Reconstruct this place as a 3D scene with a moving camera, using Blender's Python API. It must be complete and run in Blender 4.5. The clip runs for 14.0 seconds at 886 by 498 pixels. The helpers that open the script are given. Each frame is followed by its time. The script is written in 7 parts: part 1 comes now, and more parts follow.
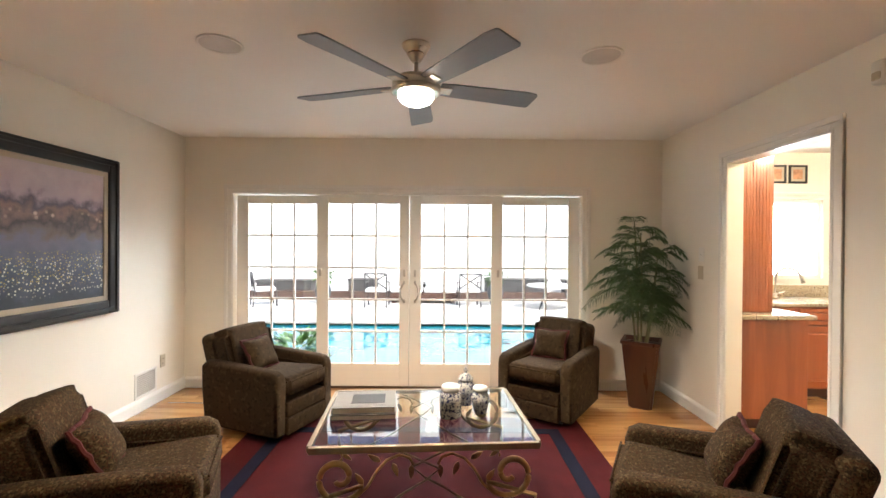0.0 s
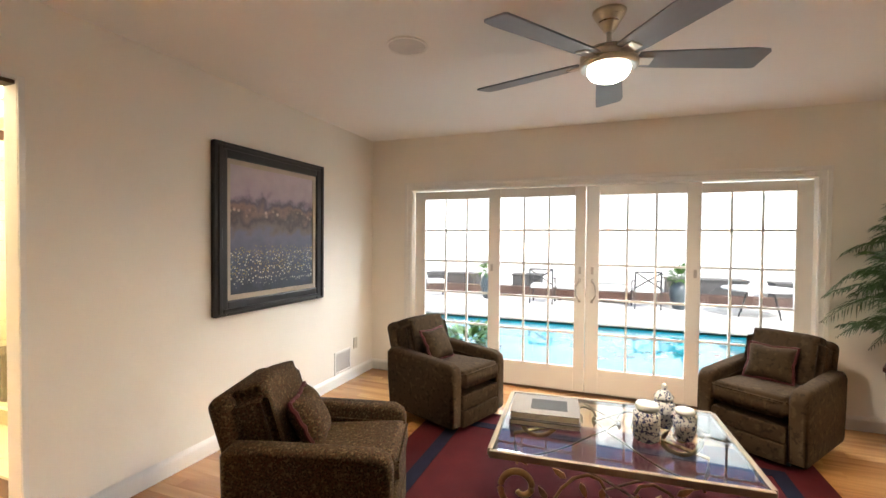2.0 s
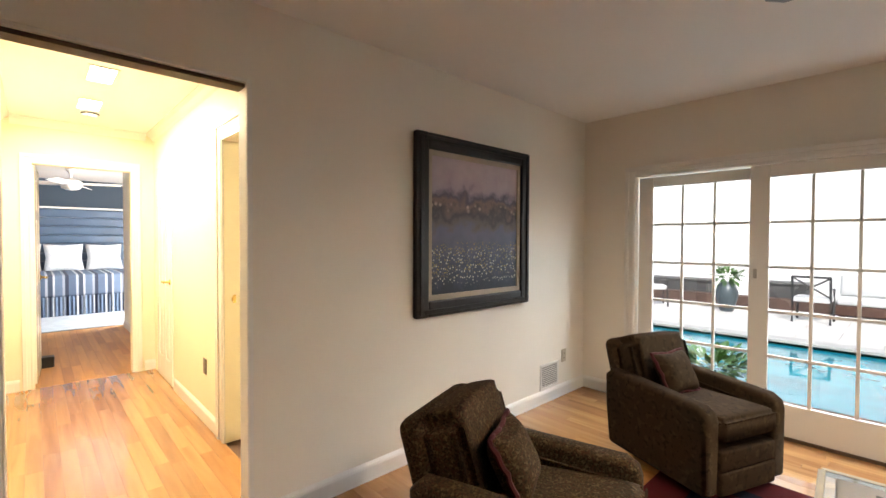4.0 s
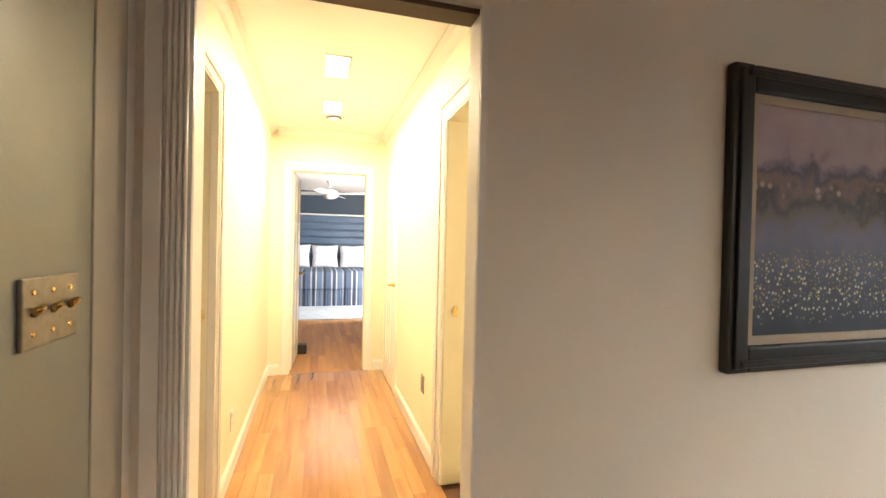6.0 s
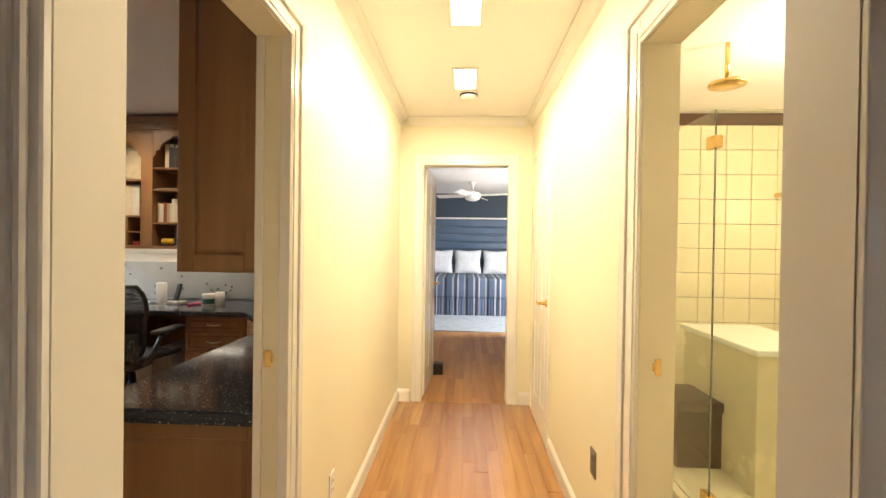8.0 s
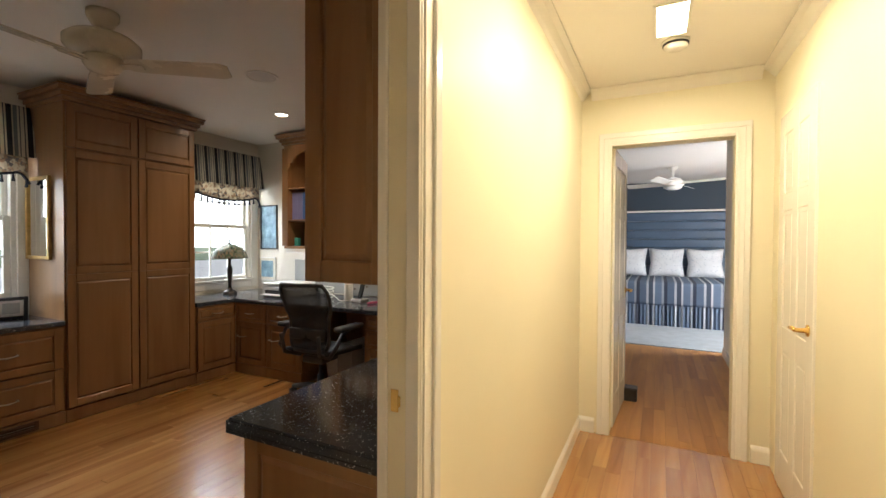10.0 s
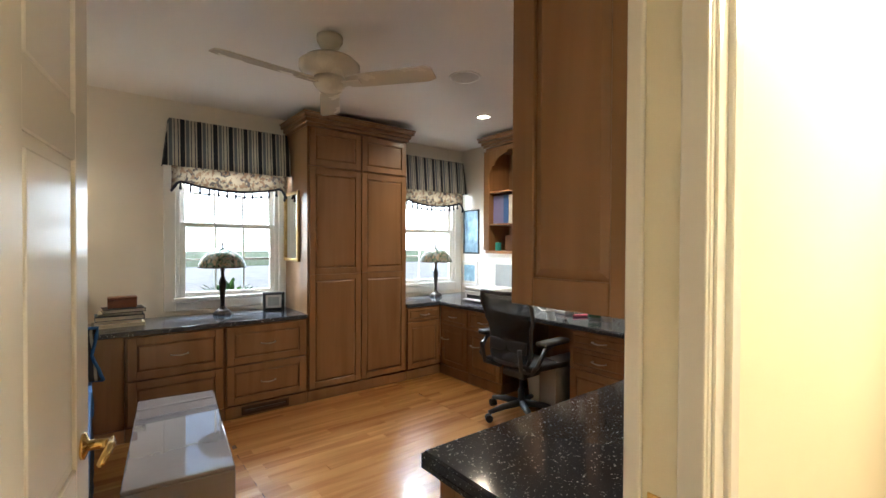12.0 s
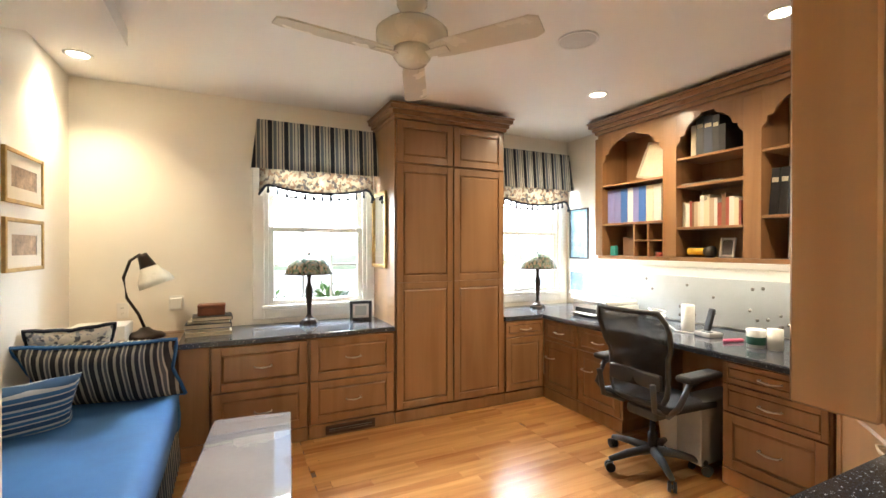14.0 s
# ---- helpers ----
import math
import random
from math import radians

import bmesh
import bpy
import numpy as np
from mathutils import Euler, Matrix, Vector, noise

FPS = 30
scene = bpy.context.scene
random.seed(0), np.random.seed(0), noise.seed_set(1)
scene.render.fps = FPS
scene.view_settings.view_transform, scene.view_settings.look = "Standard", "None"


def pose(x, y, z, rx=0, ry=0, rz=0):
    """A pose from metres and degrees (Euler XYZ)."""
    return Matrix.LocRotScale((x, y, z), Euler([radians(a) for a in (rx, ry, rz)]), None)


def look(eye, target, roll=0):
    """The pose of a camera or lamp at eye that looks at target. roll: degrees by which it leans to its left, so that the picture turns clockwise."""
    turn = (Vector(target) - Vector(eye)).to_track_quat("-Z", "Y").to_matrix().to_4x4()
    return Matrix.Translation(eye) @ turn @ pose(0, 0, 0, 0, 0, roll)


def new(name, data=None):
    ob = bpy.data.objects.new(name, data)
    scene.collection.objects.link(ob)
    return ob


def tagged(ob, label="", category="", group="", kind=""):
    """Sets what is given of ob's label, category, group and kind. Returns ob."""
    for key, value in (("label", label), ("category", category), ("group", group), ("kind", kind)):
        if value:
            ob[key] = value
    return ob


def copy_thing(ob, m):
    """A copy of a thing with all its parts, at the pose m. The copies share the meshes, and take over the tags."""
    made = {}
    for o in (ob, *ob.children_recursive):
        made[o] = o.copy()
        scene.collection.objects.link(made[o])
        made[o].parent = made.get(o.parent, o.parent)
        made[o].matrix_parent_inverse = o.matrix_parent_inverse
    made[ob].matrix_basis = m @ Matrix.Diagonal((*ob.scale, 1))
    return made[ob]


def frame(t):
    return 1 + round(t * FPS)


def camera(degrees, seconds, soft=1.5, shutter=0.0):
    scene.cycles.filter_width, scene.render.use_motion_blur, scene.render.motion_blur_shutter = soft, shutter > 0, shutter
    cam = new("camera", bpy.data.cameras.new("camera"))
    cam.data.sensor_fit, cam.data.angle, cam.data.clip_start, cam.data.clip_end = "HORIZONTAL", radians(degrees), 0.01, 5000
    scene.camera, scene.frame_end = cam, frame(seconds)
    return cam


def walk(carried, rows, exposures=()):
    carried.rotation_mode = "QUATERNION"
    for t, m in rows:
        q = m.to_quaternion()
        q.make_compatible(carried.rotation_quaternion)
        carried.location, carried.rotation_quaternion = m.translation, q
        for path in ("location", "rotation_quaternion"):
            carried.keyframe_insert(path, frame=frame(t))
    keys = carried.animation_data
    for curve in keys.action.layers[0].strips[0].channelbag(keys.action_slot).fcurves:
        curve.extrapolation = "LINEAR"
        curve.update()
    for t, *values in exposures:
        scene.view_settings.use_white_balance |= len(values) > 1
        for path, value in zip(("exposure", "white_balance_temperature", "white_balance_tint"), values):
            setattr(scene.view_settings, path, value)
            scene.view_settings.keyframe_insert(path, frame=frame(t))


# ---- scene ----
cam = camera(90.8, 14.0)
PATH = [
    (0, (-0.317, 0.202, 1.444), (-0.318, 2.202, 1.432), 0.4),
    (0.5, (-0.323, 0.213, 1.439), (-0.495, 2.206, 1.427), 0.4),
    (1, (-0.343, 0.229, 1.434), (-0.704, 2.196, 1.406), 0.5),
    (1.5, (-0.386, 0.263, 1.442), (-0.924, 2.189, 1.399), 0.5),
    (2, (-0.451, 0.336, 1.447), (-1.164, 2.204, 1.404), 0.5),
    (2.5, (-0.508, 0.418, 1.449), (-1.401, 2.208, 1.406), 0.4),
    (3, (-0.584, 0.507, 1.421), (-1.662, 2.191, 1.388), 0.2),
    (3.5, (-0.675, 0.636, 1.425), (-1.943, 2.182, 1.386), 0.1),
    (4, (-0.786, 0.752, 1.411), (-2.246, 2.119, 1.368), 0.2),
    (4.2, (-0.867, 0.77, 1.408), (-2.381, 2.077, 1.362), 0.1),
    (6.3, (-1.743, 1.014, 1.38), (-3.695, 1.448, 1.359), 1.3),
    (6.5, (-1.841, 1.022, 1.385), (-3.808, 1.384, 1.364), 1.2),
    (7, (-2.078, 1.051, 1.393), (-4.066, 1.274, 1.373), 1.2),
    (7.2, (-2.17, 1.072, 1.386), (-4.163, 1.244, 1.369), 1.1),
    (9.3, (-2.834, 1.118, 1.412), (-4.736, 0.501, 1.378), 0.4),
    (9.5, (-2.873, 1.099, 1.412), (-4.75, 0.408, 1.377), 0.3),
    (10, (-2.975, 1.051, 1.409), (-4.769, 0.168, 1.375), 0.3),
    (10.5, (-3.057, 1.003, 1.416), (-4.737, -0.082, 1.384), 0.3),
    (11, (-3.11, 0.962, 1.418), (-4.656, -0.307, 1.392), 0.2),
    (11.5, (-3.159, 0.895, 1.42), (-4.555, -0.538, 1.395), 0.2),
    (12, (-3.225, 0.788, 1.422), (-4.464, -0.781, 1.399), 0.3),
    (12.5, (-3.282, 0.682, 1.438), (-4.375, -0.993, 1.415), 0.3),
    (13, (-3.345, 0.578, 1.443), (-4.323, -1.167, 1.422), 0.3),
    (13.5, (-3.428, 0.447, 1.434), (-4.325, -1.34, 1.422), 0.1),
    (14, (-3.505, 0.33, 1.428), (-4.376, -1.471, 1.42), -0.0),
]
EXPOSURES = [(0, 1.84, 6500, 10), (2.0, 1.82, 6500, 10), (3.0, 1.62, 6500, 10), (4.2, 1.2, 6500, 10), (6.3, 1.1, 6700, 10), (7.2, 0.92, 6600, 10), (9.3, 0.0, 6400, 10), (10.5, 0.15, 6300, 9), (11.2, 0.35, 6000, 8), (12.5, 1.05, 5850, 6), (14, 1.72, 6250, 7)]
walk(cam, [(t, look(eye, target, roll)) for t, eye, target, roll in PATH], EXPOSURES)

# ---- world, sun, lamps ----
SUN = Vector((0.35, -0.6, 0.72)).normalized()
world = bpy.data.worlds.new("sky")
scene.world = world
world.use_nodes = True
wn = world.node_tree
sky = wn.nodes.new("ShaderNodeTexSky")
sky.sky_type, sky.sun_disc = "NISHITA", False
sky.sun_elevation = math.asin(SUN.z)
sky.sun_rotation = math.atan2(SUN.x, SUN.y)
wn.links.new(sky.outputs[0], wn.nodes["Background"].inputs[0])
wn.nodes["Background"].inputs[1].default_value = 0.09


def lamp(name, kind, energy, color, where, target=None, size=0.2, size_y=None, spot=None):
    data = bpy.data.lights.new(name, kind)
    data.energy, data.color = energy, color
    if kind == "AREA":
        data.size = size
        if size_y:
            data.shape, data.size_y = "RECTANGLE", size_y
    elif kind == "SUN":
        data.angle = radians(size)
    else:
        data.shadow_soft_size = size
    if spot:
        data.spot_size, data.spot_blend = radians(spot), 1.0
    ob = new(name, data)
    ob.matrix_world = look(where, target if target else (where[0], where[1] + 0.001, where[2] - 1))
    return ob


WARM, AMBER, DAY = (1.0, 0.82, 0.62), (1.0, 0.84, 0.58), (0.86, 0.94, 1.0)
lamp("sun", "SUN", 2.2, (1.0, 0.96, 0.9), SUN * 20, (0, 0, 0), size=0.5)
lamp("sky_light_doors", "AREA", 130, DAY, (-0.66, 6.0, 3.0), (-0.66, 2.4, 0.3), size=3.4, size_y=1.3)
lamp("sky_light_kitchen", "AREA", 25, DAY, (3.5, 5.3, 1.5), (3.5, 2, 1.2), size=0.9, size_y=0.9)
lamp("sky_light_bedroom", "AREA", 190, (0.95, 0.97, 1.0), (-9.5, 4.1, 1.5), (-9.8, 0, 1.0), size=2.0, size_y=1.4)
lamp("fan_bulb", "SPOT", 60, (1.0, 0.84, 0.66), (-0.47, 2.57, 2.17), size=0.08, spot=176).data.spot_blend = 0.75
for x in (-4.54, -5.44):
    lamp("hall_bulb", "AREA", 14.5, AMBER, (x, 1.10, 2.485), size=0.34, size_y=0.14)
lamp("bath_bulb", "POINT", 45, AMBER, (-4.6, 3.0, 2.3), size=0.1)
lamp("kitchen_bulb", "POINT", 24, (1.0, 0.86, 0.6), (2.9, 3.0, 2.4), size=0.1)
for x, y, watts in ((-6.12, -2.26, 46), (-2.64, -3.14, 29), (-6.06, -0.94, 30)):
    lamp("downlight_bulb", "SPOT", watts, (1.0, 0.79, 0.53), (x, y, 2.6), size=0.06, spot=165 if x < -5 else 122)
lamp("under_cabinet_bulb", "AREA", 2.2, (1.0, 0.9, 0.72), (-6.8, -1.9, 1.285), size=0.06, size_y=1.6)
for x in (-4.2, -6.45):
    lamp("sky_light_study", "AREA", 160, DAY, (x, -4.6, 2.45), (x + 0.2, -2.2, 0.7), size=1.3, size_y=0.6)

# ---- materials ----
def rgb(c):
    return (*c, 1.0) if len(c) == 3 else c


def mat(name, base, rough=0.5, metal=0.0, vary=0.1, scale=6.0, fine=90.0, bump=0.08, rvary=0.1, coat=0.0, stretch=(1, 1, 1), sheen=0.0):
    """A worn surface: broad and fine variation of colour, roughness and relief."""
    m = bpy.data.materials.new(name)
    m.use_nodes = True
    nt = m.node_tree
    b = nt.nodes["Principled BSDF"]
    tc = nt.nodes.new("ShaderNodeTexCoord")
    mp = nt.nodes.new("ShaderNodeMapping")
    mp.inputs["Scale"].default_value = stretch
    nt.links.new(tc.outputs["Object"], mp.inputs[0])
    n1 = nt.nodes.new("ShaderNodeTexNoise")
    n1.inputs["Scale"].default_value, n1.inputs["Detail"].default_value = scale, 4
    n2 = nt.nodes.new("ShaderNodeTexNoise")
    n2.inputs["Scale"].default_value, n2.inputs["Detail"].default_value = fine, 3
    for n in (n1, n2):
        nt.links.new(mp.outputs[0], n.inputs["Vector"])
    add = nt.nodes.new("ShaderNodeMath")
    add.operation = "MULTIPLY_ADD"
    add.inputs[1].default_value = 0.4
    nt.links.new(n2.outputs[0], add.inputs[0])
    nt.links.new(n1.outputs[0], add.inputs[2])
    ramp = nt.nodes.new("ShaderNodeValToRGB")
    ramp.color_ramp.elements[0].position, ramp.color_ramp.elements[1].position = 0.45, 0.95
    ramp.color_ramp.elements[0].color = rgb([max(0, c * (1 - vary)) for c in base])
    ramp.color_ramp.elements[1].color = rgb([min(1, c * (1 + vary)) for c in base])
    nt.links.new(add.outputs[0], ramp.inputs[0])
    nt.links.new(ramp.outputs[0], b.inputs["Base Color"])
    mr = nt.nodes.new("ShaderNodeMapRange")
    mr.inputs["To Min"].default_value, mr.inputs["To Max"].default_value = max(0.02, rough - rvary), min(1, rough + rvary)
    nt.links.new(n1.outputs[0], mr.inputs["Value"])
    nt.links.new(mr.outputs[0], b.inputs["Roughness"])
    b.inputs["Metallic"].default_value = metal
    b.inputs["Coat Weight"].default_value = coat
    b.inputs["Sheen Weight"].default_value = sheen
    if bump:
        bp = nt.nodes.new("ShaderNodeBump")
        bp.inputs["Strength"].default_value, bp.inputs["Distance"].default_value = bump, 0.003
        nt.links.new(n2.outputs[0], bp.inputs["Height"])
        nt.links.new(bp.outputs[0], b.inputs["Normal"])
    return m


def inside(m, kind):
    return next(n for n in m.node_tree.nodes if n.bl_idname == kind)


def wood(name, dark, light, axis="x", rough=0.35, per="object", coat=0.2, grain=14.0, spread=0.35):
    """Timber with long grain along one axis; each piece has its own tone."""
    m = bpy.data.materials.new(name)
    m.use_nodes = True
    nt = m.node_tree
    b = nt.nodes["Principled BSDF"]
    tc = nt.nodes.new("ShaderNodeTexCoord")
    mp = nt.nodes.new("ShaderNodeMapping")
    mp.inputs["Scale"].default_value = {"x": (0.08, 1, 1), "y": (1, 0.08, 1), "z": (1, 1, 0.08)}[axis]
    if per == "object":
        src = nt.nodes.new("ShaderNodeObjectInfo").outputs["Random"]
    else:
        src = nt.nodes.new("ShaderNodeNewGeometry").outputs["Random Per Island"]
    shift = nt.nodes.new("ShaderNodeVectorMath")
    shift.operation = "ADD"
    sc = nt.nodes.new("ShaderNodeMath")
    sc.operation, sc.inputs[1].default_value = "MULTIPLY", 37.0
    nt.links.new(src, sc.inputs[0])
    nt.links.new(tc.outputs["Object"], shift.inputs[0])
    nt.links.new(sc.outputs[0], shift.inputs[1])
    nt.links.new(shift.outputs[0], mp.inputs[0])
    n1 = nt.nodes.new("ShaderNodeTexNoise")
    n1.inputs["Scale"].default_value, n1.inputs["Detail"].default_value, n1.inputs["Distortion"].default_value = grain, 6, 0.6
    nt.links.new(mp.outputs[0], n1.inputs["Vector"])
    mix = nt.nodes.new("ShaderNodeMath")
    mix.operation, mix.inputs[1].default_value = "MULTIPLY_ADD", spread
    nt.links.new(src, mix.inputs[0])
    nt.links.new(n1.outputs[0], mix.inputs[2])
    ramp = nt.nodes.new("ShaderNodeValToRGB")
    ramp.color_ramp.elements[0].position, ramp.color_ramp.elements[1].position = 0.35, 0.62 + spread
    ramp.color_ramp.elements[0].color, ramp.color_ramp.elements[1].color = rgb(dark), rgb(light)
    nt.links.new(mix.outputs[0], ramp.inputs[0])
    nt.links.new(ramp.outputs[0], b.inputs["Base Color"])
    mr = nt.nodes.new("ShaderNodeMapRange")
    mr.inputs["To Min"].default_value, mr.inputs["To Max"].default_value = max(0.03, rough - 0.1), rough + 0.12
    nt.links.new(n1.outputs[0], mr.inputs["Value"])
    nt.links.new(mr.outputs[0], b.inputs["Roughness"])
    b.inputs["Coat Weight"].default_value, b.inputs["Coat Roughness"].default_value = coat, 0.07
    bp = nt.nodes.new("ShaderNodeBump")
    bp.inputs["Strength"].default_value, bp.inputs["Distance"].default_value = 0.12, 0.001
    nt.links.new(n1.outputs[0], bp.inputs["Height"])
    nt.links.new(bp.outputs[0], b.inputs["Normal"])
    return m


def glass(name, tint=(1, 1, 1), rough=0.0, ior=1.45):
    m = bpy.data.materials.new(name)
    m.use_nodes = True
    b = m.node_tree.nodes["Principled BSDF"]
    b.inputs["Base Color"].default_value = rgb(tint)
    b.inputs["Roughness"].default_value = rough
    b.inputs["Transmission Weight"].default_value = 1.0
    b.inputs["IOR"].default_value = ior
    return m


def glow(name, color, strength):
    m = bpy.data.materials.new(name)
    m.use_nodes = True
    b = m.node_tree.nodes["Principled BSDF"]
    b.inputs["Base Color"].default_value = rgb(color)
    b.inputs["Emission Color"].default_value = rgb(color)
    b.inputs["Emission Strength"].default_value = strength
    return m


def bands(name, colors, period, axis=0, rough=0.85, seed=3, bump=0.3):
    """Woven stripes across one axis; colors: (width share, colour) rows repeated every period metres."""
    m = mat(name, (0.5, 0.5, 0.5), rough, vary=0.05, fine=500, bump=bump)
    nt = m.node_tree
    tc = inside(m, "ShaderNodeTexCoord")
    sep = nt.nodes.new("ShaderNodeSeparateXYZ")
    nt.links.new(tc.outputs["Object"], sep.inputs[0])
    div = nt.nodes.new("ShaderNodeMath")
    div.operation, div.inputs[1].default_value = "DIVIDE", period
    nt.links.new(sep.outputs[axis], div.inputs[0])
    fr = nt.nodes.new("ShaderNodeMath")
    fr.operation = "FRACT"
    nt.links.new(div.outputs[0], fr.inputs[0])
    ramp = nt.nodes.new("ShaderNodeValToRGB")
    ramp.color_ramp.interpolation = "CONSTANT"
    total, at = sum(w for w, _ in colors), 0.0
    for n, (w, c) in enumerate(colors):
        e = ramp.color_ramp.elements[n] if n < 2 else ramp.color_ramp.elements.new(min(0.999, at / total))
        e.position, e.color = at / total, rgb(c)
        at += w
    nt.links.new(fr.outputs[0], ramp.inputs[0])
    mul = nt.nodes.new("ShaderNodeMixRGB")
    mul.blend_type, mul.inputs[0].default_value = "MULTIPLY", 0.35
    nt.links.new(ramp.outputs[0], mul.inputs[1])
    nt.links.new(inside(m, "ShaderNodeTexNoise").outputs[0], mul.inputs[2])
    nt.links.new(mul.outputs[0], nt.nodes["Principled BSDF"].inputs["Base Color"])
    return m


def blotch(name, ground, spots, scale=30.0, cut=0.55, rough=0.85, soft=0.05, sheen=0.0, kind="noise", bump=0.3):
    """A cloth or glaze with a scattered figure of a few colours on a ground."""
    m = mat(name, ground, rough, vary=0.12, fine=400, bump=bump, sheen=sheen)
    nt = m.node_tree
    tc = inside(m, "ShaderNodeTexCoord")
    last = inside(m, "ShaderNodeValToRGB").outputs[0]
    for k, c in enumerate(spots):
        if kind == "cells":
            n = nt.nodes.new("ShaderNodeTexVoronoi")
            n.inputs["Scale"].default_value = scale * (1 + 0.37 * k)
        else:
            n = nt.nodes.new("ShaderNodeTexNoise")
            n.inputs["Scale"].default_value, n.inputs["Detail"].default_value = scale * (1 + 0.43 * k), 2
        mp = nt.nodes.new("ShaderNodeMapping")
        mp.inputs["Location"].default_value = (3.1 * k, 1.7 * k, 5.3 * k)
        nt.links.new(tc.outputs["Object"], mp.inputs[0])
        nt.links.new(mp.outputs[0], n.inputs["Vector"])
        r = nt.nodes.new("ShaderNodeMapRange")
        lo, hi = (cut, cut - soft) if kind == "cells" else (cut, cut + soft)
        r.inputs["From Min"].default_value, r.inputs["From Max"].default_value = lo, hi
        nt.links.new(n.outputs[0], r.inputs["Value"])
        mx = nt.nodes.new("ShaderNodeMixRGB")
        mx.inputs[2].default_value = rgb(c)
        nt.links.new(r.outputs[0], mx.inputs[0])
        nt.links.new(last, mx.inputs[1])
        last = mx.outputs[0]
    nt.links.new(last, nt.nodes["Principled BSDF"].inputs["Base Color"])
    return m


PAINT = mat("cream_paint", (0.83, 0.78, 0.685), 0.55, vary=0.03, scale=1.5, fine=260, bump=0.05)
HALLPAINT = mat("pale_yellow_paint", (0.83, 0.775, 0.60), 0.5, vary=0.03, scale=1.5, fine=260, bump=0.05)
CEIL = mat("ceiling_paint", (0.86, 0.83, 0.785), 0.7, vary=0.02, scale=1.2, fine=300, bump=0.05)
TRIM = mat("white_gloss_trim", (0.85, 0.825, 0.77), 0.22, vary=0.012, scale=3, fine=60, bump=0.02, rvary=0.04)
OAK = wood("oak_floor", (0.29, 0.122, 0.037), (0.54, 0.275, 0.098), "x", 0.20, "object", 0.75)
OAKJOIN = wood("oak_floor_joined", (0.29, 0.122, 0.037), (0.54, 0.275, 0.098), "x", 0.20, "island", 0.75)
OAKSATIN = wood("oak_floor_satin", (0.32, 0.14, 0.045), (0.56, 0.29, 0.105), "x", 0.5, "island", 0.0)
SUB = mat("dark_joint", (0.09, 0.04, 0.015), 0.7)
MAPLE = wood("maple_cabinet", (0.222, 0.110, 0.044), (0.322, 0.172, 0.077), "z", 0.34, "object", 0.25, 9.0, 0.12)
CHERRY = wood("cherry_cabinet", (0.20, 0.05, 0.014), (0.33, 0.09, 0.028), "z", 0.35, "object", 0.25, 9.0, 0.12)
GLASS = glass("clear_glass")
BRASS = mat("polished_brass", (0.72, 0.50, 0.19), 0.2, 1.0, vary=0.08, bump=0.0)
NICKEL = mat("brushed_nickel", (0.62, 0.56, 0.48), 0.3, 1.0, vary=0.08, fine=200, bump=0.05, stretch=(1, 1, 8))
BLACK = mat("black_plastic", (0.012, 0.012, 0.014), 0.45, vary=0.2, bump=0.05)
WHITEP = mat("white_plastic", (0.8, 0.78, 0.73), 0.35, vary=0.03, bump=0.02)


# ---- building tools ----
def mesh_of(bm, name, material, smooth=False):
    me = bpy.data.meshes.new(name)
    bm.normal_update()
    bm.to_mesh(me)
    bm.free()
    me.materials.append(material)
    if smooth:
        for p in me.polygons:
            p.use_smooth = True
    return me


def part(name, bm, material, parent=None, label="", smooth=False, at=None):
    """Links a bmesh as one mesh object under a thing or a part."""
    ob = new(name, mesh_of(bm, name, material, smooth))
    if parent:
        ob.parent = parent
    if at is not None:
        ob.matrix_basis = at
    if label:
        ob["label"] = label
    return ob


def structure(name, bm, material, label, category, smooth=False):
    return tagged(part(name, bm, material, smooth=smooth), label, category, kind="structure")


def thing(name, m, label, category, group="", kind=""):
    ob = new(name)
    ob.empty_display_size = 0.1
    ob.matrix_basis = m
    return tagged(ob, label, category, group, kind)


def add_box(bm, x0, x1, y0, y1, z0, z1, bevel=0.0, seg=2, m=None):
    r = bmesh.ops.create_cube(bm, size=1.0)
    vs = r["verts"]
    bmesh.ops.scale(bm, vec=(abs(x1 - x0), abs(y1 - y0), abs(z1 - z0)), verts=vs)
    bmesh.ops.translate(bm, vec=((x0 + x1) / 2, (y0 + y1) / 2, (z0 + z1) / 2), verts=vs)
    if bevel:
        es = list({e for v in vs for e in v.link_edges})
        out = bmesh.ops.bevel(bm, geom=es, offset=bevel, segments=seg, affect="EDGES", profile=0.5)
        vs = list({v for f in out["faces"] for v in f.verts} | {v for v in vs if v.is_valid})
    if m is not None:
        bmesh.ops.transform(bm, matrix=m, verts=vs)
    return vs


def box(x0, x1, y0, y1, z0, z1, bevel=0.0, seg=2, m=None):
    bm = bmesh.new()
    add_box(bm, x0, x1, y0, y1, z0, z1, bevel, seg, m)
    return bm


def add_lathe(bm, profile, n=32, m=None, cap=True):
    """Turns (radius, height) rows about z."""
    rings = []
    for r, z in profile:
        rings.append([bm.verts.new((r * math.cos(2 * math.pi * k / n), r * math.sin(2 * math.pi * k / n), z)) for k in range(n)])
    for a, b in zip(rings, rings[1:]):
        for k in range(n):
            bm.faces.new((a[k], a[(k + 1) % n], b[(k + 1) % n], b[k]))
    if cap:
        bm.faces.new(list(reversed(rings[0])))
        bm.faces.new(rings[-1])
    if m is not None:
        bmesh.ops.transform(bm, matrix=m, verts=[v for ring in rings for v in ring])
    return bm


def lathe(profile, n=32, m=None, cap=True):
    return add_lathe(bmesh.new(), profile, n, m, cap)


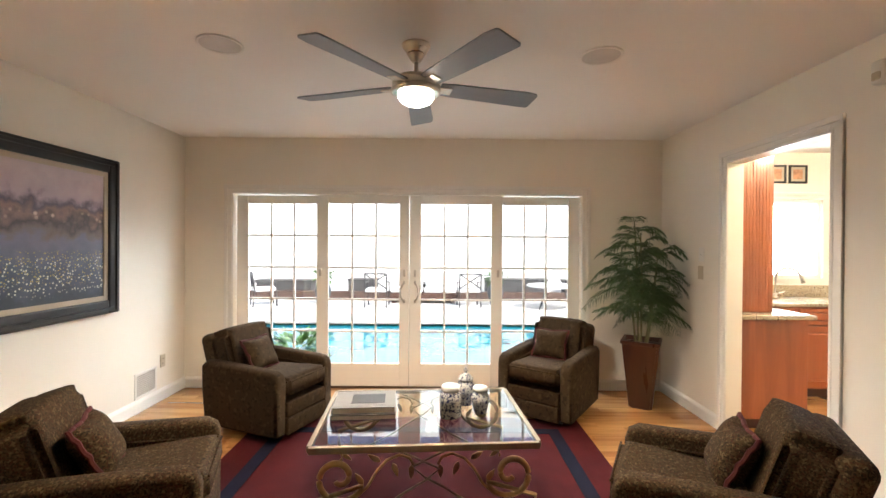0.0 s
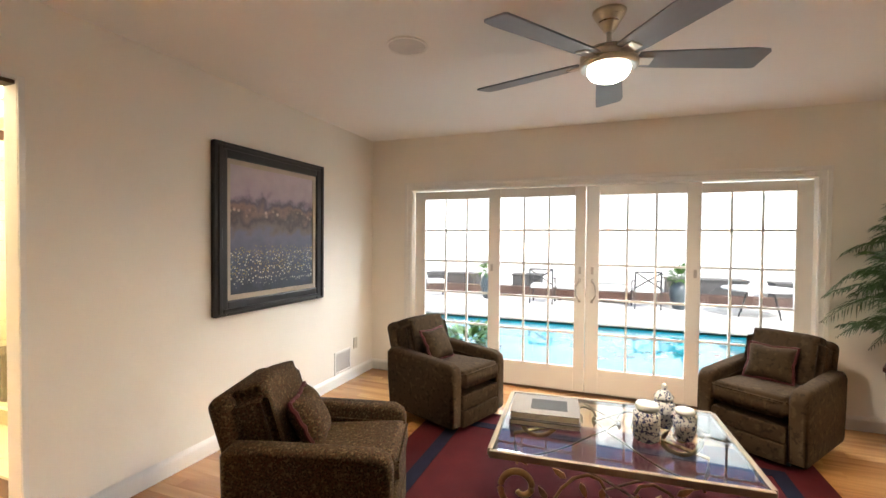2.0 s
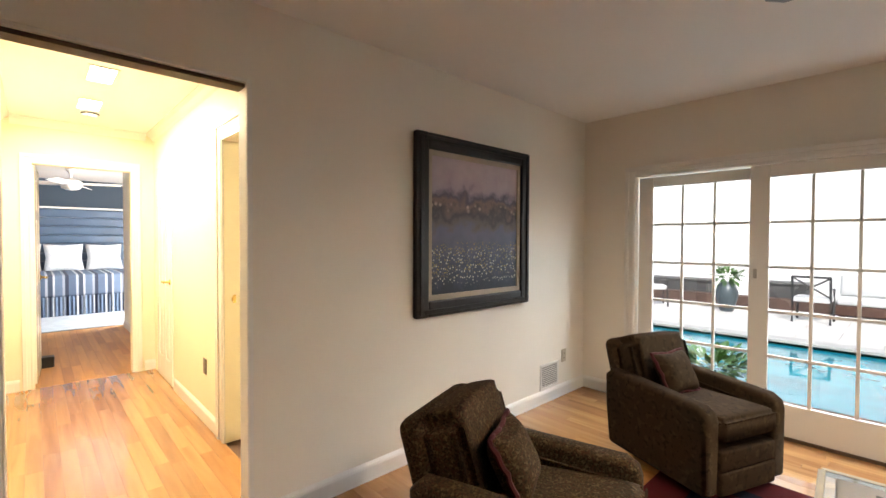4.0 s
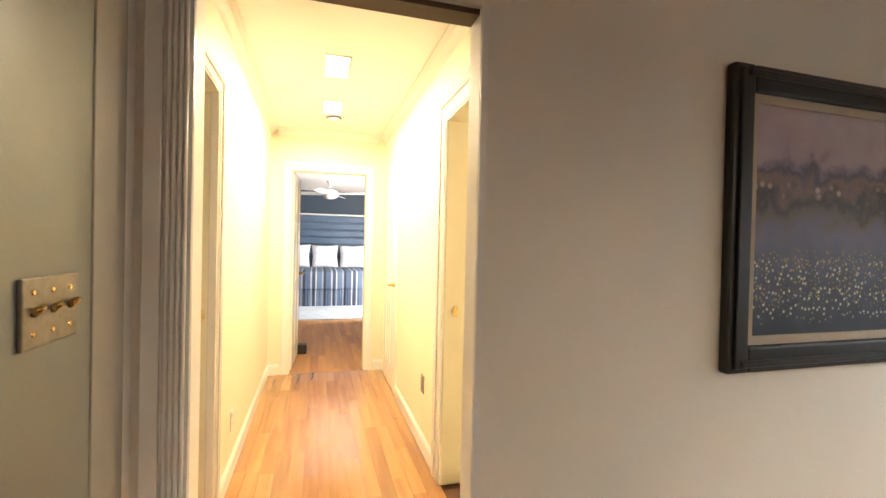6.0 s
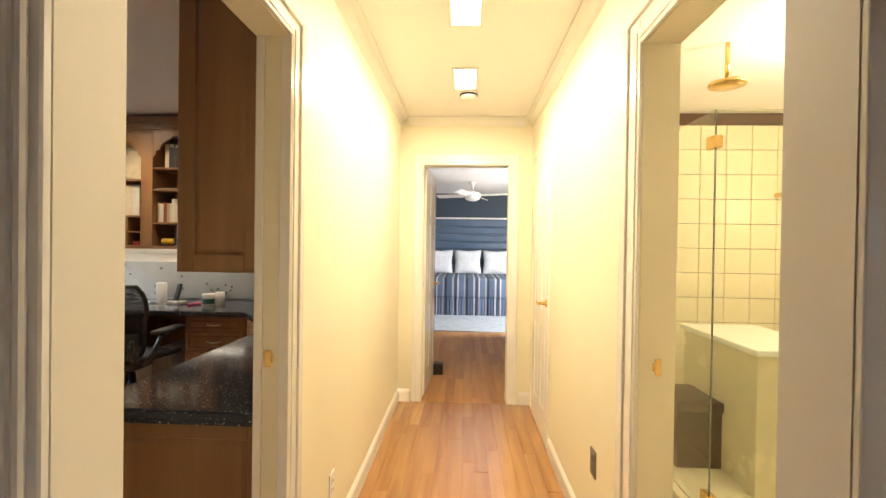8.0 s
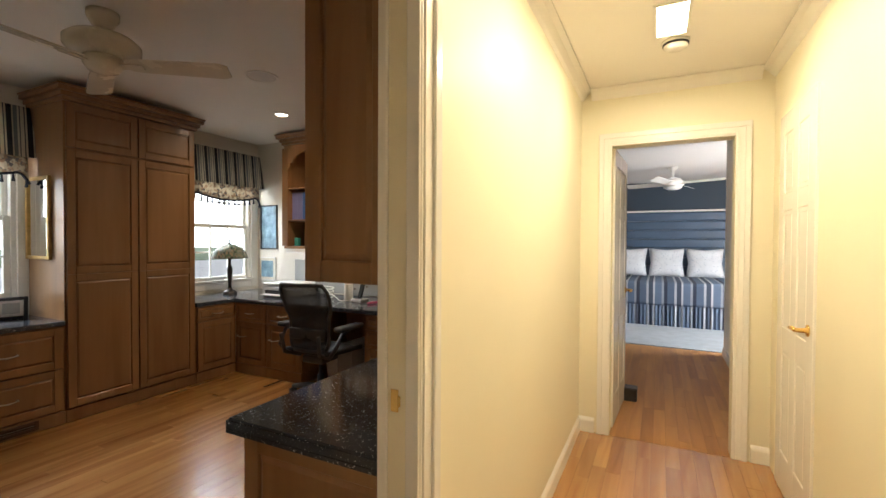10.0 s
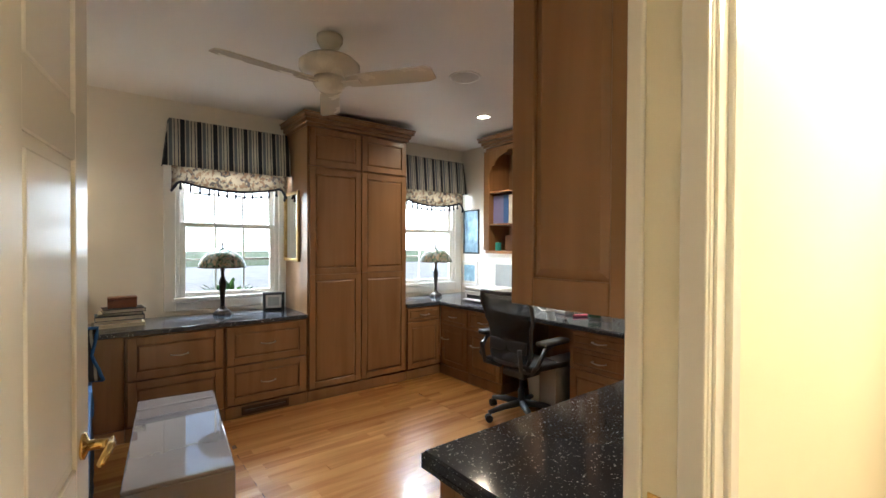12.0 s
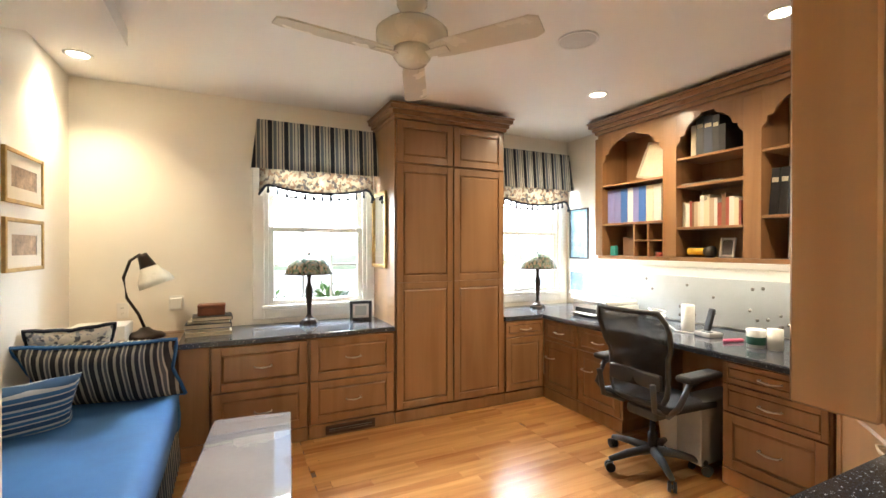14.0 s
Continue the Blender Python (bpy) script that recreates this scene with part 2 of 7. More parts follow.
def add_tube(bm, pts, radius, n=8, closed=False):
    """A round bar along points; radius may be a number or a list."""
    pts = [Vector(p) for p in pts]
    rings, up = [], Vector((0, 0, 1))
    for k, p in enumerate(pts):
        d = (pts[min(k + 1, len(pts) - 1)] - pts[max(k - 1, 0)]).normalized()
        side = d.cross(up)
        if side.length < 1e-3:
            side = d.cross(Vector((1, 0, 0)))
        side.normalize()
        top = side.cross(d)
        r = radius[k] if isinstance(radius, (list, tuple)) else radius
        rings.append([bm.verts.new(p + (side * math.cos(2 * math.pi * j / n) + top * math.sin(2 * math.pi * j / n)) * r) for j in range(n)])
    for a, b in zip(rings, rings[1:]):
        for j in range(n):
            bm.faces.new((a[j], a[(j + 1) % n], b[(j + 1) % n], b[j]))
    bm.faces.new(list(reversed(rings[0])))
    bm.faces.new(rings[-1])
    return bm


def tube(pts, radius, n=8):
    return add_tube(bmesh.new(), pts, radius, n)


def add_prism(bm, outline, y0, y1, plane="xz"):
    """Pushes a flat outline through a thickness: xz outlines along y, xy along z, yz along x."""
    def at(a, b, t):
        return {"xz": (a, t, b), "xy": (a, b, t), "yz": (t, a, b)}[plane]
    A = [bm.verts.new(at(a, b, y0)) for a, b in outline]
    B = [bm.verts.new(at(a, b, y1)) for a, b in outline]
    n = len(outline)
    for k in range(n):
        bm.faces.new((A[k], A[(k + 1) % n], B[(k + 1) % n], B[k]))
    bm.faces.new(list(reversed(A)))
    bm.faces.new(B)
    bmesh.ops.recalc_face_normals(bm, faces=bm.faces)
    return bm


def prism(outline, y0, y1, plane="xz"):
    return add_prism(bmesh.new(), outline, y0, y1, plane)


def cushion(w, d, h, puff=0.5, n=12, corner=0.0):
    """A stuffed block w x d x h about its centre, fuller in the middle."""
    bm = bmesh.new()
    bmesh.ops.create_grid(bm, x_segments=n, y_segments=n, size=0.5)
    top = list(bm.verts)
    dup = bmesh.ops.duplicate(bm, geom=bm.verts[:] + bm.edges[:] + bm.faces[:])
    low = [g for g in dup["geom"] if isinstance(g, bmesh.types.BMVert)]
    for vs, s in ((top, 1), (low, -1)):
        for v in vs:
            u, t = v.co.x * 2, v.co.y * 2
            full = (1 - abs(u) ** 4) ** 0.5 * (1 - abs(t) ** 4) ** 0.5
            pinch = 1 - corner * (u * u) * (t * t)
            v.co = Vector((u * w / 2 * (1 - corner * 0.5 * (1 - abs(t)) * abs(u)), t * d / 2 * (1 - corner * 0.5 * (1 - abs(u)) * abs(t)), s * h / 2 * (1 - puff + puff * full) * pinch if full > 0 or puff < 1 else 0))
    bmesh.ops.bridge_loops(bm, edges=[e for e in bm.edges if e.is_boundary]) if puff < 1 else bmesh.ops.remove_doubles(bm, verts=bm.verts, dist=1e-5)
    bmesh.ops.recalc_face_normals(bm, faces=bm.faces)
    return bm


def wall(name, axis, a, b, lo, hi, z0, z1, holes, material, label):
    """A wall between a and b on its axis, spanning lo to hi, with openings (lo, hi, z0, z1) through it."""
    bm = bmesh.new()

    def put(l, h, p, q):
        if h - l > 1e-4 and q - p > 1e-4:
            add_box(bm, *((a, b, l, h) if axis == "x" else (l, h, a, b)), p, q)
    at = lo
    for l, h, p, q in sorted(holes):
        put(at, l, z0, z1)
        put(l, h, z0, p)
        put(l, h, q, z1)
        at = h
    put(at, hi, z0, z1)
    return structure(name, bm, material, label, "wall")


def skirting(name, axis, face, sign, lo, hi, h=0.11, t=0.014):
    """Moulded skirting on a wall face; sign: the way it stands out."""
    o = [(0, 0), (t, 0), (t, h - 0.03), (t * 0.75, h - 0.018), (t * 0.35, h - 0.008), (0, h)]
    o = [(face + sign * u, z) for u, z in o]
    bm = prism(o, lo, hi, "xz") if axis == "x" else prism([(u, z) for u, z in o], lo, hi, "yz")
    return structure(name, bm, TRIM, "white painted moulded wooden skirting board along the wall", "baseboard")


def casing(name, axis, face, sign, lo, hi, top, w=0.09, t=0.02, sides=(1, 1), head=True):
    """Door or window casing with a stepped profile round an opening."""
    bm = bmesh.new()

    def bar(l, h, p, q, d0, d1):
        u, v = sorted((face + sign * d0, face + sign * d1))
        add_box(bm, *((u, v, l, h) if axis == "x" else (l, h, u, v)), p, q, 0.0025, 1)
    for side, edge in zip((-1, 1), (lo, hi)):
        if sides[0 if side < 0 else 1]:
            e0, e1 = sorted((edge, edge + side * w))
            bar(e0, e1, 0.0, top + (w if head else 0), 0.0, t * 0.6)
            i0, i1 = sorted((edge + side * w * 0.62, edge + side * w))
            bar(i0, i1, 0.0, top + (w if head else 0) - 0.001, 0.002, t)
            i0, i1 = sorted((edge + side * w * 0.12, edge + side * w * 0.3))
            bar(i0, i1, 0.0, top + w * 0.3, 0.002, t * 0.8)
    if head:
        bar(lo, hi, top, top + w, 0.0, t * 0.6)
        bar(lo - (w + 0.002 if sides[0] else 0), hi + (w + 0.002 if sides[1] else 0), top + w * 0.62, top + w + 0.003, 0.001, t + 0.002)
        bar(lo, hi, top + w * 0.12, top + w * 0.3, 0.002, t * 0.8)
    return structure(name, bm, TRIM, "white painted moulded door casing", "trim")


# ---- structure ----
XW, XE, YN, YB, HL = -2.93, 1.89, 4.62, -2.6, 2.53      # living room
HS, HN, HX, HH = 0.53, 1.70, -6.36, 2.52               # hall
OE, OW, OS, ON, OH = -2.47, -7.0, -3.6, 0.42, 2.64      # study
T, TW = 0.12, 0.10


def slab(name, x0, x1, y0, y1, z0, z1, material, label, category):
    return structure(name, box(x0, x1, y0, y1, z0, z1), material, label, category)


floor = slab("floor", -13.6, 5.2, -4.0, 5.6, -0.16, -0.012, SUB, "oak strip floor on a dark subfloor through the rooms", "floor")
slab("ceiling_living", XW - 0.06, XE + 0.06, YB, YN + 0.1, HL, HL + 0.1, CEIL, "plain matt painted ceiling of the living room", "ceiling")
slab("ceiling_hall", HX - 0.06, XW - 0.06, HS - 0.062, HN + 0.06, HH, HH + 0.1, CEIL, "plain painted ceiling of the hall", "ceiling")
slab("ceiling_study", OW - 0.1, OE + 0.1, OS - 0.1, ON + 0.06, OH, OH + 0.1, CEIL, "plain painted ceiling of the study", "ceiling")
slab("ceiling_bedroom", -13.5, HX - 0.06, -2.7, 4.3, 2.68, 2.78, CEIL, "white bedroom ceiling", "ceiling")
slab("ceiling_kitchen", XE + 0.06, 5.1, 1.4, 5.5, 2.5, 2.6, CEIL, "white kitchen ceiling", "ceiling")
slab("ceiling_bathroom", -6.3, XW - 0.06, HN + 0.061, 4.2, 2.5, 2.6, CEIL, "pale bathroom ceiling", "ceiling")

# living room walls
wall("wall_north", "y", YN, YN + T, XW - TW, XE + T, 0, HL, [(-2.44, 1.08, 0, 1.965)], PAINT, "cream painted wall round the sliding glass doors")
wall("wall_west", "x", XW - TW, XW, HS, YN, 0, HL, [(0.67, 1.487, 0, 2.142)], PAINT, "cream painted wall with the opening to the hall")
wall("wall_east", "x", XE, XE + T, YB, YN, 0, HL, [(2.69, 3.595, 0, 2.105)], PAINT, "cream painted wall with the kitchen doorway")
wall("wall_south", "y", YB - T, YB, OE + T, XE + T, 0, HL, [], PAINT, "plain cream painted wall")
# hall walls
wall("wall_hall_south", "y", ON, HS, -7.24, XW - TW, 0, OH, [(-3.888, -3.035, 0, 2.07)], HALLPAINT, "pale yellow painted hall wall with the study doorway")
wall("wall_hall_north", "y", HN, HN + T, HX - T, XW - TW, 0, HH, [(-3.985, -3.2, 0, 2.08)], HALLPAINT, "pale yellow painted hall wall with the bathroom doorway")
wall("wall_hall_end", "x", HX - T, HX, HS, HN, 0, HH, [(0.745, 1.495, 0, 2.105)], HALLPAINT, "pale yellow painted wall round the bedroom door")
# study walls
W1, W2 = (-4.62, -3.75, 0.93, 2.20), (-6.88, -6.03, 0.93, 2.20)
wall("wall_study_south", "y", OS - T, OS, OW - T, OE + T, 0, OH, [W1, W2], PAINT, "cream painted wall with two sash windows")
wall("wall_study_east", "x", OE, OE + T, OS, ON, 0, OH, [], PAINT, "cream painted study wall beside the daybed")
wall("wall_study_west", "x", OW - T, OW, OS, ON, 0, OH, [], PAINT, "cream painted study wall behind the desk")
wall("wall_study_north", "y", ON, HS, XW - TW, OE + T, 0, OH, [], PAINT, "cream painted study wall")
# bedroom, bathroom, kitchen shells
NAVY = mat("navy_wall_paint", (0.03, 0.05, 0.075), 0.6, vary=0.05, bump=0.04)
wall("wall_bedroom_west", "x", -13.45, -13.3, -2.7, 4.3, 0, 2.68, [], NAVY, "dark navy painted bedroom wall behind the headboard")
wall("wall_bedroom_south", "y", -2.82, -2.7, -13.45, -7.24, 0, 2.68, [], PAINT, "plain bedroom wall")
wall("wall_bedroom_north", "y", 4.3, 4.42, -13.45, HX - T, 0, 2.68, [(-10.6, -8.4, 0.7, 2.3)], PAINT, "plain bedroom wall with a window")
wall("wall_bedroom_east", "x", -7.24, -7.121, -2.7, ON, 0, 2.68, [], PAINT, "plain bedroom wall")
wall("wall_bedroom_east_far", "x", HX - T, HX, HN, 4.3, 0, 2.68, [], PAINT, "plain bedroom wall")
wall("wall_bathroom_north", "y", 4.2, 4.32, -6.3, XW - TW, 0, 2.5, [], HALLPAINT, "pale bathroom wall")
wall("wall_kitchen_north", "y", 5.0, 5.12, XE + T, 5.1, 0, 2.5, [(3.15, 3.85, 1.12, 1.98)], PAINT, "cream kitchen wall with a window over the sink")
wall("wall_kitchen_east", "x", 5.0, 5.12, 1.4, 5.0, 0, 2.5, [], PAINT, "plain kitchen wall")
wall("wall_kitchen_south", "y", 1.3, 1.4, XE + T, 5.12, 0, 2.5, [], PAINT, "plain kitchen wall")

# skirting
skirting("baseboard_west", "x", XW, 1, 1.52, YN)
skirting("baseboard_north_left", "y", YN, -1, XW + 0.015, -2.53)
skirting("baseboard_north_right", "y", YN, -1, 1.17, XE - 0.015)
skirting("baseboard_east", "x", XE, -1, 3.69, YN - 0.015)
skirting("baseboard_east_near", "x", XE, -1, YB, 2.58)
skirting("baseboard_hall_south", "y", HS, 1, HX + 0.015, -3.985)
skirting("baseboard_hall_north", "y", HN, -1, -5.46, -4.145)
skirting("baseboard_hall_end", "x", HX, 1, HS, 0.64)
skirting("baseboard_hall_end_right", "x", HX, 1, 1.60, HN)
skirting("baseboard_bedroom", "y", 1.80, -1, -9.4, -6.6)

# casings
casing("trim_sliding_doors", "y", YN, -1, -2.44, 1.08, 1.965, 0.085)
casing("trim_hall_opening", "x", XW, 1, 0.67, 1.487, 2.142, 0.115, 0.022, (1, 0), False)
for y in (0.612, 0.626, 0.640, 0.654):
    structure("trim_hall_reed", tube([(XW + 0.020, y, 0.0), (XW + 0.020, y, 2.15)], 0.0062, 8), TRIM, "rounded reed of the hall casing", "trim")
structure("trim_hall_edge", box(XW, XW + 0.010, 1.488, 1.513, 0, 2.16, 0.002), TRIM, "slim white edge trim of the hall opening", "trim")
structure("trim_hall_head", box(XW, XW + 0.010, 0.67, 1.4875, 2.143, 2.160, 0.002), TRIM, "slim white head trim of the hall opening", "trim")
structure("trim_hall_track", box(XW - TW + 0.008, XW - 0.006, 0.672, 1.485, 2.122, 2.141, 0.001, 1), mat("brown_track", (0.10, 0.065, 0.04), 0.6), "brown pocket door track under the hall head", "trim")
casing("trim_kitchen_door", "x", XE, -1, 2.69, 3.595, 2.105, 0.085)
casing("trim_study_door", "y", HS, 1, -3.888, -3.035, 2.07, 0.095, 0.022, (1, 0))
casing("trim_bath_door", "y", HN, -1, -3.985, -3.2, 2.08, 0.15, 0.022, (1, 0))
casing("trim_bedroom_door", "x", HX, 1, 0.745, 1.495, 2.105, 0.085)
structure("trim_study_jamb", box(-3.8885, -3.880, 0.505, HS + 0.012, 0, 2.07, 0.003), TRIM, "white painted raised edge of the study door jamb", "trim")
structure("trim_study_stop", box(-3.8885, -3.876, 0.425, 0.452, 0, 2.07, 0.004), TRIM, "white painted door stop of the study doorway", "trim")


def crown(name, axis, face, sign, lo, hi, top, s=0.07):
    o = [(face, top - s), (face + sign * s * 0.25, top - s * 0.8), (face + sign * s * 0.6, top - s * 0.35), (face + sign * s, top - s * 0.12), (face + sign * s, top), (face, top)]
    return structure(name, prism(o, lo, hi, "xz" if axis == "x" else "yz"), TRIM, "white painted crown moulding under the hall ceiling", "trim")


crown("trim_crown_south", "y", HS, 1, HX, XW - TW, HH - 0.001)
crown("trim_crown_north", "y", HN, -1, HX, XW - TW, HH - 0.001)
crown("trim_crown_end", "x", HX, 1, HS + 0.07, HN - 0.07, HH - 0.002)


# ---- outside ----
STONE = mat("pale_patio_stone", (0.62, 0.6, 0.57), 0.8, vary=0.12, scale=2, fine=60, bump=0.2)
WHITEWALL = mat("white_garden_render", (0.82, 0.81, 0.78), 0.85, vary=0.05, scale=1.0, fine=80, bump=0.2)
DARKSTONE = mat("dark_stone", (0.10, 0.09, 0.085), 0.7, vary=0.3, scale=6, bump=0.3)
GRASS = mat("lawn_grass", (0.09, 0.13, 0.045), 0.9, vary=0.35, scale=5, fine=160, bump=0.5)
ground = bmesh.new()
for x0, x1, y0, y1 in ((-400, 400, -400, -3.72), (-400, -4.2, 4.9, 9.0), (4.0, 400, 4.9, 9.0), (-400, 400, 9.0, 400), (-400, -13.6, -3.72, 4.9), (5.2, 400, -3.72, 4.9), (-4.2, 4.0, 4.74, 5.7)):
    add_box(ground, x0, x1, y0, y1, -1.6, -0.12)
structure("ground", ground, GRASS, "lawn and garden ground round the house reaching far off", "ground")


# ---- garden: patio, pool, white wall ----
paving = structure("pavement", box(-14, 14, 9.0, 13.9, -0.118, -0.105), SUB, "pale stone paving round the swimming pool", "pavement")
PAV = mat("pale_paving", (0.55, 0.53, 0.50), 0.8, vary=0.1, scale=3, fine=70, bump=0.25)
slabmesh = mesh_of(box(0.004, 0.996, 0.004, 0.696, -0.11, -0.1, 0.003, 1), "paving_slab", PAV)
for i in range(16):
    for k in range(7):
        o = new("paving_slab", slabmesh)
        o.parent, o.location = paving, (-8 + i + 0.5 * (k % 2), 9.02 + 0.7 * k, 0)
near = structure("pavement_near", box(-8, 8, 4.75, 5.7, -0.118, -0.1), PAV, "pale stone paving strip before the patio doors", "pavement")
POOLWALL = mat("pool_plaster", (0.25, 0.55, 0.6), 0.5, vary=0.1, scale=2)
bm = box(-4.3, 4.1, 5.6, 9.1, -1.6, -1.45)
for a in ((-4.3, -4.2, 5.6, 9.1), (4.0, 4.1, 5.6, 9.1), (-4.2, 4.0, 5.6, 5.7), (-4.2, 4.0, 9.0, 9.1)):
    add_box(bm, *a, -1.45, -0.13)
structure("pool_basin", bm, POOLWALL, "pale turquoise plastered swimming pool basin", "pool")
WATER = mat("pool_water", (0.006, 0.20, 0.26), 0.04, vary=0.3, scale=1.2, fine=5, bump=0.14, rvary=0.02)
structure("water", box(-4.2, 4.0, 5.7, 9.0, -0.19, -0.165), WATER, "turquoise swimming pool water with soft ripples", "water")
cop = structure("pool_coping", box(-4.32, 4.12, 8.98, 9.3, -0.13, -0.085, 0.012, 3), mat("dark_coping", (0.4, 0.39, 0.37), 0.7, vary=0.2), "grey stone coping along the pool edge", "coping")
structure("garden_wall", box(-16, 16, 13.9, 14.2, -0.12, 5.5), WHITEWALL, "tall white rendered garden wall behind the pool", "wall")
structure("garden_ledge", box(-9, 9, 12.72, 12.98, -0.105, 0.13, 0.01), mat("brown_ledge_brick", (0.085, 0.05, 0.038), 0.8, vary=0.3, scale=5, bump=0.3), "low dark brown ledge along the garden wall", "ledge")
GREYBOX = mat("grey_planter", (0.07, 0.068, 0.066), 0.7, vary=0.2, scale=4, bump=0.2)
for x0, x1, h in ((-5.8, -4.2, 0.38), (-3.1, -2.3, 0.42), (0.95, 2.75, 0.45), (3.3, 5.5, 0.42), (-1.6, -0.3, 0.3)):
    p = thing("planter", pose((x0 + x1) / 2, 13.3, -0.1), "long grey stone planter box before the white garden wall", "planter", "garden planters")
    w = (x1 - x0) / 2
    part("body", box(-w, w, -0.28, 0.28, 0, h + 0.1, 0.01), GREYBOX, p)
    part("rim", box(-w - 0.03, w + 0.03, -0.31, 0.31, h + 0.1, h + 0.15, 0.01), GREYBOX, p)
IRON = mat("dark_patio_iron", (0.05, 0.05, 0.05), 0.5, 0.4)
CANVAS = mat("white_outdoor_cushion", (0.55, 0.55, 0.54), 0.9, vary=0.05, fine=300, bump=0.3)
COPPER = mat("brown_bench_wood", (0.07, 0.03, 0.018), 0.6, vary=0.3, stretch=(0.2, 1, 1))


def patio_chair(m):
    c = thing("patio_chair", m, "dark iron patio chair with a crossed back and pale cushion", "chair", "patio chairs by the pool")
    for x in (-0.27, 0.27):
        part("leg", tube([(x, -0.27, 0), (x, -0.25, 0.4), (x, -0.25, 0.6)], 0.02, 6), IRON, c)
        part("leg", tube([(x, 0.3, 0), (x, 0.25, 0.4), (x, 0.32, 0.85)], 0.02, 6), IRON, c)
        part("arm_rail", tube([(x, -0.27, 0.61), (x, 0.28, 0.63)], 0.016, 6), IRON, c)
    part("seat", box(-0.27, 0.27, -0.27, 0.27, 0.38, 0.47, 0.02), CANVAS, c)
    part("back_rail", tube([(-0.28, 0.32, 0.85), (0.28, 0.32, 0.85)], 0.022, 6), IRON, c)
    part("back_cross", tube([(-0.27, 0.27, 0.48), (0.27, 0.32, 0.84)], 0.018, 6), IRON, c)
    part("back_cross", tube([(0.27, 0.27, 0.48), (-0.27, 0.32, 0.84)], 0.018, 6), IRON, c)
    return c


pc = patio_chair(pose(-2.0, 11.4, -0.1, 0, 0, 180))
copy_thing(pc, pose(0.35, 11.5, -0.1, 0, 0, 185))
copy_thing(pc, pose(3.9, 11.6, -0.1, 0, 0, 230))
copy_thing(pc, pose(-4.9, 11.4, -0.1, 0, 0, 120))
sofa = thing("garden_bench", pose(-0.85, 12.3, -0.1), "low wooden garden bench with white cushions by the wall", "bench")
part("frame", box(-0.9, 0.9, -0.35, 0.35, 0.1, 0.28, 0.01), COPPER, sofa)
for x in (-0.8, 0.8):
    part("leg", box(x - 0.05, x + 0.05, -0.3, 0.3, 0, 0.1), COPPER, sofa)
for x in (-0.45, 0.45):
    part("cushion", box(x - 0.43, x + 0.43, -0.33, 0.33, 0.28, 0.42, 0.04, 3), CANVAS, sofa, smooth=True)
    part("back_cushion", box(x - 0.42, x + 0.42, 0.18, 0.36, 0.42, 0.85, 0.05, 3), CANVAS, sofa, smooth=True)
tb = thing("patio_table", pose(2.5, 11.2, -0.1), "round pale patio table on dark iron legs", "table")
part("tabletop", lathe([(0.68, 0.55), (0.7, 0.56), (0.7, 0.585), (0.68, 0.595)], 36), CANVAS, tb)
for k in range(4):
    a = k * math.pi / 2 + 0.5
    part("leg", tube([(0.5 * math.cos(a), 0.5 * math.sin(a), 0), (0.3 * math.cos(a), 0.3 * math.sin(a), 0.55)], 0.014, 6), IRON, tb)
URN = mat("glazed_grey_urn", (0.06, 0.08, 0.09), 0.35, vary=0.2, scale=4)
BUSH = mat("garden_leaf", (0.055, 0.13, 0.02), 0.5, vary=0.5, scale=12)


def leafy(bm, rng, center, spread, count, size):
    for k in range(count):
        d = Vector((rng.gauss(0, 1), rng.gauss(0, 1), rng.gauss(0.3, 0.7))).normalized()
        p = Vector(center) + Vector((d.x * spread[0], d.y * spread[1], d.z * spread[2])) * rng.uniform(0.3, 1.0)
        s = d.cross(Vector((0, 0, 1))).normalized() * size * 0.28
        tip = p + (d + Vector((0, 0, rng.uniform(-0.6, 0.3)))).normalized() * size * rng.uniform(0.7, 1.3)
        mid = p.lerp(tip, 0.45) + Vector((0, 0, size * 0.1))
        a, b, c, e = (bm.verts.new(q) for q in (p, mid + s, tip, mid - s))
        bm.faces.new((a, b, c))
        bm.faces.new((a, c, e))
    return bm


grng = random.Random(9)


def urn(x, y, s, label):
    u = thing("garden_urn", pose(x, y, -0.1) @ Matrix.Scale(s, 4), label, "urn", "garden urns")
    part("pot", lathe([(0.16, 0), (0.2, 0.05), (0.3, 0.45), (0.31, 0.62), (0.24, 0.8), (0.17, 0.88), (0.2, 0.93), (0.16, 0.93)], 28), URN, u, smooth=True)
    part("foliage", leafy(bmesh.new(), grng, (0, 0, 1.08), (0.42, 0.42, 0.28), 90, 0.24), BUSH, u)
    return u


urn(-3.45, 11.6, 0.68, "tall glazed grey urn with a leafy green plant by the pool")
urn(1.05, 11.6, 0.68, "tall glazed grey urn with a leafy green plant by the pool")
urn(5.2, 11.8, 0.9, "tall glazed grey urn with a leafy green plant by the pool")
for x, s in ((-2.0, 1.0), (1.25, 0.9)):
    b = thing("shrub", pose(x, 5.35, -0.1), "low leafy green shrub beside the patio doors", "plant", "shrubs by the doors")
    part("stem", tube([(0, 0, 0), (0.02, 0, 0.22)], 0.02, 6), IRON, b)
    part("foliage", leafy(bmesh.new(), grng, (0, 0, 0.3), (0.34 * s, 0.25 * s, 0.24 * s), 220, 0.13), BUSH, b)
wd = thing("pool_float", pose(3.3, 10.2, -0.1), "white rounded pool float lying on the paving", "pool float")
part("body", lathe([(0.05, 0), (0.3, 0.04), (0.38, 0.18), (0.3, 0.34), (0.1, 0.4)], 24), CANVAS, wd, smooth=True)
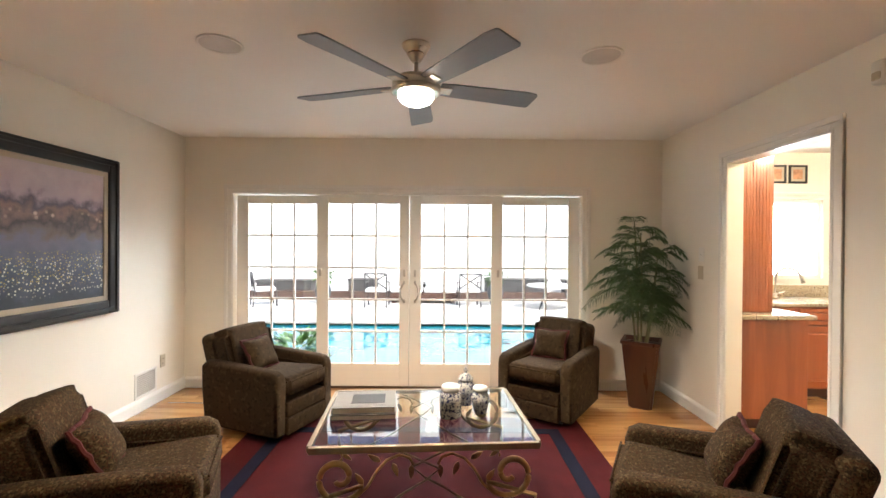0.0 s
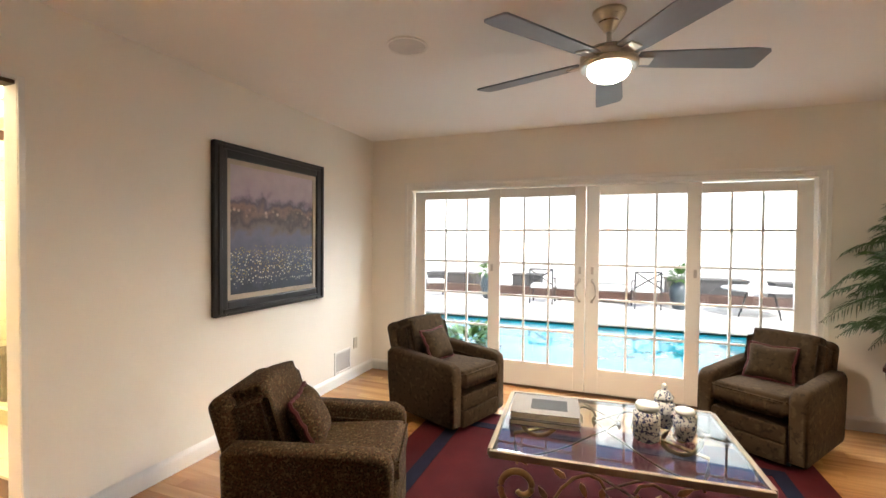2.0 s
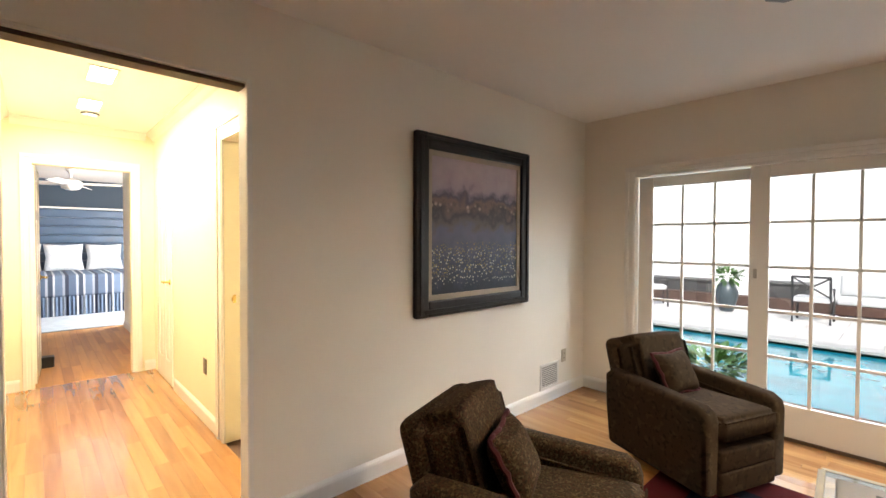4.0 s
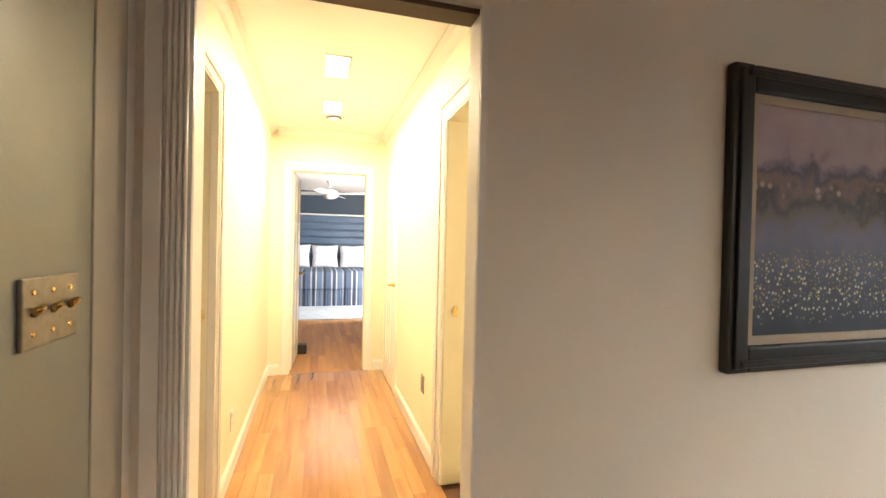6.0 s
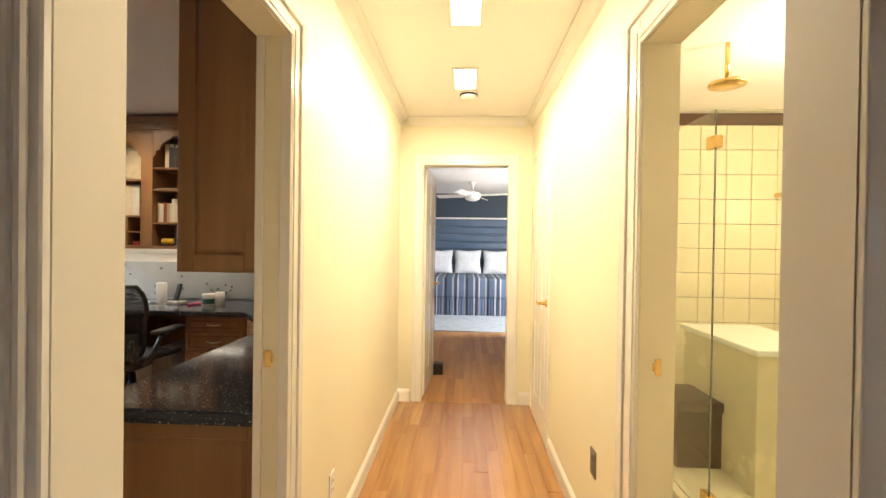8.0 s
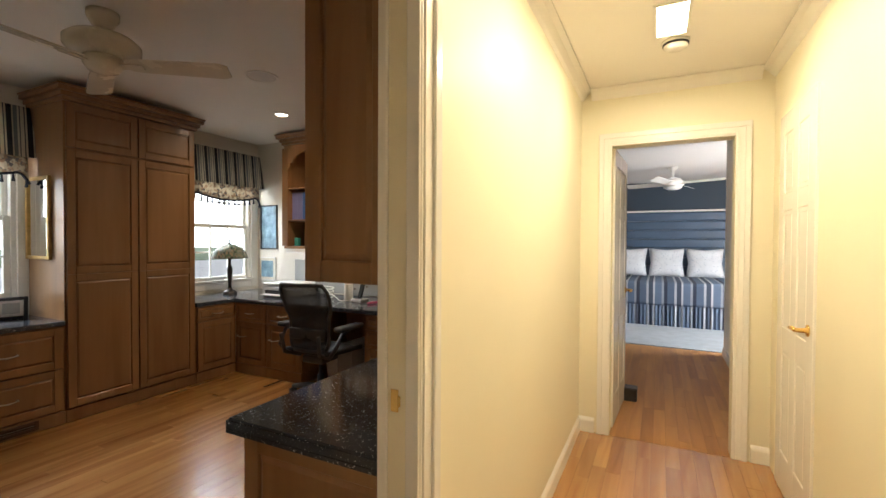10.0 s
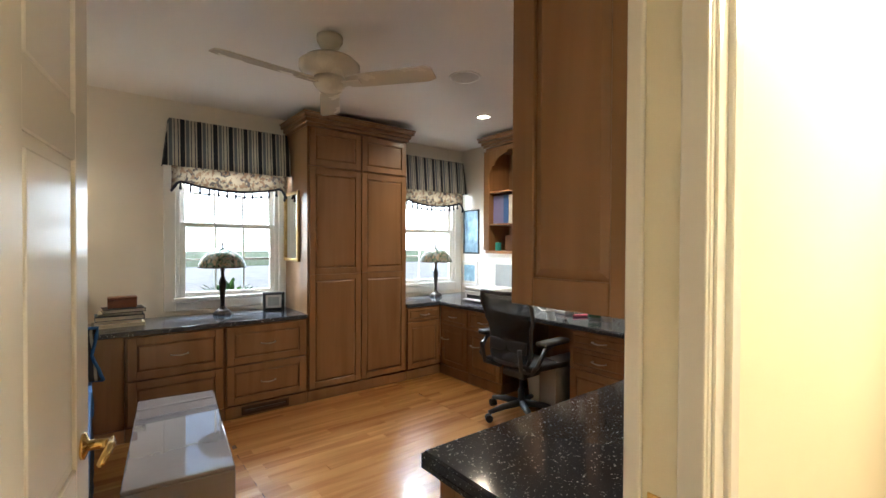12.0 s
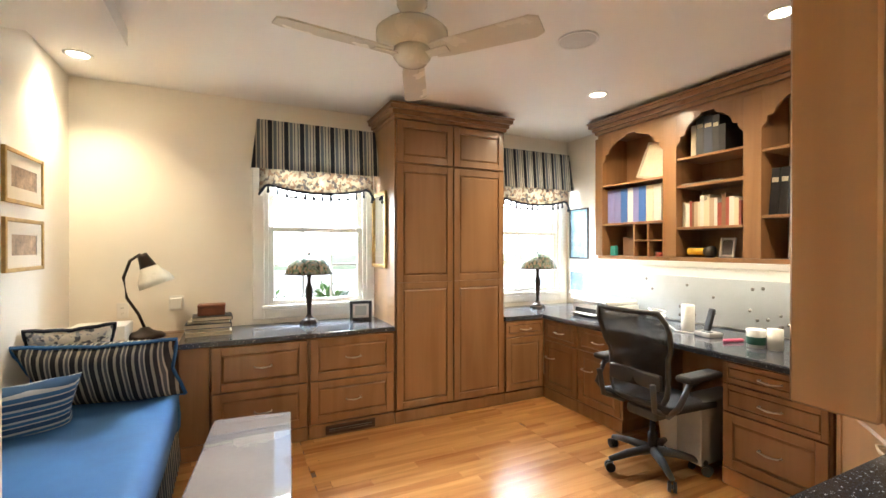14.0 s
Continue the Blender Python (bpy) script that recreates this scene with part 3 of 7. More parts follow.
for x in (-1.6, 1.0):
    vg = thing("wall_grille", pose(x, 13.9, 3.3), "small grey louvred vent high on the white wall", "vent", "garden wall vents")
    bm = bmesh.new()
    for k in range(5):
        add_box(bm, -0.28, 0.28, -0.03, 0, -0.18 + 0.08 * k, -0.13 + 0.08 * k)
    part("louvre_panel", bm, GREYBOX, vg)
# front garden beyond the study windows
for x, y, s in ((-3.9, -7.6, 0.8), (-5.2, -8.2, 0.75), (-8.6, -8.5, 0.8)):
    b = thing("hedge_shrub", pose(x, y, -0.12), "leafy green shrub in the front garden", "plant", "front garden shrubs")
    part("stem", tube([(0, 0, 0), (0.03, 0, 0.4)], 0.03, 6), IRON, b)
    part("foliage", leafy(bmesh.new(), grng, (0, 0, 0.55 * s), (0.7 * s, 0.5 * s, 0.5 * s), 350, 0.16), BUSH, b)
structure("road", box(-60, 60, -30, -5.6, -0.13, -0.11), mat("pale_concrete_drive", (0.55, 0.54, 0.52), 0.9, vary=0.12, scale=1.5, bump=0.2), "pale concrete street before the house", "road")
# added emissive panel: whitens the window view and sends light into the study
structure("backdrop", box(-120, 120, -90.5, -90, -0.12, 30), glow("backdrop_glow", (0.9, 0.96, 1.0), 4.0), "plain glowing panel added beyond the street to brighten the study windows", "backdrop")
# added overhang, out of view: blocks direct sun from the study windows
structure("roof_eaves", box(-14.0, 6.0, -5.2, -3.72, 2.76, 2.92), TRIM, "unseen white slab added over the study windows to keep sun out", "eaves")


# ---- living room: sliding doors ----
SILVER = mat("satin_nickel_pull", (0.55, 0.52, 0.48), 0.35, 1.0, bump=0.03)


def sliding_door(name, x0, x1, y, z0, z1, gx0, gx1, label, pull=None, latch=None):
    """A glazed panel: stiles, rails, 3 x 5 panes with slim bars."""
    g0, g1 = 0.25, 1.87
    d = tagged(new(name), label, "sliding door", "sliding doors to the patio", "structure")
    d.location = (0, y, 0)
    for a, b, n in ((x0, gx0, "stile"), (gx1, x1, "stile")):
        part(n, box(a, b, 0, 0.035, z0, z1, 0.004), TRIM, d)
    part("bottom_rail", box(gx0, gx1, 0.001, 0.034, z0, g0, 0.003), TRIM, d)
    part("top_rail", box(gx0, gx1, 0.001, 0.034, g1, z1, 0.003), TRIM, d)
    pw, ph = (gx1 - gx0) / 3, (g1 - g0) / 5
    pane = mesh_of(box(0, pw - 0.001, 0, 0.005, 0, ph - 0.001), "pane", GLASS)
    for i in range(3):
        for k in range(5):
            o = new("pane", pane)
            o.parent, o.location = d, (gx0 + i * pw, 0.015, g0 + k * ph)
            o.visible_shadow = False
    for i in (1, 2):
        part("glazing_bar", box(gx0 + i * pw - 0.0095, gx0 + i * pw + 0.0095, 0.006, 0.029, g0, g1), TRIM, d)
    for k in range(1, 5):
        part("glazing_bar", box(gx0, gx1, 0.007, 0.028, g0 + k * ph - 0.010, g0 + k * ph + 0.010), TRIM, d)
    if pull:
        out = -0.034 if pull < -0.65 else 0.034
        bm = tube([(pull, -0.002, 0.885), (pull + out * 0.3, -0.028, 0.90), (pull + out * 0.85, -0.034, 0.935), (pull + out, -0.034, 0.98), (pull + out * 0.85, -0.034, 1.025), (pull + out * 0.3, -0.028, 1.06), (pull, -0.002, 1.075)], 0.008, 10)
        for z in (0.885, 1.075):
            add_box(bm, pull - 0.011, pull + 0.011, -0.005, 0.0, z - 0.018, z + 0.018, 0.002, 1)
        part("pull_handle", bm, SILVER, d, "satin nickel bow pull handle", True)
        part("lock_plate", box(pull - 0.012, pull + 0.012, -0.012, 0, 1.135, 1.205, 0.003), SILVER, d)
    if latch:
        part("latch", box(latch - 0.012, latch + 0.012, -0.014, 0, 1.135, 1.205, 0.003), SILVER, d)
    return d


DOORLAB = "white framed glazed sliding patio door panel with fifteen panes"
sliding_door("door_1", -2.43, -1.56, 4.672, 0.02, 1.955, -2.31, -1.61, DOORLAB)
sliding_door("door_2", -1.60, -0.662, 4.63, 0.02, 1.96, -1.48, -0.76, DOORLAB, pull=-0.71, latch=-1.56)
sliding_door("door_3", -0.658, 0.28, 4.63, 0.02, 1.96, -0.54, 0.17, DOORLAB, pull=-0.60, latch=0.24)
sliding_door("door_4", 0.24, 1.075, 4.672, 0.02, 1.955, 0.29, 0.96, DOORLAB)
structure("trim_door_track", box(-2.44, 1.08, 4.625, 4.735, 0.0, 0.018), mat("bronze_sill", (0.12, 0.07, 0.04), 0.5, 0.3), "dark sill track under the sliding doors", "trim")

# ---- upholstery ----
TAPESTRY = blotch("brown_tapestry", (0.062, 0.040, 0.021), [(0.105, 0.074, 0.038), (0.055, 0.025, 0.015), (0.028, 0.020, 0.013)], 62, 0.53, 0.95, 0.05)
CHENILLE = blotch("dark_brown_chenille", (0.046, 0.029, 0.016), [(0.066, 0.044, 0.023), (0.028, 0.018, 0.011)], 22, 0.56, 0.95, 0.1)
for cloth in (TAPESTRY, CHENILLE):
    cloth.node_tree.nodes["Principled BSDF"].inputs["Specular IOR Level"].default_value = 0.08
BURGUNDY = mat("burgundy_trim", (0.07, 0.010, 0.010), 0.9, vary=0.2, fine=500, bump=0.4)


def rounded_block(x0, x1, y0, y1, z0, z1, r, seg=4):
    return box(x0, x1, y0, y1, z0, z1, r, seg)


def armchair(m, label, cloth):
    """A swivel recliner facing +x, its front on x = 0: slim rolled arms, a box seat, a leaning two-layer back."""
    c = thing("armchair", m, label, "armchair", "swivel armchairs round the coffee table")
    part("plinth", rounded_block(-0.62, -0.08, -0.22, 0.22, 0.0, 0.08, 0.01, 2), BLACK, c)
    part("seat_box", rounded_block(-0.70, -0.03, -0.235, 0.235, 0.05, 0.27, 0.015), cloth, c, smooth=True)
    for s in (-1, 1):
        o = [(-0.71, 0.05), (-0.02, 0.035), (0.0, 0.06), (0.002, 0.44), (-0.012, 0.485), (-0.06, 0.515), (-0.35, 0.53), (-0.58, 0.54), (-0.70, 0.54), (-0.745, 0.50), (-0.74, 0.30)]
        bm = prism(o, s * 0.225, s * 0.328)
        bmesh.ops.bevel(bm, geom=[e for e in bm.edges if e.calc_face_angle(0) > 0.9], offset=0.034, segments=5, affect="EDGES", profile=0.55)
        part("arm", bm, cloth, c, smooth=True)
    bm = cushion(0.60, 0.45, 0.155, 0.22)
    bmesh.ops.bevel(bm, geom=[e for e in bm.edges if e.calc_face_angle(0) > 0.9], offset=0.022, segments=3, affect="EDGES")
    part("seat_cushion", bm, cloth, c, smooth=True, at=pose(-0.282, 0, 0.372, 0, -3, 0))
    part("front_panel", rounded_block(-0.035, 0.006, -0.222, 0.222, 0.165, 0.275, 0.012, 3), cloth, c, smooth=True)
    part("footrest_panel", rounded_block(-0.035, 0.010, -0.222, 0.222, 0.035, 0.162, 0.012, 3), cloth, c, smooth=True)
    bm = cushion(0.17, 0.485, 0.46, 0.16)
    bmesh.ops.bevel(bm, geom=[e for e in bm.edges if e.calc_face_angle(0) > 0.9], offset=0.045, segments=4, affect="EDGES")
    part("back_cushion", bm, cloth, c, smooth=True, at=pose(-0.615, 0, 0.545, 0, -17, 0))
    part("outer_back", rounded_block(-0.06, 0.06, -0.262, 0.262, -0.36, 0.235, 0.05, 4), cloth, c, smooth=True, at=pose(-0.725, 0, 0.495, 0, -17, 0))
    for y in (-0.222, 0.222):
        part("piping", tube([(0.0, y, 0.43), (-0.28, y, 0.445), (-0.55, y, 0.462)], 0.005, 6), cloth, c)
    part("piping", tube([(0.016, -0.21, 0.432), (0.016, 0.21, 0.432)], 0.005, 6), cloth, c)
    return c


def throw_pillow(m, cloth, label, w=0.36, h=0.34, trim=None, t=0.13, name="throw_pillow"):
    p = thing(name, m, label, "pillow")
    part("cover", cushion(w, h, t, 1.0, 14, 0.25), cloth, p, smooth=True)
    if trim:
        pts = []
        for k in range(40):
            a = k / 40 * 4
            e, f = int(a), a % 1 * 2 - 1
            x, y = ((f, -1), (1, f), (-f, 1), (-1, -f))[e]
            q = 1 - 0.125 * (1 - min(abs(x), abs(y)))
            pts.append((x * w / 2 * q, y * h / 2 * q, 0.004 * math.sin(k * 2.2)))
        pts.append(pts[0])
        part("fringe", tube(pts, 0.011, 6), trim, p, "burgundy fringed edge" if trim is BURGUNDY else "")
    return p


CH = [
    ((-1.37, 3.60), -21, CHENILLE, "dark brown chenille swivel armchair by the patio doors"),
    ((0.42, 3.77), -126, CHENILLE, "dark brown chenille swivel armchair angled before the patio doors"),
    ((-1.41, 2.275), 20, TAPESTRY, "brown tapestry swivel armchair under the landscape painting"),
    ((0.52, 2.25), 152, TAPESTRY, "brown tapestry swivel armchair near the kitchen doorway"),
]
for (x, y), a, cloth, label in CH:
    m = pose(x, y, 0.012, 0, 0, a)
    armchair(m, label, cloth)
    throw_pillow(m @ pose(-0.44, -0.03, 0.56, 0, 62, 6) @ pose(0, 0, 0, 0, 0, 90), cloth, "small brown square pillow with dark red edge leaning in the armchair", 0.30, 0.27, BURGUNDY)

# ---- rug ----
RUGRED = mat("burgundy_wool", (0.060, 0.009, 0.010), 0.95, vary=0.22, scale=5, fine=350, bump=0.5)
RUGNAVY = mat("navy_wool", (0.010, 0.011, 0.022), 0.95, vary=0.2, scale=8, fine=350, bump=0.5)
for wool in (RUGRED, RUGNAVY):
    wool.node_tree.nodes["Principled BSDF"].inputs["Specular IOR Level"].default_value = 0.08
rug = thing("rug", pose(-0.5, 2.35, 0, 0, 0, 0), "burgundy wool rug with a navy border stripe under the table", "rug")
part("field", box(-1.3, 1.3, -1.5, 1.5, 0.001, 0.010, 0.003, 1), RUGRED, rug)
for x in (-1.05, 1.05):
    part("border_stripe", box(x - 0.045, x + 0.045, -1.28, 1.28, 0.009, 0.0125), RUGNAVY, rug, "navy stripe")
for y in (-1.24, 1.24):
    part("border_stripe", box(-1.004, 1.004, y - 0.045, y + 0.045, 0.009, 0.0123), RUGNAVY, rug, "navy stripe")

# ---- coffee table ----
GILT = mat("antique_gilt_iron", (0.50, 0.34, 0.15), 0.42, 0.85, vary=0.35, scale=14, fine=120, bump=0.2)
CHAMP = mat("champagne_metal", (0.30, 0.235, 0.15), 0.6, 0.6, vary=0.15, scale=10, bump=0.08)
TABLEGLASS = glass("table_glass", (0.72, 0.82, 0.84))
tw, td, th = 1.124, 0.82, 0.48
tab = thing("coffee_table", pose(-0.424, 2.727, 0.012, 0, 0, 4.2), "glass topped coffee table with gilt scrolled iron legs on the rug", "table")
th -= 0.012
part("glass_top", box(-tw / 2 + 0.012, tw / 2 - 0.012, -td / 2 + 0.012, td / 2 - 0.012, th - 0.010, th, 0.001, 1), TABLEGLASS, tab, "clear glass top")
for a in (-1, 1):
    part("top_rail", box(-tw / 2, tw / 2, a * td / 2 - 0.012, a * td / 2 + 0.012, th - 0.03, th + 0.002, 0.003), CHAMP, tab)
    part("top_rail", box(a * tw / 2 - 0.012, a * tw / 2 + 0.012, -td / 2 + 0.012, td / 2 - 0.012, th - 0.03, th + 0.002, 0.003), CHAMP, tab)


def scroll(cx, cz, r0, r1, a0, a1, n=40):
    return [(cx + (r0 + (r1 - r0) * k / n) * math.cos(a0 + (a1 - a0) * k / n), cz + (r0 + (r1 - r0) * k / n) * math.sin(a0 + (a1 - a0) * k / n)) for k in range(n + 1)]


for sy in (-1, 1):
    y = sy * (td / 2 - 0.01)
    for sx in (-1, 1):
        pts = scroll(-0.42, th - 0.155, 0.022, 0.125, -2.2, -2.2 + 2.6 * math.pi)
        pts = [p for p in pts] + [(-0.548, 0.20), (-0.545, 0.12), (-0.525, 0.05), (-0.53, 0.008)]
        bm = tube([(-sx * u, y, max(v, 0.012)) for u, v in pts], [0.011 + 0.004 * math.sin(k * 0.08) for k in range(len(pts))], 10)
        part("scroll_leg", bm, GILT, tab, "gilt scrolled leg", True)
        vine = [(-0.40, th - 0.27), (-0.34, th - 0.255), (-0.28, th - 0.20), (-0.24, th - 0.13), (-0.19, th - 0.075), (-0.13, th - 0.05), (-0.08, th - 0.065), (-0.06, th - 0.10)]
        part("vine", tube([(-sx * u, y, v) for u, v in vine], 0.007, 8), GILT, tab, smooth=True)
        for u, v, a in ((-0.30, th - 0.19, 2.2), (-0.22, th - 0.08, 2.6), (-0.16, th - 0.09, -1.2), (-0.07, th - 0.10, -1.6), (-0.52, 0.05, -0.6)):
            bm = bmesh.new()
            leaf = [(0, 0), (0.018, 0.014), (0.045, 0.012), (0.07, 0.0), (0.045, -0.010), (0.018, -0.013)]
            add_prism(bm, leaf, -0.004, 0.004)
            bmesh.ops.transform(bm, matrix=Matrix.Translation((-sx * u, y, v)) @ Matrix.Rotation(a if sx < 0 else math.pi - a, 4, (0, -1, 0)), verts=bm.verts)
            part("leaf", bm, GILT, tab)
        cross = [(0.0, 0.29), (0.10, 0.235), (0.20, 0.17), (0.32, 0.11), (0.44, 0.07), (0.52, 0.055)]
        full = [(-sx * -0.13, th - 0.03)] + [(sx * -0.07, 0.345)] + [(sx * u, v) for u, v in cross]
        part("cross_bar", tube([(u, y - sy * 0.012 * (1 + sx), v) for u, v in full], 0.006, 8), CHAMP, tab, smooth=True)

# jars, books
CHINA = blotch("blue_white_china", (0.60, 0.60, 0.58), [(0.02, 0.028, 0.09), (0.05, 0.06, 0.14)], 55, 0.57, 0.15, 0.03, bump=0.0)
CHINAWHITE = mat("white_china", (0.74, 0.74, 0.71), 0.12, vary=0.04, bump=0.0)


def jar(x, y, profile, lid, label):
    j = thing("ginger_jar", pose(x, y, 0.4825) @ Matrix.Scale(0.9, 4), label, "jar", "blue and white jars")
    part("body", lathe(profile, 36), CHINA, j, smooth=True)
    part("lid", lathe(lid, 32), CHINAWHITE if len(lid) < 8 else CHINA, j, smooth=True)
    return j


jar(-0.270, 2.668, [(0.062, 0), (0.068, 0.01), (0.07, 0.10), (0.068, 0.145), (0.055, 0.16), (0.05, 0.165)], [(0.056, 0.163), (0.058, 0.17), (0.058, 0.19), (0.05, 0.2), (0.03, 0.203)], "blue and white cylindrical china jar with a flat white lid")
jar(-0.175, 2.86, [(0.04, 0), (0.045, 0.01), (0.062, 0.08), (0.066, 0.12), (0.05, 0.155), (0.036, 0.165)], [(0.045, 0.163), (0.052, 0.168), (0.052, 0.178), (0.035, 0.2), (0.02, 0.212), (0.01, 0.217), (0.016, 0.232), (0.013, 0.245), (0.004, 0.255)], "tall blue and white china jar with a domed knob lid")
jar(-0.096, 2.73, [(0.038, 0), (0.042, 0.008), (0.058, 0.07), (0.06, 0.1), (0.045, 0.135), (0.038, 0.145)], [(0.046, 0.143), (0.05, 0.15), (0.05, 0.16), (0.04, 0.17), (0.02, 0.174)], "short blue and white china jar with a flat lid")


def book(m, w, d, h, cover, label, group="", pages=None):
    """A hardback lying flat, spine along -x."""
    b = thing("book", m, label, "book", group)
    bm = box(0, w, 0, d, 0, 0.004, 0.001, 1)
    add_box(bm, 0, w, 0, d, h - 0.004, h, 0.001, 1)
    add_box(bm, 0, 0.005, 0, d, 0.003, h - 0.003)
    part("cover", bm, cover, b)
    part("page_block", box(0.006, w - 0.006, 0.005, d - 0.005, 0.0045, h - 0.0045), pages or PAGES, b)
    return b


PAGES = mat("book_pages", (0.7, 0.63, 0.5), 0.9, vary=0.12, fine=400, bump=0.3, stretch=(1, 1, 12))
GREYCOVER = mat("grey_book_jacket", (0.20, 0.18, 0.16), 0.8, vary=0.1, bump=0.02)
DARKCOVER = mat("dark_book_cover", (0.06, 0.05, 0.045), 0.4, vary=0.2)
book(pose(-0.93, 2.585, 0.4825, 0, 0, 5), 0.36, 0.29, 0.03, DARKCOVER, "large dark art book lying on the glass table")
bk = book(pose(-0.925, 2.595, 0.5135, 0, 0, 6), 0.35, 0.28, 0.035, GREYCOVER, "large grey picture book lying on another book")
part("cover_picture", box(0.10, 0.29, 0.07, 0.22, 0.0345, 0.0358), mat("dusky_picture", (0.020, 0.017, 0.014), 0.7, vary=0.6, scale=9), bk, "dark picture on the cover")

# ---- painting on the west wall ----
def painted_field(name):
    """A dusk meadow: mauve sky, dark hills with pale houses, blue ground with white and yellow flowers."""
    m = mat(name, (0.2, 0.2, 0.2), 0.45, fine=180, bump=0.3)
    nt = m.node_tree
    tc = inside(m, "ShaderNodeTexCoord")
    sep = nt.nodes.new("ShaderNodeSeparateXYZ")
    nt.links.new(tc.outputs["Object"], sep.inputs[0])
    nz = nt.nodes.new("ShaderNodeTexNoise")
    nz.inputs["Scale"].default_value, nz.inputs["Detail"].default_value = 9, 6
    nt.links.new(tc.outputs["Object"], nz.inputs["Vector"])
    ma = nt.nodes.new("ShaderNodeMath")
    ma.operation, ma.inputs[1].default_value = "MULTIPLY_ADD", 0.34
    nt.links.new(nz.outputs[0], ma.inputs[0])
    nt.links.new(sep.outputs[2], ma.inputs[2])
    rm = nt.nodes.new("ShaderNodeMapRange")
    rm.inputs["From Min"].default_value, rm.inputs["From Max"].default_value = -0.26, 0.62
    nt.links.new(ma.outputs[0], rm.inputs["Value"])
    ramp = nt.nodes.new("ShaderNodeValToRGB")
    rows = [(0.0, (0.02, 0.028, 0.045)), (0.25, (0.07, 0.09, 0.15)), (0.45, (0.16, 0.15, 0.22)), (0.52, (0.16, 0.12, 0.12)), (0.58, (0.05, 0.045, 0.045)), (0.66, (0.24, 0.15, 0.14)), (0.72, (0.09, 0.075, 0.11)), (0.8, (0.42, 0.33, 0.38)), (1.0, (0.55, 0.45, 0.48))]
    for n, (p, c) in enumerate(rows):
        e = ramp.color_ramp.elements[n] if n < 2 else ramp.color_ramp.elements.new(p)
        e.position, e.color = p, rgb(c)
    nt.links.new(rm.outputs[0], ramp.inputs[0])
    last = ramp.outputs[0]
    for k, (col, sc, lo, hi) in enumerate((((0.85, 0.83, 0.7), 42, -0.42, -0.14), ((0.55, 0.42, 0.10), 55, -0.36, -0.10), ((0.62, 0.46, 0.38), 18, 0.08, 0.17))):
        v = nt.nodes.new("ShaderNodeTexVoronoi")
        v.inputs["Scale"].default_value = sc
        nt.links.new(tc.outputs["Object"], v.inputs["Vector"])
        r = nt.nodes.new("ShaderNodeMapRange")
        r.inputs["From Min"].default_value, r.inputs["From Max"].default_value = 0.33, 0.12
        nt.links.new(v.outputs[0], r.inputs["Value"])
        ramps = []
        for a, b in ((lo, lo + 0.05), (hi, hi - 0.03)):
            g = nt.nodes.new("ShaderNodeMapRange")
            g.inputs["From Min"].default_value, g.inputs["From Max"].default_value = a, b
            nt.links.new(sep.outputs[2], g.inputs["Value"])
            ramps.append(g.outputs[0])
        m1 = nt.nodes.new("ShaderNodeMath")
        m1.operation = "MULTIPLY"
        m2 = nt.nodes.new("ShaderNodeMath")
        m2.operation = "MULTIPLY"
        nt.links.new(ramps[0], m1.inputs[0])
        nt.links.new(ramps[1], m1.inputs[1])
        nt.links.new(m1.outputs[0], m2.inputs[0])
        nt.links.new(r.outputs[0], m2.inputs[1])
        mx = nt.nodes.new("ShaderNodeMixRGB")
        mx.inputs[2].default_value = rgb(col)
        nt.links.new(m2.outputs[0], mx.inputs[0])
        nt.links.new(last, mx.inputs[1])
        last = mx.outputs[0]
    nt.links.new(last, nt.nodes["Principled BSDF"].inputs["Base Color"])
    return m


def framed(name, m, w, h, rim, depth, rim_mat, art_mat, label, liner=None, lw=0.03, category="picture", group="", glazed=False):
    """A framed picture in the local xz plane, face towards -y, centred; its back on y = 0."""
    f = thing(name, m, label, category, group)
    for s in (-1, 1):
        bm = box(s * w / 2 - (0 if s < 0 else rim), s * w / 2 + (rim if s < 0 else 0), -depth, 0, -h / 2, h / 2, min(0.012, rim / 5), 2)
        if rim > 0.05:
            add_box(bm, s * (w / 2 - rim * 0.35) - rim * 0.13, s * (w / 2 - rim * 0.35) + rim * 0.13, -depth - 0.012, -depth + 0.004, -h / 2 + rim * 0.2, h / 2 - rim * 0.2, 0.004, 1)
        part("frame_side", bm, rim_mat, f)
        bm = box(-w / 2 + rim, w / 2 - rim, -depth + 0.001, 0, s * h / 2 - (0 if s < 0 else rim), s * h / 2 + (rim if s < 0 else 0), min(0.012, rim / 5), 2)
        if rim > 0.05:
            add_box(bm, -w / 2 + rim * 0.6, w / 2 - rim * 0.6, -depth - 0.011, -depth + 0.004, s * (h / 2 - rim * 0.35) - rim * 0.13, s * (h / 2 - rim * 0.35) + rim * 0.13, 0.004, 1)
        part("frame_rail", bm, rim_mat, f)
    iw, ih = w / 2 - rim, h / 2 - rim
    if liner:
        bm = bmesh.new()
        for s in (-1, 1):
            add_box(bm, s * iw - (0 if s < 0 else lw), s * iw + (lw if s < 0 else 0), -depth * 0.6, -0.006, -ih, ih)
            add_box(bm, -iw + lw, iw - lw, -depth * 0.59, -0.006, s * ih - (0 if s < 0 else lw), s * ih + (lw if s < 0 else 0))
        part("liner", bm, liner, f, "pale inner mount")
    part("picture_surface", box(-iw, iw, -depth * 0.4, -0.003, -ih, ih), art_mat, f)
    return f


LINEN = mat("linen_liner", (0.5, 0.42, 0.32), 0.8, vary=0.1, fine=500)
EBONY = mat("black_frame_wood", (0.010, 0.008, 0.008), 0.4, vary=0.3)
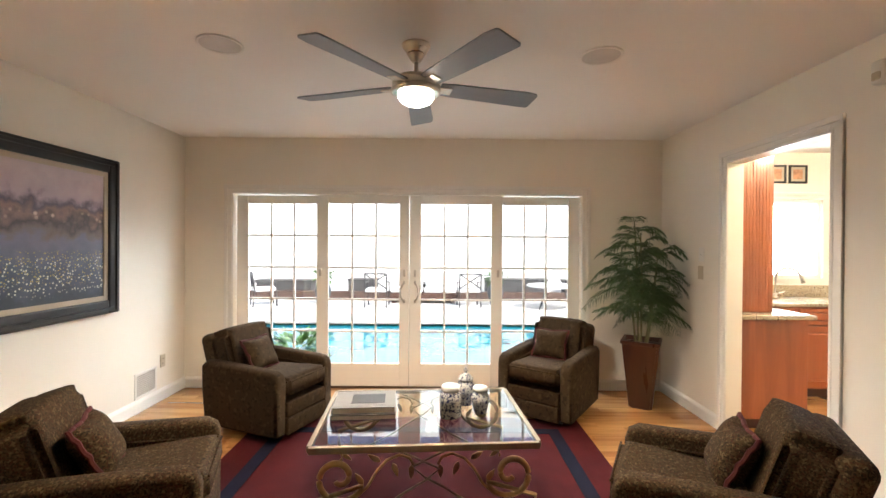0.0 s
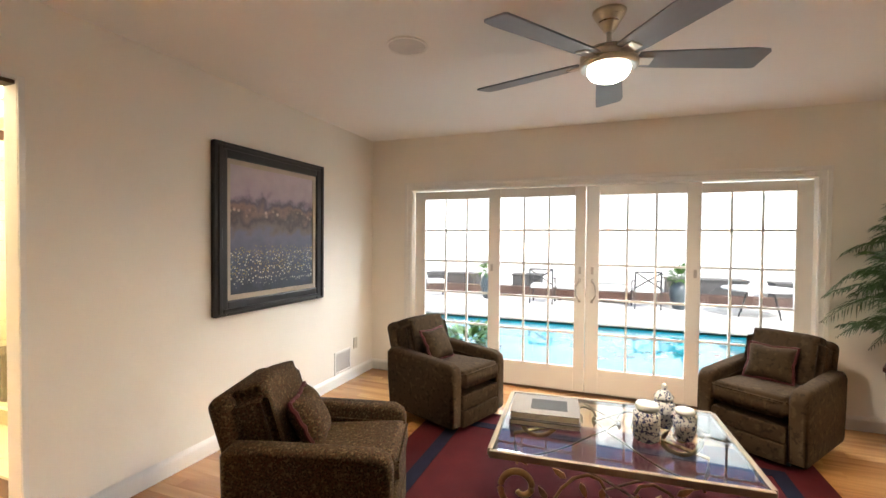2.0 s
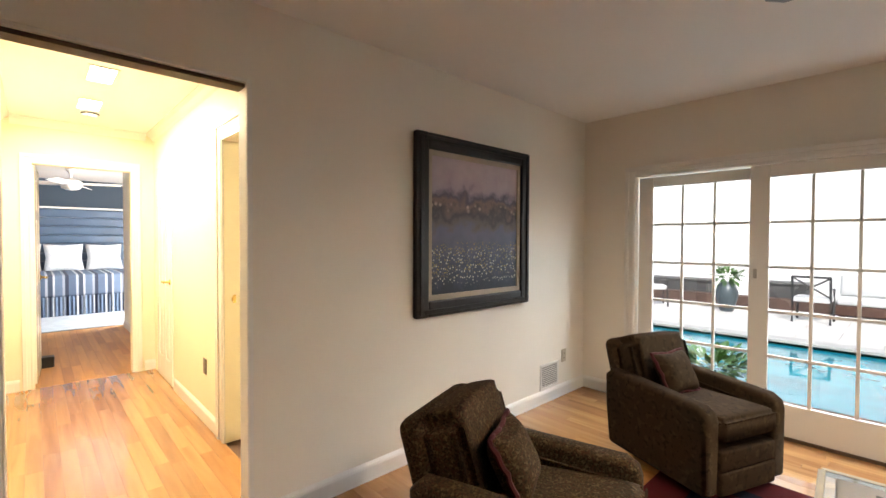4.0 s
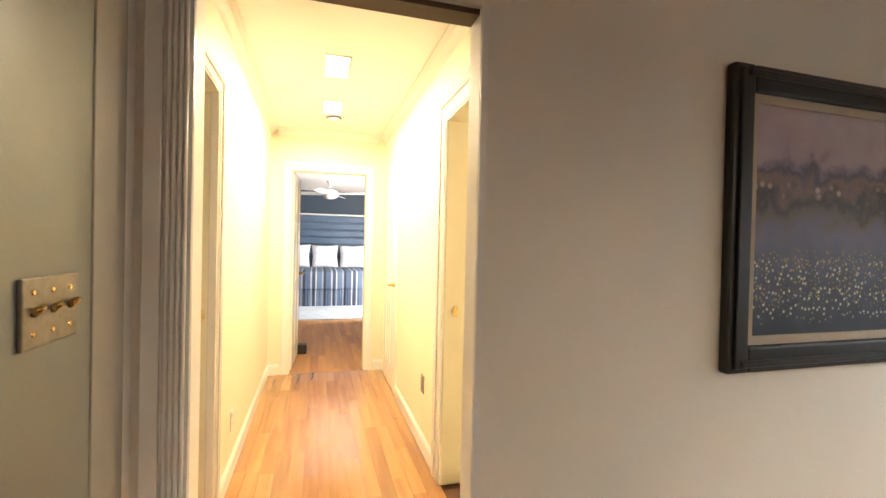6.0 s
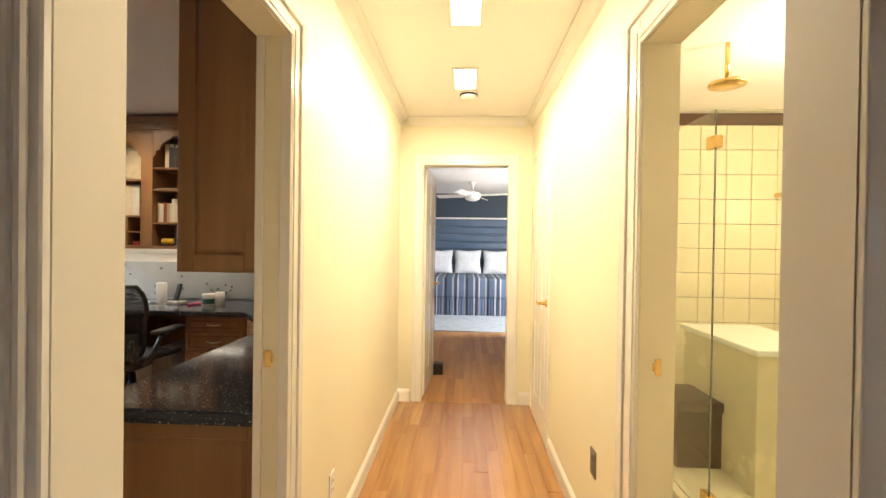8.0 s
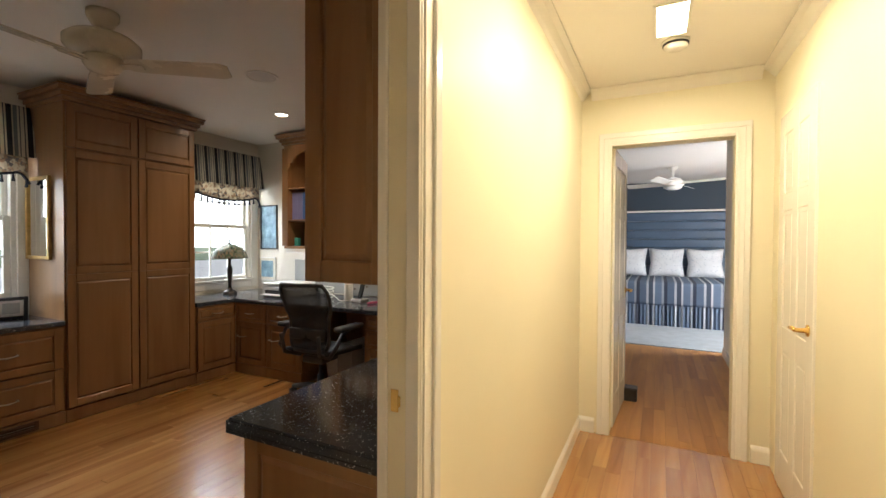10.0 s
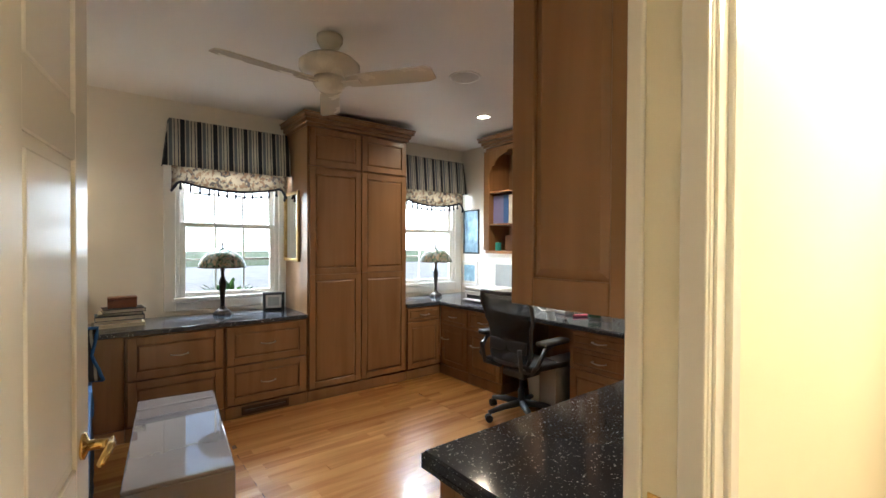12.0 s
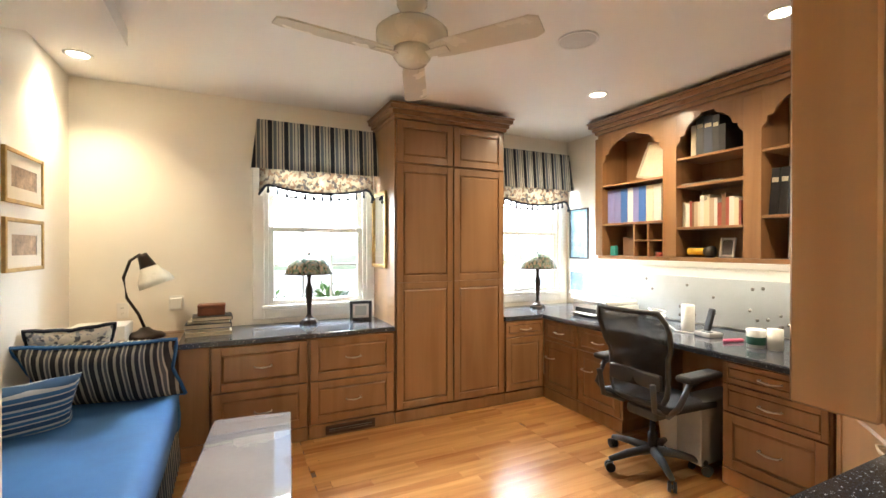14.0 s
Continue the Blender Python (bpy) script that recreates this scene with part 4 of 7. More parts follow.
framed("painting", pose(XW, 3.085, 1.503, 0, 0, 90), 1.18, 1.19, 0.105, 0.045, EBONY, painted_field("dusk_meadow_painting"), "large painting of a dusk flower meadow in a black wooden frame", LINEN, 0.035, "painting")

# ---- wall and ceiling fittings ----
def plate(name, m, w, h, label, material=None, holes=2, kind="outlet"):
    p = thing(name, m, label, kind)
    part("cover_plate", box(-w / 2, w / 2, -0.007, 0, -h / 2, h / 2, 0.003), material or WHITEP, p)
    for k in range(holes):
        z = (k - (holes - 1) / 2) * h * 0.34
        part("socket_face", box(-w * 0.22, w * 0.22, -0.0095, -0.006, z - h * 0.12, z + h * 0.12, 0.002), material or WHITEP, p)
        bm = box(-0.007, -0.004, -0.0100, -0.009, z - 0.005, z + 0.005)
        add_box(bm, 0.004, 0.007, -0.0100, -0.009, z - 0.005, z + 0.005)
        part("socket_slot", bm, BLACK, p)
    return p


BEIGE = mat("beige_plastic", (0.55, 0.48, 0.36), 0.4, vary=0.05, bump=0.02)
plate("wall_outlet", pose(XW, 4.27, 0.36, 0, 0, 90), 0.07, 0.115, "beige plastic wall outlet above the skirting", BEIGE)


def vent(name, m, w, h, n, label, material):
    v = thing(name, m, label, "vent")
    bm = bmesh.new()
    for s in (-1, 1):
        add_box(bm, s * w / 2 - 0.012, s * w / 2 + 0.012, -0.008, 0, -h / 2 - 0.012, h / 2 + 0.012, 0.002, 1)
        add_box(bm, -w / 2, w / 2, -0.0075, 0, s * h / 2 - 0.012, s * h / 2 + 0.012, 0.002, 1)
    part("vent_frame", bm, material, v)
    part("vent_back", box(-w / 2, w / 2, -0.0015, 0, -h / 2, h / 2), mat("vent_shadow_grey", (0.30, 0.28, 0.26), 0.7) if "vent_shadow_grey" not in bpy.data.materials else bpy.data.materials["vent_shadow_grey"], v)
    slat = mesh_of(box(-w / 2, w / 2, -0.0062, -0.0048, -0.0075, 0.0075), "slat", material)
    for k in range(n):
        o = new("slat", slat)
        o.parent, o.matrix_basis = v, pose(0, -0.001, -h / 2 + (k + 0.5) * h / n, 35)
    return v


vent("wall_vent", pose(XW, 4.04, 0.225, 0, 0, 90), 0.26, 0.20, 12, "white painted metal wall register above the skirting", WHITEP)
sw = plate("wall_switch", pose(XE, 3.93, 1.39, 0, 0, -90), 0.075, 0.12, "white plastic dimmer switch on the wall", WHITEP, 1, "switch")
ks = plate("wall_keypad", pose(XE, 3.94, 1.235, 0, 0, -90), 0.07, 0.115, "tan plastic wall control under the switch", BEIGE, 0, "switch")
part("button", box(-0.015, 0.015, -0.0095, -0.006, -0.03, 0.03, 0.002), BEIGE, ks)
det = thing("motion_sensor", pose(XE, 2.39, 2.33, 0, 0, -90), "white plastic corner sensor high on the wall", "sensor")
part("case", box(-0.035, 0.035, -0.05, 0, -0.06, 0.06, 0.014, 3), WHITEP, det, smooth=True)
part("lens", box(-0.022, 0.022, -0.054, -0.048, -0.04, 0.0, 0.006), BEIGE, det)
dark = framed("picture_frame", pose(XE, 2.20, 1.66, 0, 0, -90), 0.30, 0.42, 0.03, 0.03, EBONY, LINEN, "black framed picture beside the kitchen doorway", category="picture")


def ceiling_speaker(x, y, z, label):
    s = thing("ceiling_speaker", pose(x, y, z), label, "speaker", "round ceiling speakers")
    part("rim", lathe([(0.118, 0), (0.118, -0.006), (0.112, -0.009), (0.104, -0.007), (0.104, 0)], 40), WHITEP, s, smooth=True)
    part("grille", lathe([(0.103, 0), (0.103, -0.0045), (0.06, -0.0065), (0.01, -0.007)], 40), mat("speaker_mesh", (0.6, 0.58, 0.55), 0.6, fine=900, bump=0.5) if "speaker_mesh" not in bpy.data.materials else bpy.data.materials["speaker_mesh"], s)
    return s


SPK = "round white flush ceiling speaker with a mesh grille"
ceiling_speaker(-1.53, 2.57, HL, SPK)
ceiling_speaker(0.57, 2.68, HL, SPK)

# ---- ceiling fan ----
BLADE = mat("grey_fan_blade", (0.21, 0.22, 0.24), 0.45, vary=0.1, scale=3, fine=60, bump=0.1, stretch=(0.1, 1, 1))
fan = thing("ceiling_fan", pose(-0.47, 2.57, HL), "five bladed brushed nickel ceiling fan with a lit glass bowl", "ceiling fan")
part("canopy", lathe([(0.078, 0), (0.074, -0.012), (0.05, -0.05), (0.028, -0.085), (0.02, -0.095)], 36), NICKEL, fan, smooth=True)
part("rod", lathe([(0.012, -0.09), (0.012, -0.17)], 16), NICKEL, fan, smooth=True)
part("motor", lathe([(0.02, -0.16), (0.06, -0.168), (0.115, -0.185), (0.13, -0.205), (0.13, -0.225), (0.12, -0.245), (0.10, -0.25)], 40), NICKEL, fan, smooth=True)
part("light_ring", lathe([(0.128, -0.235), (0.134, -0.242), (0.134, -0.26), (0.12, -0.265), (0.10, -0.265)], 40), NICKEL, fan, smooth=True)
part("light_bowl", lathe([(0.098, -0.266), (0.096, -0.285), (0.082, -0.306), (0.05, -0.322), (0.01, -0.328)], 36), glow("lit_frosted_glass", (1.0, 0.93, 0.82), 7.0), fan, "lit frosted glass bowl", True)
for k in range(5):
    a = 90 + 72 * k
    bm = prism([(0.13, -0.055), (0.20, -0.062), (0.64, -0.078), (0.70, -0.068), (0.71, -0.055), (0.71, 0.066), (0.70, 0.078), (0.64, 0.078), (0.20, 0.062), (0.13, 0.055)], -0.004, 0.004, "xy")
    b = part("blade", bm, BLADE, fan, at=pose(0, 0, -0.222, 0, 0, a) @ pose(0, 0, 0, -11, 0, 0))
    part("blade_iron", box(0.10, 0.20, -0.03, 0.03, -0.012, -0.005, 0.003), NICKEL, b)

# ---- potted palm ----
POT = wood("dark_stained_pot", (0.045, 0.014, 0.008), (0.10, 0.032, 0.016), "z", 0.3, "object", 0.4, 8)
LEAF = mat("palm_leaf", (0.048, 0.088, 0.026), 0.5, vary=0.45, scale=9, fine=60, bump=0.1)
STEM = mat("palm_stem", (0.16, 0.15, 0.07), 0.6, vary=0.3, scale=20, bump=0.2)
palm = thing("potted_palm", pose(1.50, 4.19, 0), "tall bushy palm in a tapered dark brown square pot", "plant")
bm = bmesh.new()
rings = []
for r, z in ((0.135, 0.0), (0.215, 0.57), (0.23, 0.585), (0.23, 0.61), (0.205, 0.61), (0.20, 0.57)):
    rings.append([bm.verts.new((r * math.cos(math.pi / 4 * k + 0.28) * (0.93 if k % 2 else 1.0), r * math.sin(math.pi / 4 * k + 0.28) * (0.93 if k % 2 else 1.0), z)) for k in range(0, 8, 2)])
for a, b in zip(rings, rings[1:]):
    for k in range(4):
        bm.faces.new((a[k], a[(k + 1) % 4], b[(k + 1) % 4], b[k]))
bm.faces.new(list(reversed(rings[0])))
bm.faces.new(rings[-1])
bmesh.ops.bevel(bm, geom=[e for e in bm.edges if abs((e.verts[0].co - e.verts[1].co).z) > 0.2], offset=0.02, segments=2, affect="EDGES")
part("pot", bm, POT, palm)
part("soil", lathe([(0.02, 0.565), (0.14, 0.572), (0.02, 0.578)], 12), mat("soil", (0.04, 0.028, 0.02), 0.95, vary=0.4, fine=80, bump=0.8), palm)


def frond(rng, base, az, lift, length, droop):
    """One arching feather leaf: a rib with many narrow leaflets."""
    bm, pts = bmesh.new(), []
    out = Vector((math.cos(az), math.sin(az), 0))
    n = 12
    for k in range(n + 1):
        s = k / n
        pts.append(base + out * (length * (s * math.cos(lift) + 0.12 * s * s)) + Vector((0, 0, length * (s * math.sin(lift) - droop * s * s))))
    add_tube(bm, pts, [0.005 * (1 - 0.75 * k / n) for k in range(n + 1)], 5)
    side = out.cross(Vector((0, 0, 1)))
    for k in range(2, 22):
        s = k / 22
        p = pts[int(s * n)].lerp(pts[min(n, int(s * n) + 1)], s * n % 1)
        d = (pts[min(n, int(s * n) + 1)] - pts[int(s * n)]).normalized()
        L = length * (0.36 * math.sin(math.pi * min(1, s * 0.85 + 0.15)) + 0.05) * rng.uniform(0.8, 1.1)
        for sg in (-1, 1):
            v = (side * sg * rng.uniform(0.75, 0.95) + d * rng.uniform(0.5, 0.85) + Vector((0, 0, rng.uniform(-0.25, 0.1)))).normalized()
            w = d * 0.0058 + Vector((0, 0, 0.002))
            mid = p + v * L * 0.5
            tip = p + v * L + Vector((0, 0, -L * rng.uniform(0.15, 0.4)))
            a, b, c, e, t = (bm.verts.new(q) for q in (p, mid + w, mid - w, mid + Vector((0, 0, -0.003)), tip))
            bm.faces.new((a, b, e))
            bm.faces.new((a, e, c))
            bm.faces.new((b, t, e))
            bm.faces.new((e, t, c))
    return bm


prng = random.Random(21)
for k in range(5):
    az = k * 1.26 + 0.4
    foot = Vector((0.05 * math.cos(az), 0.05 * math.sin(az), 0.57))
    top = foot + Vector((0.09 * math.cos(az), 0.09 * math.sin(az), (0.55, 1.10, 0.72, 0.98, 0.86)[k]))
    part("cane", tube([foot, foot.lerp(top, 0.5) + Vector((0.01, 0, 0)), top], [0.011, 0.009, 0.006], 7), STEM, palm)
    for j in range(19):
        b = foot.lerp(top, 0.30 + 0.70 * ((j + prng.random()) / 19))
        part("frond", frond(prng, b, prng.uniform(0, 2 * math.pi), prng.uniform(0.25, 1.2), prng.uniform(0.27, 0.44), prng.uniform(0.5, 1.15)), LEAF, palm)

# ---- kitchen seen through the doorway ----
GRAN = blotch("beige_granite", (0.42, 0.33, 0.22), [(0.10, 0.07, 0.05), (0.6, 0.52, 0.4)], 60, 0.56, 0.2, 0.06, bump=0.02)


def raised(bm, x0, x1, z0, z1, y, rim=0.06, t=0.02):
    """A raised-panel door or drawer front facing -y, its back on y."""
    for s0, s1, p, q in ((x0, x0 + rim, z0, z1), (x1 - rim, x1, z0, z1), (x0 + rim, x1 - rim, z0, z0 + rim), (x0 + rim, x1 - rim, z1 - rim, z1)):
        add_box(bm, s0, s1, y - t, y, p, q, 0.0025, 1)
    add_box(bm, x0 + rim, x1 - rim, y - t * 0.45, y, z0 + rim, z1 - rim)
    if x1 - x0 > 2.6 * rim and z1 - z0 > 2.6 * rim:
        e = rim * 0.32
        o = [(x0 + rim + 0.004, z0 + rim + 0.004), (x1 - rim - 0.004, z0 + rim + 0.004), (x1 - rim - 0.004, z1 - rim - 0.004), (x0 + rim + 0.004, z1 - rim - 0.004)]
        i = [(x0 + rim + e, z0 + rim + e), (x1 - rim - e, z0 + rim + e), (x1 - rim - e, z1 - rim - e), (x0 + rim + e, z1 - rim - e)]
        A = [bm.verts.new((u, y - t * 0.5, v)) for u, v in o]
        B = [bm.verts.new((u, y - t * 0.92, v)) for u, v in i]
        for k in range(4):
            bm.faces.new((A[k], A[(k + 1) % 4], B[(k + 1) % 4], B[k]))
        bm.faces.new(B)
    return bm


def knob(m, parent, material=NICKEL):
    return part("knob", lathe([(0.006, 0), (0.006, 0.012), (0.014, 0.018), (0.014, 0.026), (0.006, 0.03)], 14), material, parent, smooth=True, at=m)


pen = thing("kitchen_cabinet", pose(2.0, 3.66, 0), "reddish cherry wood end cabinet of the kitchen peninsula", "cabinet", "cherry kitchen cabinets")
part("body", box(0.01, 0.58, 0.0, 0.60, 0.09, 0.885, 0.003), CHERRY, pen)
part("toe_kick", box(0.01, 0.47, 0.05, 0.58, 0.0, 0.09), mat("dark_toe", (0.05, 0.012, 0.006), 0.6), pen)
ct = thing("worktop", pose(2.0, 3.62, 0.885), "beige granite worktop on the cherry peninsula", "worktop")
part("slab", box(0.01, 0.62, 0, 0.66, 0, 0.035, 0.008, 3), GRAN, ct)
up = thing("wall_cabinet", pose(2.0, 3.80, 0.921), "tall cherry wood cabinet side standing on the worktop", "cabinet", "cherry kitchen cabinets")
bm = box(0.012, 0.40, 0, 0.33, 0, 1.57, 0.002, 1)
for k in range(14):
    add_box(bm, 0.012 + k * 0.027, 0.037 + k * 0.027, -0.0025, 0.001, 0.0, 1.57, 0.002, 1)
part("body", bm, CHERRY, up)
sk = thing("kitchen_cabinet", pose(2.73, 4.42, 0), "cherry wood sink base cabinet with panelled doors", "cabinet", "cherry kitchen cabinets")
part("body", box(0, 1.5, 0, 0.56, 0.09, 0.885), CHERRY, sk)
part("toe_kick", box(0, 1.5, 0.05, 0.5, 0, 0.09), bpy.data.materials["dark_toe"], sk)
for k in range(4):
    d = part("door", raised(bmesh.new(), 0.02 + k * 0.37, 0.375 + k * 0.37, 0.11, 0.70, -0.001), CHERRY, sk)
    knob(pose(0.34 + k * 0.37 if k % 2 == 0 else 0.055 + k * 0.37, -0.02, 0.64, 90), d)
    part("drawer_front", raised(bmesh.new(), 0.02 + k * 0.37, 0.375 + k * 0.37, 0.715, 0.87, -0.001, 0.035), CHERRY, sk)
ct = thing("worktop", pose(2.5, 4.39, 0.886), "beige granite sink worktop under the kitchen window", "worktop")
part("slab", box(0, 1.6, 0, 0.61, 0, 0.035, 0.008, 3), GRAN, ct)
part("backsplash", box(0, 1.6, 0.585, 0.608, 0.035, 0.16), GRAN, ct)
fc = thing("kitchen_faucet", pose(3.18, 4.80, 0.922), "arched brushed nickel kitchen faucet on the worktop", "faucet")
arc = [(0, 0, 0), (0, 0, 0.22)] + [(0.11 - 0.11 * math.cos(a), -0.02 * a, 0.22 + 0.10 * math.sin(a)) for a in (0.4, 0.8, 1.2, 1.6, 2.0, 2.4, 2.8)] + [(0.235, -0.06, 0.19)]
part("spout", tube(arc, 0.013, 10), NICKEL, fc, smooth=True)
part("spray_head", tube([(0.225, -0.058, 0.235), (0.245, -0.062, 0.165)], [0.016, 0.021], 12), NICKEL, fc, smooth=True)
part("base", lathe([(0.028, 0), (0.028, 0.012), (0.018, 0.03), (0.016, 0.05)], 18), NICKEL, fc, smooth=True)
part("lever", tube([(0.02, 0, 0.05), (0.09, -0.02, 0.075)], 0.006, 8), NICKEL, fc, smooth=True)
kw = tagged(new("window_kitchen"), "white framed kitchen window over the sink", "window", kind="structure")
for s in (0, 1):
    part("window_frame", box(3.15 + s * 0.66, 3.19 + s * 0.66, 5.03, 5.09, 1.12, 1.98), TRIM, kw)
    part("window_frame", box(3.19, 3.81, 5.03, 5.09, 1.12 + s * 0.82, 1.16 + s * 0.82), TRIM, kw)
pn = part("pane", box(3.19, 3.81, 5.055, 5.06, 1.16, 1.94), GLASS, kw)
pn.visible_shadow = False
casing("trim_kitchen_window", "y", 5.0, -1, 3.15, 3.85, 1.98, 0.08, 0.018, (0, 0))
for x in (3.33, 3.56):
    framed("picture_frame", pose(x, 5.0, 2.26), 0.2, 0.2, 0.022, 0.02, EBONY, mat("warm_print", (0.5, 0.24, 0.13), 0.5, vary=0.6, scale=14) if "warm_print" not in bpy.data.materials else bpy.data.materials["warm_print"], "small black framed print above the kitchen window", LINEN, 0.025, "picture", "prints over the kitchen window")


# ---- hall ----
LIT = glow("lit_panel", (1.0, 0.9, 0.68), 14.0)
for x in (-4.54, -5.44):
    l = thing("ceiling_light", pose(x, 1.10, HH), "square lit recessed ceiling light in the hall", "ceiling light", "hall ceiling lights")
    bm = bmesh.new()
    for s in (-1, 1):
        add_box(bm, s * 0.176 - 0.008, s * 0.176 + 0.008, -0.084, 0.084, -0.01, 0, 0.002, 1)
        add_box(bm, -0.168, 0.168, s * 0.076 - 0.008, s * 0.076 + 0.008, -0.0095, 0, 0.002, 1)
    part("frame", bm, WHITEP, l)
    part("diffuser", box(-0.168, 0.168, -0.068, 0.068, -0.005, -0.001), LIT, l)
sm = thing("smoke_detector", pose(-5.72, 1.125, HH), "round white smoke detector on the hall ceiling", "smoke detector")
part("base", lathe([(0.07, 0), (0.07, -0.012), (0.066, -0.014)], 36), WHITEP, sm, smooth=True)
part("cover", lathe([(0.062, -0.014), (0.06, -0.034), (0.045, -0.045), (0.012, -0.047)], 36), WHITEP, sm, smooth=True)
part("vent_ring", lathe([(0.066, -0.0135), (0.066, -0.024), (0.06, -0.025)], 36), BLACK, sm)


def panel_door(name, m, w, h, label, handle=None, side=1, material=None):
    """A six panel door in local xz, hinge edge on x = 0, thickness along y; the handle stands on both faces."""
    d = tagged(new(name), label, "door", kind="structure")
    d.matrix_basis = m
    mt = material or TRIM
    t = 0.035
    bm = box(0.004, w - 0.004, 0.008, t - 0.008, 0.004, h - 0.004)
    s, mid = 0.105, w / 2
    rows = [(0.0, 0.22), (0.80, 0.93), (1.58, 1.68), (h - 0.12, h)]
    for a, b in ((0, s), (w - s, w), (mid - 0.05, mid + 0.05)):
        add_box(bm, a, b, 0, t, 0, h, 0.003, 1)
    for a, b in rows:
        add_box(bm, s - 0.002, mid - 0.048, 0.0008, t - 0.0008, a + 0.001, b - 0.001, 0.003, 1)
        add_box(bm, mid + 0.048, w - s + 0.002, 0.0008, t - 0.0008, a + 0.001, b - 0.001, 0.003, 1)
    part("leaf", bm, mt, d)
    for (a, b), (c, e) in zip(rows, rows[1:]):
        for l, r in ((s, mid - 0.05), (mid + 0.05, w - s)):
            part("raised_panel", box(l + 0.022, r - 0.022, 0.003, t - 0.003, b + 0.022, c - 0.022, 0.005, 2), mt, d)
    if handle:
        for f in (-1, 1):
            y = -0.001 if f < 0 else t + 0.001
            hb = part("door_handle", lathe([(0.028, 0), (0.028, 0.006), (0.012, 0.012), (0.010, 0.05), (0.014, 0.056)], 22), BRASS, d, "polished brass lever handle", True, at=pose(w - 0.065, y, handle, 90 * (1 if f < 0 else -1)))
            part("lever", tube([(w - 0.065, y + f * 0.05, handle), (w - 0.10, y + f * 0.056, handle + 0.004), (w - 0.17, y + f * 0.05, handle - 0.004)], [0.011, 0.009, 0.007], 10), BRASS, d, "polished brass lever", True)
    return d


# closet door flush in the hall's far right wall
panel_door("door_5", pose(-6.16, HN - 0.012, 0.01), 0.66, 2.13, "white panelled closet door with a brass lever, shut", None)
hk = thing("door_lever", pose(-5.56, HN - 0.013, 1.0), "polished brass door lever on the closet door", "door handle")
part("rosette", lathe([(0.028, 0), (0.028, 0.006), (0.012, 0.012), (0.010, 0.05)], 22), BRASS, hk, smooth=True, at=pose(0, 0, 0, 90))
part("lever", tube([(0, -0.05, 0), (-0.04, -0.056, 0.004), (-0.11, -0.05, -0.006)], [0.011, 0.009, 0.007], 10), BRASS, hk, smooth=True)
# study door, open into the study
ang = math.degrees(math.atan2(-0.52 - 0.38, -3.207 + 3.05))
panel_door("door_6", pose(-3.05, 0.38, 0.012, 0, 0, ang), 0.91, 2.04, "white panelled study door with a brass lever, standing open", 0.96)
# bedroom door, open into the bedroom
panel_door("door_7", pose(HX - T, 0.76, 0.012, 0, 0, 177), 0.73, 2.1, "white panelled bedroom door standing open", 0.98)
st = thing("strike_plate", pose(-3.888, 0.470, 1.015), "brass strike plate on the study door jamb", "door hardware")
part("plate", box(0, 0.003, -0.010, 0.012, -0.028, 0.028, 0.001, 1), BRASS, st)
part("lip", box(0.0, 0.006, 0.012, 0.018, -0.014, 0.014, 0.002, 1), BRASS, st)
st = thing("strike_plate", pose(-3.985, 1.765, 0.995), "brass strike plate on the bathroom door jamb", "door hardware")
part("plate", box(0, 0.003, -0.012, 0.010, -0.028, 0.028, 0.001, 1), BRASS, st)
part("lip", box(0.0, 0.006, -0.02, -0.012, -0.014, 0.014, 0.002, 1), BRASS, st)
OLDMETAL = mat("aged_pewter_plate", (0.25, 0.22, 0.19), 0.42, 0.7, vary=0.25, scale=20, bump=0.1)
plate("wall_outlet", pose(-4.46, HN, 0.435, 0, 0, 0), 0.075, 0.12, "aged metal outlet plate low on the hall wall", OLDMETAL)
plate("wall_outlet", pose(-4.40, HS, 0.32, 0, 0, 180), 0.07, 0.115, "white plastic outlet low on the hall wall", WHITEP)
sp = thing("wall_switch", pose(-2.541, HS + 0.006, 1.25, 0, 0, 180), "pewter switch plate with brass toggles beside the hall opening", "switch")
part("cover_plate", box(-0.085, 0.085, -0.008, 0, -0.06, 0.06, 0.003), OLDMETAL, sp)
for k in range(3):
    part("toggle", tube([(-0.055 + 0.055 * k, -0.006, 0), (-0.055 + 0.055 * k, -0.024, 0.012)], [0.008, 0.005], 8), BRASS, sp, "brass toggle", True)
    for z in (-0.035, 0.035):
        part("screw", lathe([(0.005, 0), (0.004, 0.0015)], 10), BRASS, sp, at=pose(-0.055 + 0.055 * k, -0.008, z, 90))
SAGE = mat("grey_green_paint", (0.20, 0.205, 0.19), 0.35, vary=0.06, scale=2, bump=0.04)
structure("trim_wall_groove", box(-2.866, -2.706, HS - 0.001, HS + 0.006, 0.0, 2.45, 0.003), mat("grey_beige_paint", (0.33, 0.305, 0.27), 0.4, vary=0.05, scale=2, bump=0.04), "painted vertical board beside the hall opening", "trim")
structure("trim_wall_board", box(-2.697, -2.385, HS - 0.001, HS + 0.006, 0.0, 2.45, 0.003), SAGE, "painted vertical boarding beside the hall opening", "trim")

